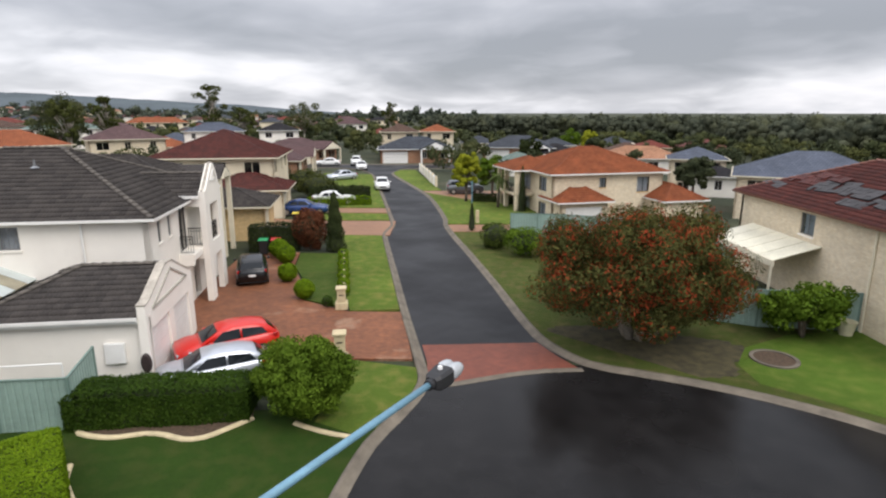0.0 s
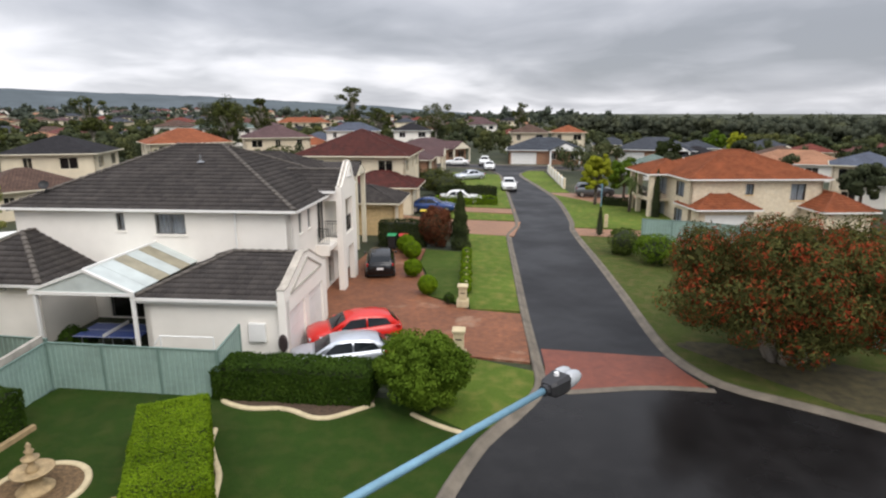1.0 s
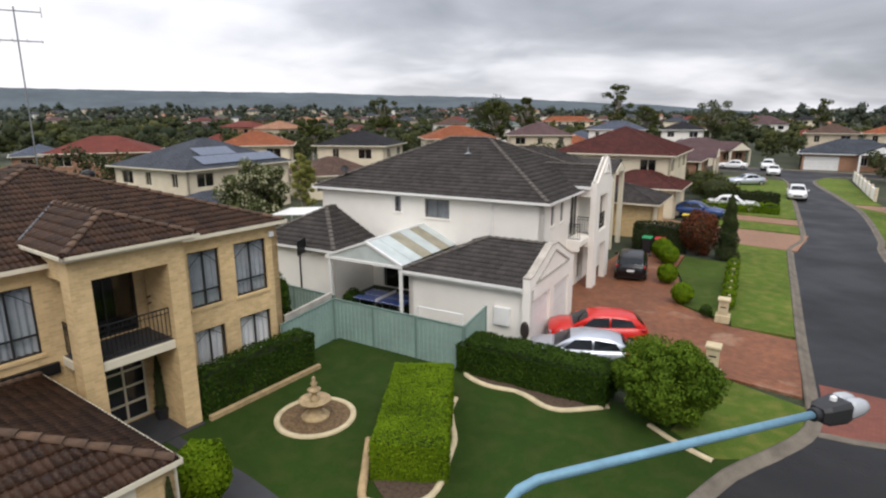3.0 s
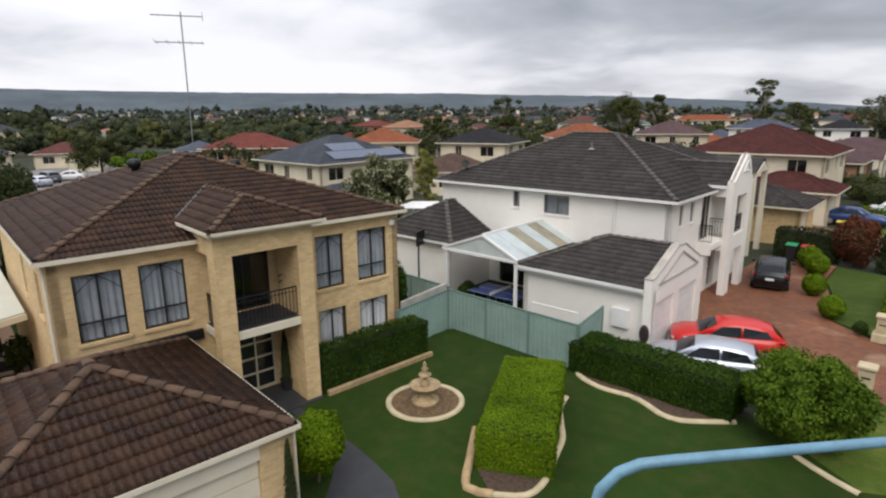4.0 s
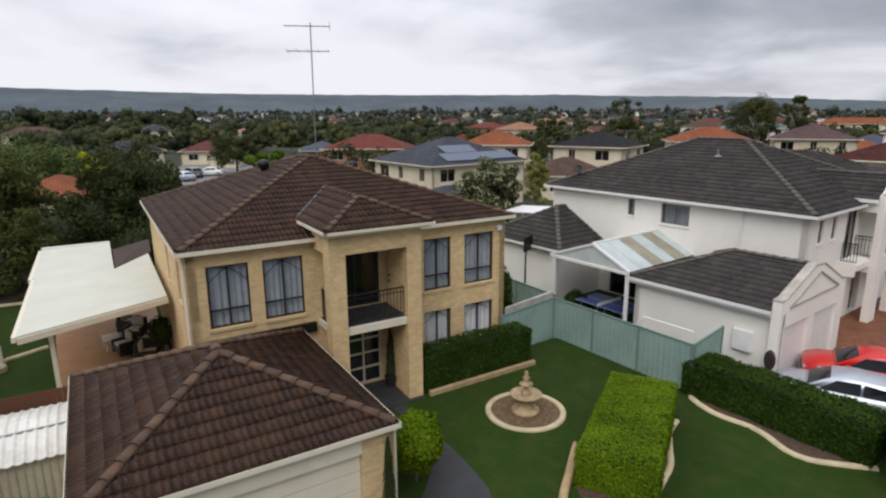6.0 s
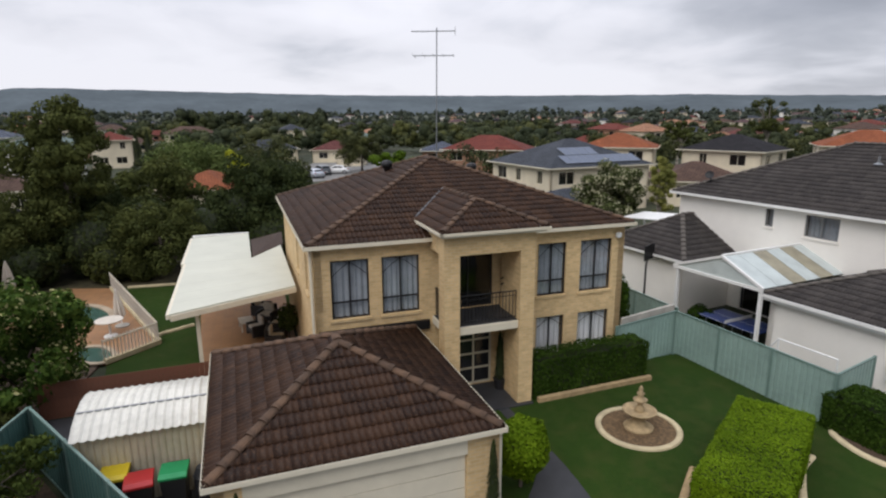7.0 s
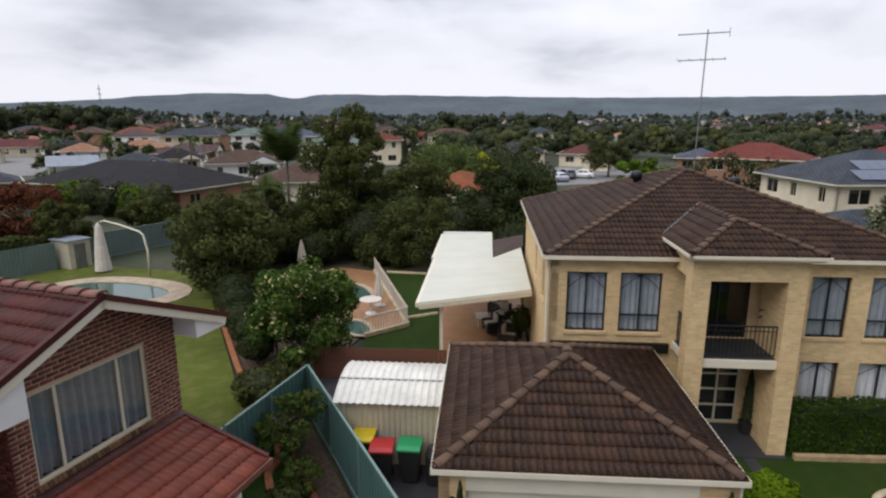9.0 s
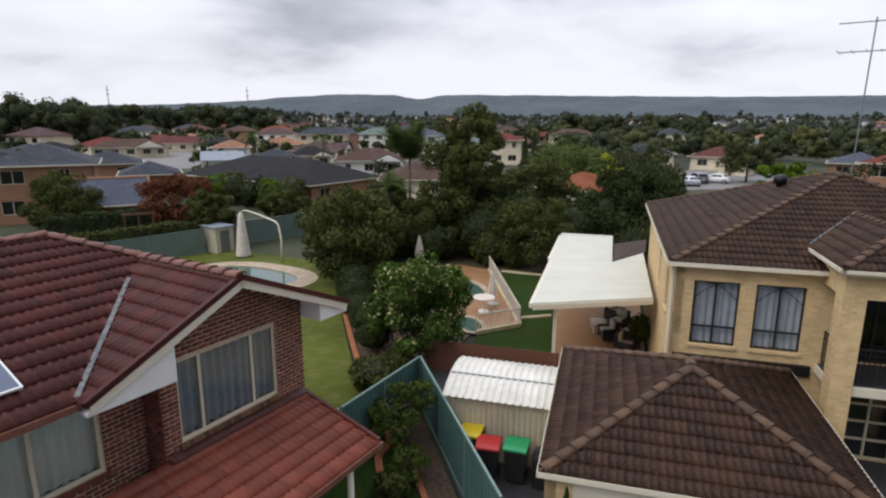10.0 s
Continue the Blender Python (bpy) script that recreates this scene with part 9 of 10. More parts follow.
part("beam", blk(-1.1, 1.1, -0.06, 0.06, 2.624, 2.76), MAT["brownfence"], G)
solid("brick_edging", ribbon(smooth_line([(-15.0, -6.35), (-14.08, -5.85), (-11.9, -4.45), (-10.2, -3.3)], 0.3), [(-0.08, 0.0), (-0.08, 0.1), (0.08, 0.1), (0.08, 0.0)]), bpy.data.materials["orange_brick_edging"], "orange brick edging along the boundary bed", "garden edging", "", "structure")
slab("garden_bed", [(-15.0, -6.25), (-14.05, -5.75), (-11.9, -4.36), (-10.2, -3.2), (-9.9, -2.2), (-16.1, -6.2)], -0.04, 0.03, MAT["mulch"], "dark mulched bed along the boundary fence", "garden bed")
slab("lawn", [(-15.0, -6.75), (-14.1, -6.05), (-11.9, -4.6), (-10.2, -3.45), (-8.6, -4.6), (-9.6, -6.6), (-12.4, -6.95)], -0.04, 0.035, MAT["lawn"], "narrow shaded lawn beside the brick house", "lawn")
for i, (x, y, z, r) in enumerate(((-20.0, -9.6, 0.55, 0.75), (-21.4, -10.5, 0.75, 0.85), (-22.8, -11.6, 0.7, 0.9), (-24.5, -12.7, 0.9, 1.0), (-26.3, -13.6, 1.0, 1.0), (-21.0, -9.2, 1.4, 0.6))):
    bush("cloud_topiary", x, y, 0, (r, r, r * 0.7), 3000, 0.07, PM, "dark green rounded topiary in the bed", 80 + i, stem=z * 0.5, group="topiary in the bed", lumps=5)
tree("shrub", -13.75, -5.8, 1.4, 0.05, 1.25, (1.0, 0.95, 1.05), 34, 95, 0.06, 0.26, {"leaf": LEAF["loose"], "bark": MAT["bark"]}, "loose green shrub along the boundary fence", 89, z=0.03, low=-0.8, limb_n=14, trunks=3, category="bush", group="shrubs along the boundary")
tree("shrub", -12.3, -5.05, 0.7, 0.03, 0.6, (0.6, 0.5, 0.42), 16, 90, 0.055, 0.2, {"leaf": LEAF["loose"], "bark": MAT["bark"]}, "loose green shrub along the boundary fence", 88, z=0.03, low=-0.9, limb_n=8, trunks=3, category="bush", group="shrubs along the boundary")
for i, (x, y, r, h) in enumerate(((-15.2, -6.9, 0.7, 0.6), (-17.0, -8.2, 0.9, 0.6), (-11.6, -5.2, 0.5, 0.35), (-18.4, -7.9, 0.7, 0.5))):
    bush("shrub", x, y, 0.03, (r, r, h), int(3600 * r), 0.07, GM, "leafy green shrub along the boundary fence", 90 + i, group="shrubs along the boundary", lumps=14, shell=0.3)
# by the pale brick house
tree("shrub", 15.6, 23.3, 1.2, 0.05, 1.25, (2.1, 1.1, 1.05), 60, 120, 0.09, 0.4, kit_of("mid"), "loose straggling shrub against the fence", 100, z=LAWN_Z, low=-0.85, limb_n=16, trunks=5, category="bush")
solid("plant_pot", lathe(bmesh.new(), [(0.26, 0), (0.36, 0.5), (0.4, 0.62), (0.34, 0.62), (0.2, 0.3)], 18), MAT["pot"], "large cream glazed plant pot by the fence", "pot", m=pose(17.5, 23.45, LAWN_Z))
ring = [(12.95 + 0.8 * math.cos(2 * math.pi * k / 28), 20.85 + 0.8 * math.sin(2 * math.pi * k / 28)) for k in range(28)]
slab("garden_bed", ring, -0.02, LAWN_Z + 0.025, MAT["mulch"], "round mulched tree ring with pale edging", "garden bed")
solid("edging_ring", ribbon(ring, [(-0.09, LAWN_Z - 0.03), (-0.09, LAWN_Z + 0.06), (0.06, LAWN_Z + 0.06), (0.06, LAWN_Z - 0.03)], True), MAT["kerb"], "grey stone ring round a mulched bed", "garden edging", "", "structure")


# ---------- cars ----------
def loft(bm, rings):
    vr = [[bm.verts.new(p) for p in r] for r in rings]
    k = len(vr[0])
    for a, b in zip(vr, vr[1:]):
        for i in range(k):
            j = (i + 1) % k
            bm.faces.new((a[i], a[j], b[j], b[i]))
    bm.faces.new(vr[0][::-1])
    bm.faces.new(vr[-1])
    return bm


def car_body(kind):
    """Stations along the car: x, floor, belt height, half width; then the cabin outline."""
    if kind == "hatch":
        L = 4.25
        st = [(-2.12, 0.42, 0.66, 0.62), (-2.02, 0.26, 0.80, 0.80), (-1.6, 0.20, 0.93, 0.87), (-0.9, 0.18, 0.98, 0.89), (0.4, 0.18, 1.0, 0.90), (1.5, 0.20, 1.02, 0.88), (1.98, 0.28, 1.0, 0.80), (2.12, 0.42, 0.9, 0.68)]
        cab = [(-1.15, 0.97, 0.80), (-0.32, 1.42, 0.62), (0.2, 1.49, 0.64), (1.05, 1.46, 0.63), (1.62, 1.34, 0.60), (2.02, 1.0, 0.74)]
    elif kind == "suv":
        st = [(-2.2, 0.46, 0.75, 0.66), (-2.1, 0.3, 0.92, 0.84), (-1.6, 0.24, 1.04, 0.9), (-0.9, 0.22, 1.08, 0.92), (0.4, 0.22, 1.1, 0.92), (1.6, 0.24, 1.12, 0.9), (2.1, 0.32, 1.1, 0.84), (2.2, 0.48, 1.0, 0.72)]
        cab = [(-1.2, 1.07, 0.82), (-0.45, 1.58, 0.64), (0.2, 1.66, 0.66), (1.3, 1.64, 0.66), (1.85, 1.54, 0.64), (2.14, 1.1, 0.78)]
    else:
        st = [(-2.3, 0.42, 0.62, 0.64), (-2.2, 0.26, 0.78, 0.82), (-1.7, 0.2, 0.9, 0.88), (-0.9, 0.18, 0.95, 0.9), (0.5, 0.18, 0.97, 0.9), (1.6, 0.2, 0.98, 0.88), (2.2, 0.28, 0.95, 0.82), (2.3, 0.42, 0.85, 0.7)]
        cab = [(-1.05, 0.94, 0.8), (-0.25, 1.38, 0.6), (0.3, 1.44, 0.62), (0.9, 1.4, 0.6), (1.25, 1.3, 0.58), (1.75, 0.98, 0.76)]
    return st, cab


def car(kind, paintm, label, x, y, rz, z=0.0, group="parked cars", size=1.0):
    C = thing("car", x, y, z, rz, label, "car", group)
    C.scale = (size, size, size)
    st, cab = car_body(kind)
    rings = []
    for sx, zf, zb, hw in st:
        rings.append([(sx, -hw * 0.86, zf), (sx, -hw, zf + 0.16), (sx, -hw * 1.02, (zf + zb) / 2 + 0.04), (sx, -hw * 0.96, zb - 0.05), (sx, -hw * 0.86, zb), (sx, 0, zb + 0.03),
                      (sx, hw * 0.86, zb), (sx, hw * 0.96, zb - 0.05), (sx, hw * 1.02, (zf + zb) / 2 + 0.04), (sx, hw, zf + 0.16), (sx, hw * 0.86, zf)])
    part("body", loft(bmesh.new(), rings), paintm, C, smooth=True)
    belt = cab[0][1] - 0.02
    base = 0.83
    rings = []
    for sx, zt, hw in cab:
        rings.append([(sx, -base, belt - 0.06), (sx, -hw, zt - 0.04), (sx, -hw * 0.85, zt), (sx, 0, zt + 0.03), (sx, hw * 0.85, zt), (sx, hw, zt - 0.04), (sx, base, belt - 0.06)])
    part("cabin", loft(bmesh.new(), rings), paintm, C, smooth=True)

    def side(x, f, s):
        """A point of the cabin's flank at x, f of the way up from the belt to the roof's edge."""
        for (xa, za, ha), (xb, zb, hb) in zip(cab, cab[1:]):
            if xa <= x <= xb:
                q = (x - xa) / (xb - xa)
                zt, hw = za + (zb - za) * q - 0.04, ha + (hb - ha) * q
                return (x, s * (base + (hw - base) * f + 0.03), belt - 0.06 + (zt - belt + 0.06) * f)

    for s in (-1, 1):
        xm = (cab[2][0] + cab[3][0]) / 2 - 0.12
        for q in ([(cab[0][0] + 0.42, 0.32), (xm - 0.04, 0.2), (xm - 0.04, 0.9), (cab[1][0] + 0.1, 0.9)], [(xm + 0.04, 0.2), (cab[4][0] - 0.02, 0.34), (cab[4][0] - 0.22, 0.88), (xm + 0.04, 0.9)]):
            bm = bmesh.new()
            vs = [bm.verts.new(side(x, f, s)) for x, f in q]
            bm.faces.new(vs)
            bmesh.ops.triangulate(bm, faces=bm.faces[:])
            part("side_window", bm, MAT["carglass"], C, "tinted side window")
    for nm, i, j in (("windscreen", 0, 1), ("rear_window", 5, 4)):
        bm = bmesh.new()
        rows = []
        (xa, za, ha), (xb, zb, hb) = cab[i], cab[j]
        out = -0.014 if i == 0 else 0.014
        for f in (0.12, 0.5, 0.9):
            hw = (ha + (hb - ha) * f) * 0.86
            z = za + (zb - za) * f
            rows.append([bm.verts.new((xa + (xb - xa) * f + out, hw * k, z + 0.03 * (1 - abs(k)) + 0.012)) for k in (-1, -0.5, 0, 0.5, 1)])
        for p, q in zip(rows, rows[1:]):
            for k in range(4):
                bm.faces.new((p[k], p[k + 1], q[k + 1], q[k]))
        part(nm, bm, MAT["carglass"], C, "tinted glass", smooth=True)
    for s in (-1, 1):
        part("mirror", blk(cab[0][0] + 0.32, cab[0][0] + 0.5, s * 0.98 - 0.08, s * 0.98 + 0.08, belt, belt + 0.13, bevel=0.02), paintm, C)
        for wx in (st[1][0] + 0.72, st[-2][0] - 0.66):
            M = Matrix.Translation((wx, s * (st[3][3] - 0.08), 0.32)) @ pose(0, 0, 0, 90, 0, 0)
            w = part("wheel", lathe(bmesh.new(), [(0.2, -0.1), (0.31, -0.1), (0.325, -0.06), (0.325, 0.06), (0.31, 0.1), (0.2, 0.1)], 20, M), MAT["rubber"], C)
            part("rim", lathe(bmesh.new(), [(0.05, -0.112), (0.2, -0.108), (0.21, -0.09), (0.21, 0.09), (0.2, 0.108), (0.05, 0.112)], 16, M), MAT["chrome"], w)
        hx = st[1][0]
        part("headlight", blk(hx - 0.07, hx + 0.22, s * 0.66 - 0.13, s * 0.66 + 0.13, st[1][2] - 0.2, st[1][2] - 0.06, bevel=0.03), MAT["lens"], C)
        tx = st[-2][0]
        part("tail_light", blk(tx - 0.16, tx + 0.05, s * 0.72 - 0.1, s * 0.72 + 0.1, st[-2][2] - 0.2, st[-2][2] - 0.02, bevel=0.02), TAIL, C)
    part("grille", blk(st[0][0] - 0.02, st[0][0] + 0.1, -0.4, 0.4, 0.44, 0.6, bevel=0.01), MAT["plastic"], C)
    part("number_plate", blk(st[-1][0] - 0.03, st[-1][0] + 0.012, -0.2, 0.2, 0.62, 0.74), MAT["whiteplastic"], C)
    part("underbody", blk(-1.95, 1.95, -0.72, 0.72, 0.2, 0.4), MAT["plastic"], C)
    return C


TAIL = plain("tail_lamp_red", (0.35, 0.01, 0.01), 0.2, var=0.05, bump=0)
# nose along local -x
car("hatch", PAINT["red"], "bright red hatchback on the brick driveway", -8.57, 21.3, 30, 0.07, size=0.91)
car("hatch", PAINT["silver"], "silver hatchback beside the red car", -8.18, 18.9, 26, 0.07, size=0.88)
car("hatch", PAINT["black"], "black hatchback on the driveway by the house", -11.15, 32.4, 288, 0.07, size=0.96)
car("hatch", PAINT["white"], "white car parked at the kerb", -7.7, 72.5, 99, 0.03)
car("sedan", PAINT["white"], "white car parked further up the street", -13.9, 98.5, 99)
car("suv", PAINT["grey"], "dark four-wheel drive in a driveway", 2.6, 68.3, 185, 0.06)
car("sedan", PAINT["silver"], "silver sedan in a driveway", -14.6, 82.6, 40)
car("sedan", PAINT["white"], "white sedan in a driveway", -11.4, 59.8, 188, 0.07)
car("sedan", PAINT["blue"], "dark blue car behind the shrubs", -13.2, 54.0, 188, 0.07)
car("sedan", PAINT["white"], "white car before the far house", -21.0, 105.5, 10)
car("suv", PAINT["white"], "white four-wheel drive before the far house", -16.0, 107.0, 95)
car("sedan", PAINT["silver"], "silver car on the far street", -93.0, 8.0, 20)
car("suv", PAINT["grey"], "dark car on the far street", -97.0, 9.6, 15)
car("sedan", PAINT["white"], "white car on the far street", -98.5, 12.2, 70)


# ---------- street lamp ----------
def street_lamp():
    S = thing("street_lamp", -1.82, 3.08, 0, 0, "pale blue street lamp with a grey lens head", "street lamp")
    pole = tube(bmesh.new(), [(0, 0, -0.1), (0, 0, 3.0), (0, 0, 6.0)], [0.085, 0.065, 0.048], 14)
    part("pole", pole, MAT["arm"], S, smooth=True)
    pts = [(0, 0, 6.0), (0.0, 0.02, 6.25), (0.03, 0.07, 6.45), (0.1, 0.17, 6.58), (0.2, 0.28, 6.65), (0.33, 0.42, 6.68), (0.9, 1.36, 6.66), (1.7, 2.69, 6.62)]
    part("arm", tube(bmesh.new(), pts, [0.043, 0.042, 0.041, 0.04, 0.039, 0.038, 0.037, 0.036], 14), MAT["arm"], S, smooth=True)
    ang = math.degrees(math.atan2(0.857, 0.515))
    M = Matrix.Translation((1.7, 2.69, 6.62)) @ pose(0, 0, 0, 0, 0, ang)
    head = part("lamp_head", bmesh_head(M), MAT["plastic"], S, "black cast lamp head")
    for sd in (-1, 1):
        bm = bmesh.new()
        rings = []
        for x, w, h in ((0.275, 0.066, 0.085), (0.33, 0.075, 0.10), (0.43, 0.074, 0.088), (0.50, 0.058, 0.06), (0.53, 0.034, 0.028)):
            rings.append([M @ V((x, sd * 0.062 + w * math.cos(a), 0.01 + h * math.sin(a))) for a in [2 * math.pi * k / 14 for k in range(14)]])
        loft(bm, rings)
        part("lens", bm, MAT["lens"], head, "clear grey ribbed lens lobe", smooth=True)
    part("photo_cell", lathe(bmesh.new(), [(0.028, 0.0), (0.028, 0.035), (0.01, 0.045)], 12, M @ Matrix.Translation((0.17, 0.0, 0.095))), MAT["whiteplastic"], head)
    part("clamp", tube(bmesh.new(), [M @ V((-0.08, 0, 0)), M @ V((0.04, 0, 0))], [0.06, 0.062], 12), MAT["plastic"], head)


def bmesh_head(M):
    bm = bmesh.new()
    rings = []
    for x, w, h in ((-0.02, 0.07, 0.065), (0.04, 0.105, 0.09), (0.24, 0.125, 0.1), (0.28, 0.12, 0.095)):
        rings.append([M @ V((x, w * a, h * b)) for a, b in ((-1, -0.7), (-0.85, -1), (0.85, -1), (1, -0.7), (1, 0.6), (0.75, 1), (-0.75, 1), (-1, 0.6))])
    return loft(bm, rings)


street_lamp()


# ---------- trees ----------
BK = {"bark": MAT["bark"]}


def kit(leaf, bark="bark"):
    return {"leaf": LEAF[leaf], "bark": MAT[bark]}


tree("bottlebrush", 8.3, 23.2, 2.4, 0.13, 3.0, (4.45, 3.5, 2.5), 165, 620, 0.095, 0.9, kit("bottle", "palebark"), "wide bottlebrush tree with red flower spikes", 207, z=LAWN_Z, low=-0.66, limb_n=26, trunks=9, shape=0.26)
tree("magnolia", -19.9, -7.6, 1.4, 0.10, 2.3, (1.95, 1.95, 2.0), 64, 230, 0.095, 0.55, kit("flower"), "rounded magnolia with glossy leaves and cream buds", 202, low=-0.9, limb_n=10)

NEAR = (("tree", 2.5, 62.0, 5.6, 1.45, "yellow", "young yellow-leaved tree on the verge"), ("tree", 5.8, 67.0, 4.7, 1.8, "mid", "leafy green tree on the verge"),
        ("tree", -39.3, -11.1, 10.6, 3.0, "gum", "tall dense gum tree behind the pool"), ("tree", -40.8, -0.1, 6.8, 3.7, "deep", "dark rounded tree at the back fence"),
        ("tree", -36.6, -5.9, 4.7, 2.8, "gum", "olive-green tree at the back fence"), ("tree", -29.9, -15.7, 5.5, 3.1, "gum", "dark spreading tree beside the pool"),
        ("tree", -37.9, -12.6, 5.2, 2.6, "gum", "olive tree behind the umbrella"), ("tree", -43.4, -11.4, 5.4, 2.7, "deep", "dark tree among others at the fence"),
        ("tree", -42.6, -18.6, 4.6, 2.3, "gum", "olive tree below the palm"),
        ("tree", -44.6, -11.6, 5.4, 2.4, "deep", "dark tree among others at the fence"), ("tree", -32.6, -41.9, 5.3, 2.7, "gum", "rounded olive tree beside a brick house"),
        ("tree", -36.0, -33.6, 5.3, 2.9, "rust", "rust-leaved tree behind the hedge"), ("tree", -35.0, -29.8, 4.3, 1.8, "gum", "green tree behind the pump shed"))
for i, (nm, x, y, h, r, leaf, label) in enumerate(NEAR):
    ch = h * 0.80 if y > 50 else h * 0.97
    tree(nm, x, y, h * 0.5, 0.09 + 0.012 * h, h - ch / 2, (r, r, ch / 2), int(32 + 8 * r + 3 * h), 240, 0.10 if r < 3 else 0.13, r * 0.25, kit(leaf), label, 210 + i, low=-0.8, limb_n=8, group="")
NEAR2 = (("tree", -58.4, 13.1, 6.3, 2.4, "mid", "bright green tree in a back yard"),
         ("tree", -44.9, -30.0, 3.0, 2.2, "gum", "green shrubby tree at a back fence"),
         ("tree", -61.8, -2.1, 6.5, 1.6, "yellow", "yellowing tree among darker ones"),
         ("tree", -70.0, -7.0, 6.8, 5.2, "willow", "pale green willow tree among houses"), ("tree", -50.0, -8.0, 6.4, 3.6, "gum", "leafy tree behind the back fence"),
         ("tree", -101.0, 17.0, 7.0, 3.9, "far2", "broad olive tree beside the far street"), ("tree", -82.0, 125.5, 13.8, 5.4, "far2", "tall rounded olive tree above the roofs"),
         ("tree", 34.5, 158.0, 5.0, 2.6, "mid", "bright green tree among far roofs"), ("tree", 38.5, 154.0, 4.8, 2.2, "yellow", "yellow-green tree among far roofs"),
         ("tree", 16.4, 108.8, 5.6, 2.2, "deep", "dark tree beyond the houses"), ("tree", 30.0, 68.7, 4.2, 2.2, "far", "dark rounded tree between roofs"))
for i, (nm, x, y, h, r, leaf, label) in enumerate(NEAR2):
    ch = h * 0.92
    tree(nm, x, y, h * 0.5, 0.09 + 0.012 * h, h - ch / 2, (r, r, ch / 2), int(26 + 8 * r), 170, 0.17, r * 0.27, kit(leaf), label, 240 + i, low=-0.8, limb_n=6)
tree("tree", -37.2, 25.1, 2.0, 0.15, 3.1, (2.5, 2.5, 2.7), 110, 210, 0.12, 0.66, kit("cream"), "rounded dense tree covered in cream flowers", 258, low=-0.95, limb_n=10, shape=0.6)
tree("bamboo", -38.5, 30.7, 4.6, 0.035, 3.6, (1.0, 1.0, 2.9), 60, 110, 0.12, 0.3, kit("bamboo", "palebark"), "tall pale green bamboo clump between roofs", 259, low=-0.9, limb_n=26, trunks=13, shape=0.3, category="bamboo")
for i in range(6):
    s = 0.6 + i * 3.1
    bush("shrub", -51.5 - 0.26 * s, -33.1 - 0.966 * s, 0.0, (1.7, 1.6, 1.9 - 0.2 * (i % 3)), 1500, 0.16, {"leaf": LEAF[("gum", "mid", "deep")[i % 3]], "core": MAT["core"], "bark": MAT["bark"]}, "leafy shrub against a brick wall", 430 + i, group="shrubs against the brick wall", lumps=8, shell=0.5)
G = thing("gazebo", -43.6, -15.5, 0, 20, "garden gazebo with a dark pyramid roof", "gazebo")
for x, y in ((-1.6, -1.6), (1.5, -1.6), (-1.6, 1.5), (1.5, 1.5)):
    part("post", blk(x, x + 0.12, y, y + 0.12, 0, 2.36), MAT["brownfence"], G)
bm = bmesh.new()
top = bm.verts.new((0, 0, 3.6))
rim = [bm.verts.new((x, y, 2.36)) for x, y in ((-2.1, -2.1), (2.1, -2.1), (2.1, 2.1), (-2.1, 2.1))]
for p, q in zip(rim, rim[1:] + rim[:1]):
    bm.faces.new((p, q, top))
bm.faces.new(rim[::-1])
part("roof", bm, FAR_TILE["black"], G)
# thick growth under the trees along the back fence
for i, (x, y, r, h, leaf) in enumerate(((-37.5, -17.2, 1.9, 1.7, "deep"), (-36.2, -14.6, 1.7, 1.5, "gum"), (-35.9, -12.4, 1.6, 1.3, "deep"), (-37.8, -9.6, 2.2, 2.0, "deep"), (-38.8, -7.2, 2.2, 2.3, "deep"), (-36.0, -8.6, 1.4, 1.1, "gum"),
                                        (-38.4, -3.6, 2.2, 2.1, "deep"), (-39.6, -1.8, 2.4, 2.4, "deep"), (-37.4, 0.6, 2.0, 1.7, "deep"), (-39.0, 2.6, 2.2, 2.2, "gum"), (-35.6, -6.9, 0.9, 0.75, "gum"), (-34.6, -15.9, 2.0, 2.0, "deep"), (-32.6, -17.2, 1.9, 1.9, "gum"))):
    bush("shrub", x, y, 0.03, (r, r, h), int(2600 * r), 0.11, {"leaf": LEAF[leaf], "core": MAT["core"], "bark": MAT["bark"]}, "dark dense shrub under the back-fence trees", 400 + i, group="shrubs along the back fence", lumps=12, shell=0.45)
bush("shrub", 3.75, 39.9, LAWN_Z, (1.2, 1.1, 0.95), 3200, 0.08, {**GM, "leaf": LEAF["loose"]}, "rounded green shrub on the nature strip", 261, lumps=8, shell=0.5)
bush("shrub", 5.6, 37.6, LAWN_Z, (1.6, 1.4, 1.0), 3600, 0.09, {**GM, "leaf": LEAF["mid"]}, "leafy green shrub beside the bottlebrush", 262, lumps=8, shell=0.5)
bush("rust_shrub", -9.35, 39.6, 0.0, (1.35, 0.8, 1.5), 7000, 0.07, {"leaf": LEAF["rust"], "core": MAT["core"], "bark": MAT["bark"]}, "rust-brown clipped shrub beside the conifer", 263, lumps=10)
conifer(-7.55, 39.4, 4.15, 0.75, 264, "tall dark conifer beside the verge", n=7000)
conifer(7.7, 55.6, 5.4, 0.55, 265, "slim dark cypress beside the brick house", n=4000, z=-0.9)
conifer(2.35, 46.0, 2.3, 0.35, 266, "small dark cypress on the verge", n=1600, z=LAWN_Z)
for i, (x, y) in enumerate(((-139.0, -27.5), (-138.0, -25.0), (-137.0, -22.6))):
    conifer(x, y, 7.2, 1.1, 270 + i, "dark columnar cypress in a row", n=1500, group="row of cypresses")
for i in range(7):
    conifer(-104.0 - i * 0.8, 2.5 - i * 2.3, 4.2, 0.7, 280 + i, "small dark columnar conifer in a row", n=700, group="row of conifers")
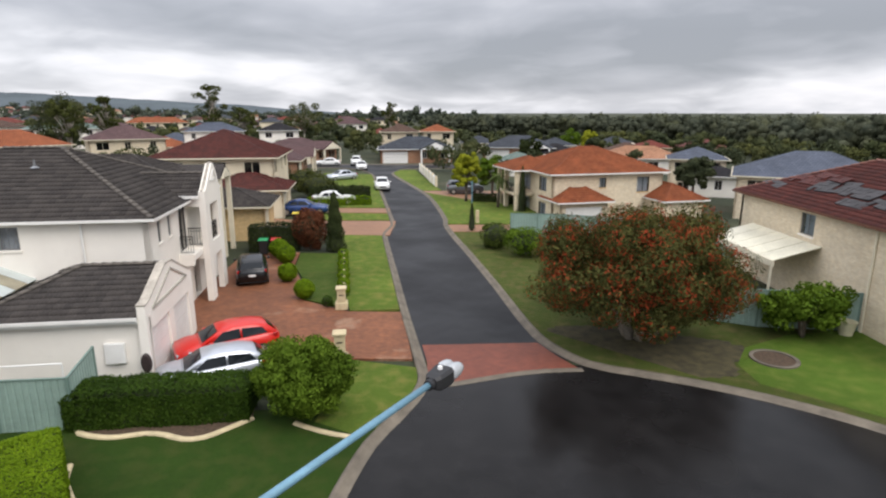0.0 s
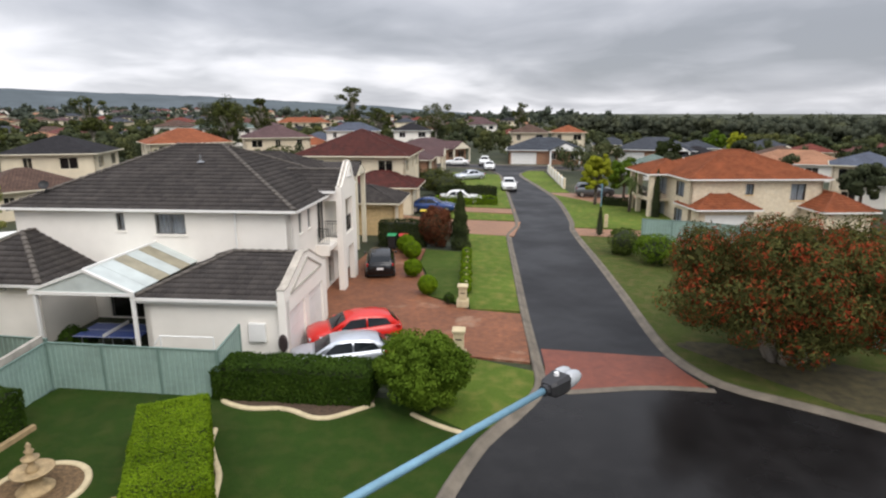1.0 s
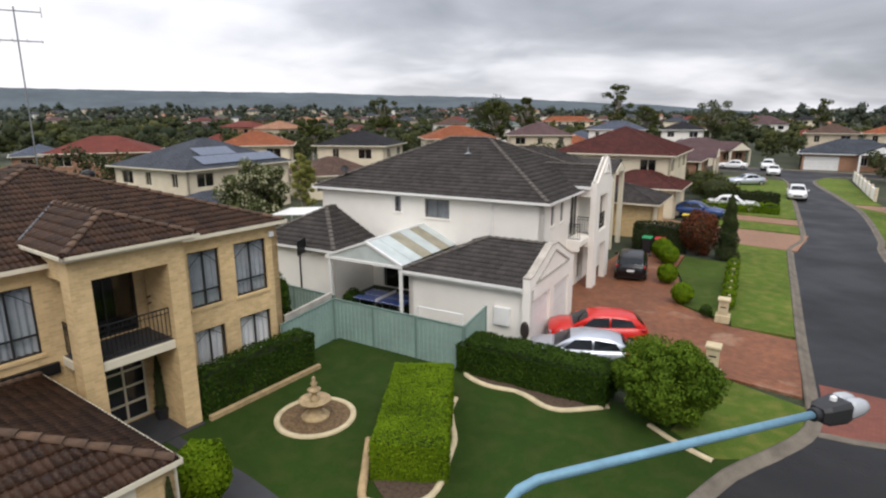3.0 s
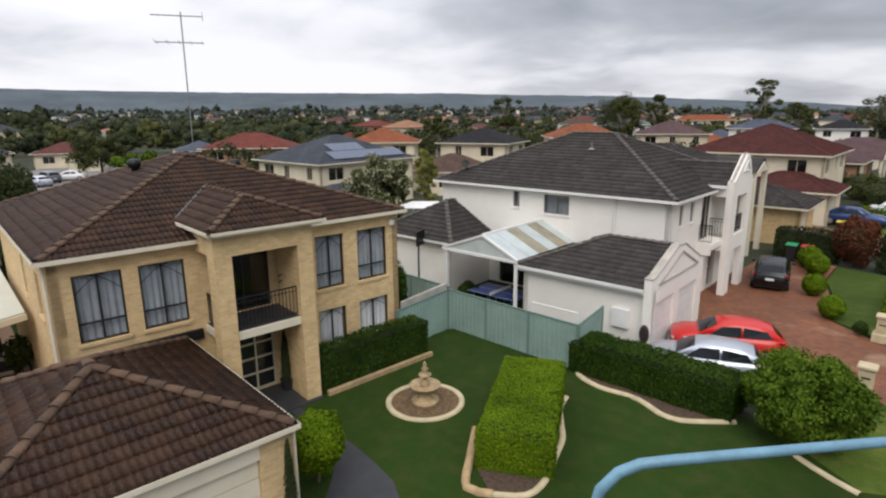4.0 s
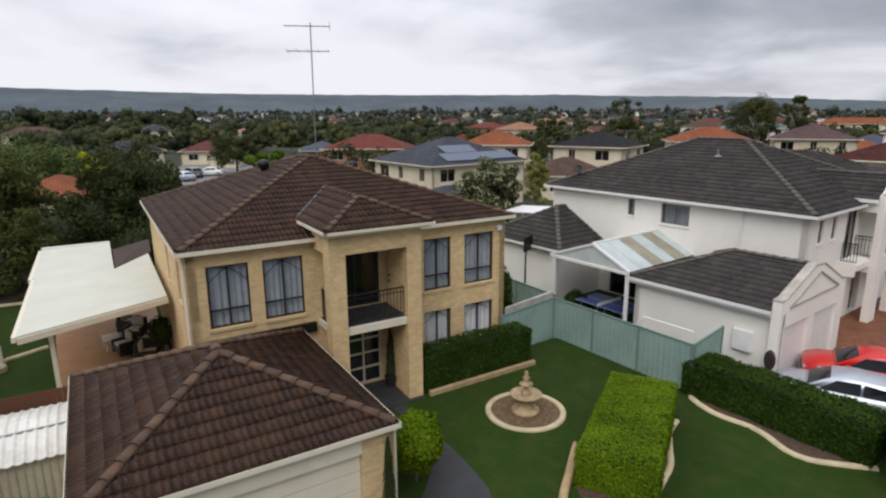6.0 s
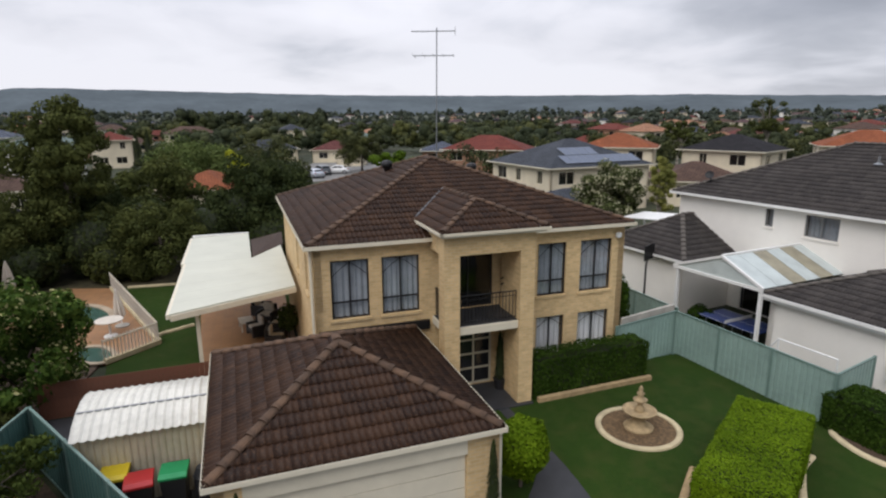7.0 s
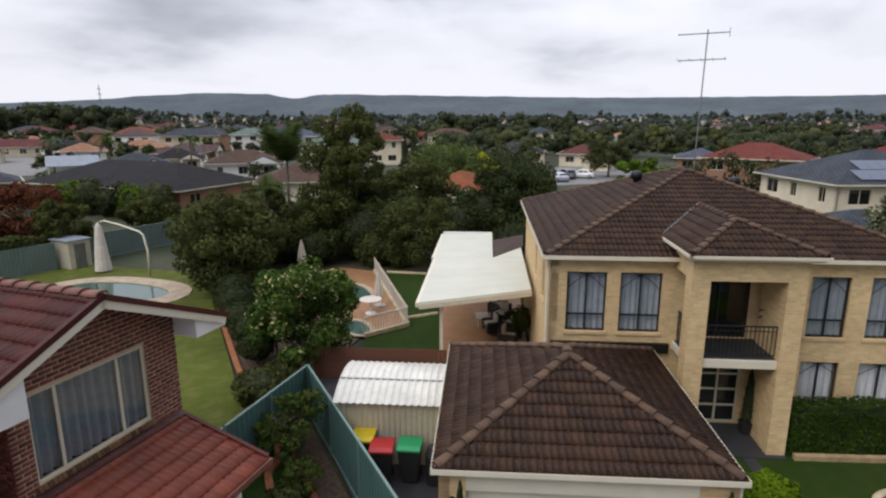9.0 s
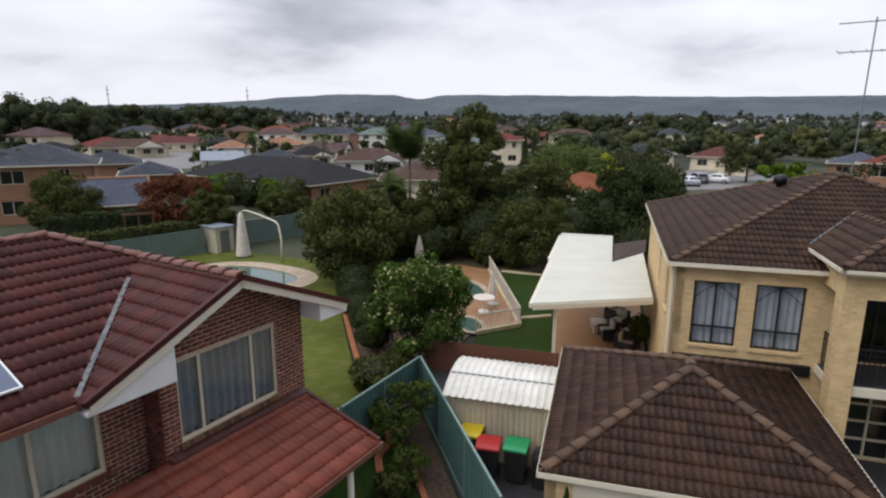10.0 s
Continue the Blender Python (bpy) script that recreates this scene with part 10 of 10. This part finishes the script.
hedge("clipped_hedge", pose(-14.3, 61.0, 0, 0, 0, 8), 6.5, 1.3, 1.7, 4500, 0.11, PM, "dark green clipped hedge in a front garden", 291, rough=0.1)
hedge("clipped_hedge", pose(-14.0, 58.4, 0, 0, 0, 8), 6.6, 0.8, 1.0, 3000, 0.09, LM, "low lime-green hedge in a front garden", 292, rough=0.08)
hedge("clipped_hedge", pose(3.2, 61.8, 0, 0, 0, -14), 5.5, 0.9, 0.9, 3000, 0.09, PM, "low dark hedge beside a driveway", 293, rough=0.08)
hedge("clipped_hedge", pose(-13.5, 38.9, 0, 0, 0, 8), 3.4, 1.2, 1.9, 4500, 0.07, PM, "dark hedge closing the driveway", 294, rough=0.08)
bush("shrub", -14.5, 65.5, 0, (2.2, 1.8, 1.3), 3000, 0.13, GM, "dark rounded shrub in a front garden", 295, shell=0.5)
bush("shrub", -16.8, 71.0, 0, (2.6, 2.0, 1.4), 3000, 0.14, GM, "dark rounded shrub in a front garden", 296, shell=0.5)
wheelie_bin(-12.2, 38.1, LIDS["green"], "black wheelie bin with a green lid", 188)
wheelie_bin(-11.4, 38.2, LIDS["red"], "black wheelie bin with a red lid", 188)
wheelie_bin(-12.6, 48.6, LIDS["yellow"], "black wheelie bin with a yellow lid", 188)


def palm(x, y, h, seed, label, fr=2.4, n=13, lift=0.1, droop=0.75):
    rs = np.random.RandomState(seed)
    P = thing("palm", x, y, 0, 0, label, "palm")
    part("trunk", tube(bmesh.new(), [(0, 0, -0.1), (0.05, 0.03, h * 0.5), (0, 0, h - 0.6)], [0.17, 0.12, 0.1], 9), MAT["bark"], P, smooth=True)
    for k in range(n):
        a = 2 * math.pi * k / n + rs.uniform(-0.2, 0.2)
        up = rs.uniform(lift, lift + 1.0 + 0.25 * (lift > 0.2))
        pts = []
        for t in np.linspace(0, 1, 9):
            pts.append(np.array([math.cos(a) * fr * t * math.cos(up * 0.8), math.sin(a) * fr * t * math.cos(up * 0.8), h - 0.6 + fr * (math.sin(up) * t - droop * (1.5 - up * 0.6) * t * t)]))
        vs, fs = [], []
        side = np.array([-math.sin(a), math.cos(a), 0])
        for i in range(1, 9):
            for s in (-1, 1):
                for q in (0.0, 0.33, 0.66):
                    b = pts[i - 1] * (1 - q) + pts[i] * q
                    L = 0.32 * fr * (1 - abs(i / 8 - 0.45) * 1.1)
                    tip = b + side * s * L + (pts[i] - pts[i - 1]) * 0.7 - np.array([0, 0, 0.22 * L])
                    w = (pts[i] - pts[i - 1]) * 0.3
                    j = len(vs)
                    vs += [b, b + w, tip]
                    fs.append((j, j + 1, j + 2))
        ob = new("frond", raw_mesh("frond", np.array(vs), np.array(fs), LEAF["palm"]))
        ob.parent = P


palm(-46.5, -18.4, 6.7, 301, "palm with tall upright arching fronds", 4.3, 30, 0.5, 0.42)
palm(-80.5, -59.3, 7.3, 302, "palm among the houses", 2.4)
palm(-38.6, -16.9, 4.9, 303, "short palm in the pool garden", 2.5, 18, 0.3, 0.5)
palm(-82.3, -47.4, 7.4, 304, "palm among the houses", 2.3)
palm(-91.4, -77.8, 7.0, 305, "palm among the houses", 2.3)
palm(5.6, 58.0, 3.8, 306, "small palm on the verge", 1.4, 10)


def tall_gum(x, y, h, r, seed, label, n=16):
    """An open-crowned gum: bare limbs with leaf clumps at their ends."""
    rs = np.random.RandomState(seed)
    t = thing("gum_tree", x, y, 0, 0, label, "tree", "tall gum trees")
    cl = []
    for k in range(n):
        a, z = rs.uniform(0, 6.28), rs.uniform(0.5, 1.0)
        rr = r * rs.uniform(0.0, 0.9) * (1.15 - abs(z - 0.75) * 1.6)
        s = r * rs.uniform(0.15, 0.3)
        cl.append((rr * math.cos(a), rr * math.sin(a), h * z - s, s, s, s * 0.7))
    bm = limbs(bmesh.new(), (0, 0, -0.1), (0.2, 0.1, h * 0.72), 0.11 + h * 0.012, cl, rs, n - 3)
    part("trunk", bm, MAT["palebark"], t, smooth=True)
    ob = new("crown", crown_mesh("crown", cl, 110, 0.2, LEAF["gum"], seed))
    ob.parent = t


for i, (x, y, h, r) in enumerate(((-54.5, 139.7, 16.4, 4.2), (-19.6, 219.1, 14.0, 3.6), (-74.4, 130.2, 13.4, 3.4), (-39.2, 165.4, 12.8, 6.2), (-48.6, 141.9, 11.0, 4.2), (-96.5, 101.5, 13.2, 4.0),
                                  (-77.2, 63.6, 8.6, 2.6), (-64.6, 101.1, 12.0, 3.4), (-79.2, 139.0, 12.8, 2.8))):
    tall_gum(x, y, h, r, 310 + i, "tall open-crowned gum tree above roofs", 34)


# ---------- the suburb beyond ----------
def free(x, y, taken, gap):
    return all((x - a) ** 2 + (y - b) ** 2 > gap * gap for a, b in taken)


def suburb():
    """Houses out to the middle distance as copies; beyond that, one mass of small houses per colour."""
    rnd = random.Random(11)
    taken = []
    for ob in scene.objects:
        if ob.parent is None and ob.get("category") in ("house", "tree", "palm", "car"):
            q = ob.location
            for c in ob.children:
                if c.name.split(".")[0] == "roof":
                    b = [V(v) for v in c.bound_box]
                    q = ob.matrix_basis @ ((b[0] + b[6]) / 2)
            taken.append((q.x, q.y))
    far = []
    small = [ob for ob in SUBURB if len(ob.children_recursive) < 60]
    count = 0
    for row in range(30):
        d = 72 + row * 15.5
        n = int(d * 3.3 / 22)
        for k in range(n):
            az = radians(-42 + 192 * (k + rnd.uniform(0.2, 0.8)) / n)
            x, y = -d * math.sin(az), d * math.cos(az)
            deg = math.degrees(az)
            if 131.5 < deg < 140 and 92 < d < 190:
                continue
            if deg < 4 or -14 < x + (y - 50) * 0.19 < 5 and y > 0 and d < 112:
                continue
            if deg < 100 and (d < 170 or rnd.random() < (0.75 if 62 < deg else 0.45)):
                continue
            if d < 118:
                continue
            rz = rnd.choice((8, 98, 188, 278)) + rnd.uniform(-6, 6)
            q = pose(x, y, 0, 0, 0, rz) @ V((6, 4.7, 0))
            if not free(q.x, q.y, taken, 15.0):
                continue
            taken.append((q.x, q.y))
            if d < 175 and count < 16:
                copy_thing(rnd.choice(small), pose(x, y, -0.02, 0, 0, rz))
                count += 1
            else:
                far.append((x, y, rz, rnd.choice((1, 1, 2)), rnd.uniform(10, 14), rnd.uniform(8, 10), rnd.choice(("peach", "red", "brown", "grey", "black", "maroon", "purple", "black", "brown", "grey")), rnd.choice(("cream", "orangebrick", "palebrick", "cream", "render"))))
    for _ in range(230):
        az, d = radians(rnd.uniform(22, 150)), rnd.uniform(460, 1000)
        far.append((-d * math.sin(az), d * math.cos(az), rnd.uniform(0, 360), rnd.choice((1, 2, 2)), rnd.uniform(11, 16), rnd.uniform(8, 10), rnd.choice(("peach", "brown", "grey", "maroon", "grey", "purple")), rnd.choice(("cream", "palebrick", "render"))))
    walls, roofs, panes = {}, {}, []
    for x, y, rz, st, w, d, rc, wc in far:
        h = 2.65 * st
        M = pose(x, y, rise(x, y) - 0.15, 0, 0, rz)
        walls.setdefault(wc, bmesh.new())
        box(walls[wc], 0, w, 0, d, 0, h, M)
        bm = roofs.setdefault(rc, bmesh.new())
        e, r = 0.5, min(w, d) / 2 * 0.45
        c = [bm.verts.new(M @ V(q)) for q in ((-e, -e, h), (w + e, -e, h), (w + e, d + e, h), (-e, d + e, h), (d / 2, d / 2, h + r), (w - d / 2, d / 2, h + r))]
        for f in ((0, 1, 5, 4), (1, 2, 5), (2, 3, 4, 5), (3, 0, 4), (3, 2, 1, 0)):
            bm.faces.new([c[i] for i in f])
        for s in range(st):
            for i in range(3):
                u = w * (i + 0.5) / 3
                for yy in (-0.03, d):
                    panes.append((M, u - 0.8, u + 0.8, yy, yy + 0.03, 0.9 + 2.6 * s, 2.1 + 2.6 * s))
    for k, bm in walls.items():
        solid("far_houses", bm, MAT[k], "walls of the far suburb's houses", "houses", "", "stuff")
    for k, bm in roofs.items():
        solid("far_roofs", bm, FAR_TILE[k], "tiled roofs of the far suburb", "houses", "", "stuff")
    bm = bmesh.new()
    for M, *q in panes:
        box(bm, *q, M)
    solid("far_windows", bm, MAT["carglass"], "dark windows of the far suburb", "houses", "", "stuff")
    return taken


TAKEN = suburb()


def woods(name, places, leaf, label, seed, leafsize=0.55, per=60):
    """Many trees as one mass of leaves: (x, y, height, radius)."""
    rs = np.random.RandomState(seed)
    P, D, S, cores = [], [], [], []
    for x, y, h, r in places:
        d_ = math.hypot(x, y)
        ls = max(0.18, d_ * 0.0020)
        cover = 2.2 * (r * r * 6 + r * h * 3) / (ls * ls * 1.3)
        n = int(min(per * 7, max(per * 0.6, cover * 0.2)))
        c = max(5, int(r * 2.2)) if d_ < 160 else 7 if d_ < 300 else 5
        n = int(n * (1.7 if d_ < 130 else 1))
        for k in range(c):
            a, rr, zz = rs.uniform(0, 6.28), r * 0.6 * rs.uniform() ** 0.5, rs.uniform(0.3, 0.8)
            m = np.array((x + rr * math.cos(a), y + rr * math.sin(a), h * zz + rise(x, y)))
            q = np.array((r * 0.46, r * 0.46, h * 0.18)) * rs.uniform(0.7, 1.25)
            p, d = blob_points(n // c, m, q, rs, 0.72)
            P.append(p)
            D.append(d)
            S.append(np.full(len(p), ls))
            if d_ > 130:
                cores.append((m, q))
    P, D, S = np.concatenate(P), np.concatenate(D), np.concatenate(S)
    v, f = leaf_cloud(P, D, S, rs, 0.7)
    # a rough inner mass to each clump, under its leaves
    g = (1 + 5 ** 0.5) / 2
    iv = np.array([(-1, g, 0), (1, g, 0), (-1, -g, 0), (1, -g, 0), (0, -1, g), (0, 1, g), (0, -1, -g), (0, 1, -g), (g, 0, -1), (g, 0, 1), (-g, 0, -1), (-g, 0, 1)]) / 1.9
    it = np.array([(0, 11, 5), (0, 5, 1), (0, 1, 7), (0, 7, 10), (0, 10, 11), (1, 5, 9), (5, 11, 4), (11, 10, 2), (10, 7, 6), (7, 1, 8), (3, 9, 4), (3, 4, 2), (3, 2, 6), (3, 6, 8), (3, 8, 9), (4, 9, 5), (2, 4, 11), (6, 2, 10), (8, 6, 7), (9, 8, 1)])
    cv = np.concatenate([m + iv * q * rs.uniform(0.6, 0.98, (12, 1)) for m, q in cores])
    cf = np.concatenate([it + 12 * i for i in range(len(cores))])
    ob = new(name, raw_mesh(name, v, f, LEAF[leaf]))
    inner = new("inner_mass", raw_mesh("inner_mass", cv, cf, LEAF[leaf]))
    inner.parent = ob
    tagged(inner, kind="stuff")
    return tagged(ob, label, "trees", "", "stuff")


def plant_woods():
    rnd = random.Random(21)
    near, olive, forest, far, mid = [], [], [], [], []
    # garden trees between the houses
    for _ in range(3600):
        d = rnd.uniform(62, 430) if rnd.random() < 0.7 else rnd.uniform(60, 180)
        az = radians(rnd.uniform(-42, 150))
        x, y = -d * math.sin(az), d * math.cos(az)
        deg = math.degrees(az)
        if not free(x, y, TAKEN, 9.0 if d < 130 else 7.5) or (-15 < x + (y - 50) * 0.19 < 6 and 0 < y < 112):
            continue
        dense = 62 < deg < 102
        if not dense and d < 150 and rnd.random() < 0.35:
            continue
        if 73 < deg < 86 and d < 150:
            continue
        if 131.5 < deg < 140 and 92 < d < 190:
            continue
        h = rnd.uniform(3.0, 6.6) if d < 200 else rnd.uniform(3.8, 7.4)
        if dense and d > 120:
            h += rnd.uniform(0.0, 2.2)
        if deg > 97 and d < 170:
            if rnd.random() < 0.55:
                continue
            h = rnd.uniform(2.4, 4.6)
        if deg < -2 and (d < 80 or d > 190):
            continue
        if deg < 5:
            h = rnd.uniform(2.8, 5.2)
        (olive if rnd.random() < 0.35 else near).append((x, y, h, h * rnd.uniform(0.36, 0.58)))
    # a thick stand of tall trees beyond the back fence
    for _ in range(45):
        az, d = radians(rnd.uniform(84, 97)), rnd.uniform(260, 400)
        h = rnd.uniform(9, 15)
        mid.append((-d * math.sin(az), d * math.cos(az), h, h * rnd.uniform(0.32, 0.48)))
    # tall trees beyond the roofs to the south-west
    for _ in range(20):
        az, d = radians(rnd.uniform(138.5, 150)), rnd.uniform(190, 250)
        h = rnd.uniform(13, 19)
        mid.append((-d * math.sin(az), d * math.cos(az), h, h * rnd.uniform(0.3, 0.42)))
    for _ in range(60):
        az, d = radians(rnd.uniform(124, 140)), rnd.uniform(330, 420)
        h = rnd.uniform(13, 20)
        mid.append((-d * math.sin(az), d * math.cos(az), h, h * rnd.uniform(0.35, 0.5)))
    # forest to the right of the street
    for _ in range(1100):
        az = radians(rnd.uniform(-46, 1.5))
        d = np.interp(math.degrees(az), (-46, -36, -29, -22, -12, 2), (150, 150, 156, 186, 222, 235)) + 110 * rnd.uniform(0, 1) ** 1.5
        h = 8.9 - d * 0.004 + (rnd.uniform(-1.6, 0.6) if rnd.random() < 0.9 else rnd.uniform(0.6, 2.2))
        forest.append((-d * math.sin(az), d * math.cos(az), h, rnd.uniform(2.6, 4.2)))
    for _ in range(2300):
        az, d = radians(rnd.uniform(-4, 152)), 430 + 620 * rnd.random() ** 1.2
        h = rnd.uniform(6, 10) if rnd.random() < 0.9 else rnd.uniform(10, 16)
        far.append((-d * math.sin(az), d * math.cos(az), h, h * rnd.uniform(0.3, 0.5)))
    woods("garden_trees", near, "far", "dark green garden trees among the houses", 31, per=36)
    woods("garden_trees", olive, "far2", "olive-green garden trees among the houses", 32, per=36)
    woods("tree_stand", mid, "far", "thick stand of tall dark trees", 35, per=90)
    woods("forest", forest, "forest", "dense eucalypt forest, leaf colour greyed for distance haze", 33, per=35)
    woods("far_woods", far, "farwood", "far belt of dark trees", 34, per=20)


plant_woods()


# ---------- hills on the horizon ----------
def hills():
    bm = bmesh.new()
    rows = []
    n = 260
    for k in range(n + 1):
        deg = 8 + 150 * k / n
        a = radians(deg)
        h = np.interp(deg, (8, 20, 35, 50, 80, 100, 108, 110.5, 113, 118, 123, 127, 132, 140, 158), (0, 60, 112, 140, 154, 176, 178, 150, 176, 178, 158, 130, 108, 90, 80))
        h += min(1, (deg - 8) / 10) * (4 * noise.noise(V((deg * 0.25, 3.1, 0))) + 3 * noise.noise(V((deg * 0.9, 1.7, 0))) + 2 * noise.noise(V((deg * 3.1, 5.1, 0))))
        col = []
        for d, f in ((3000, 0.0), (3350, 0.45), (3800, 0.97), (4000, 1.0), (4500, 0.6)):
            col.append(bm.verts.new((-d * math.sin(a), d * math.cos(a), max(0.0, h * f) - 2)))
        rows.append(col)
    for p_, q_ in zip(rows, rows[1:]):
        for i in range(4):
            bm.faces.new((p_[i], q_[i], q_[i + 1], p_[i + 1]))
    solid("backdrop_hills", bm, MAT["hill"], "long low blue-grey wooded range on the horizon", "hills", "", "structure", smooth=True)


hills()

# far street and bowl seen over the roofs
slab("road_far", [(-84, 2), (-90, 14), (-104, 22), (-132, 26), (-140, 22), (-128, 12), (-108, 6), (-96, -1)], -0.05, 0.01, MAT["farroad"], "pale wet street beyond the houses", "road")
slab("road_far", [(-87, -92), (-110, -116), (-128, -137), (-142, -128), (-124, -104), (-93, -83)], -0.05, 0.01, MAT["farroad"], "pale street beyond the roofs", "road")

# radio masts on the skyline
for az, d, h in ((126.5, 400, 30.0), (137.7, 420, 30.0)):
    a = radians(az)
    K = thing("radio_mast", -d * math.sin(a), d * math.cos(a), 0, az, "slim grey radio mast on the skyline", "mast", "masts on the skyline")
    part("mast", bar(bmesh.new(), (0, 0, 0), (0, 0, h), 0.45, 6, 0.18), MAT["steel"], K)
    for z in (0.82, 0.92):
        part("antenna_ring", bar(bmesh.new(), (-1.0, 0, h * z), (1.0, 0, h * z), 0.22, 6), MAT["steel"], K)

# low white wall and steps of the house across the street
W = thing("garden_wall", -0.9, 74.5, 0.05, 98, "long low white garden wall beside the verge", "wall")
for k in range(6):
    part("wall_panel", blk(k * 3.6, k * 3.6 + 3.2, -0.08, 0.08, 0, 1.25), MAT["render"], W)
    part("pier", blk(k * 3.6 - 0.25, k * 3.6 + 0.002, -0.15, 0.15, 0, 1.45, bevel=0.02), MAT["palebrick"], W)

# sign and post on the verge
S = thing("street_sign", 3.05, 60.2, LAWN_Z, 0, "slim blue-grey post on the verge", "post")
part("pole", bar(bmesh.new(), (0, 0, 0), (0, 0, 2.4), 0.06, 8), MAT["arm"], S)
S = thing("service_box", 3.0, 49.4, LAWN_Z, 0, "pale service pillar on the verge", "box")
part("pillar", blk(-0.15, 0.15, -0.12, 0.12, 0, 1.1, bevel=0.02), MAT["edging"], S)
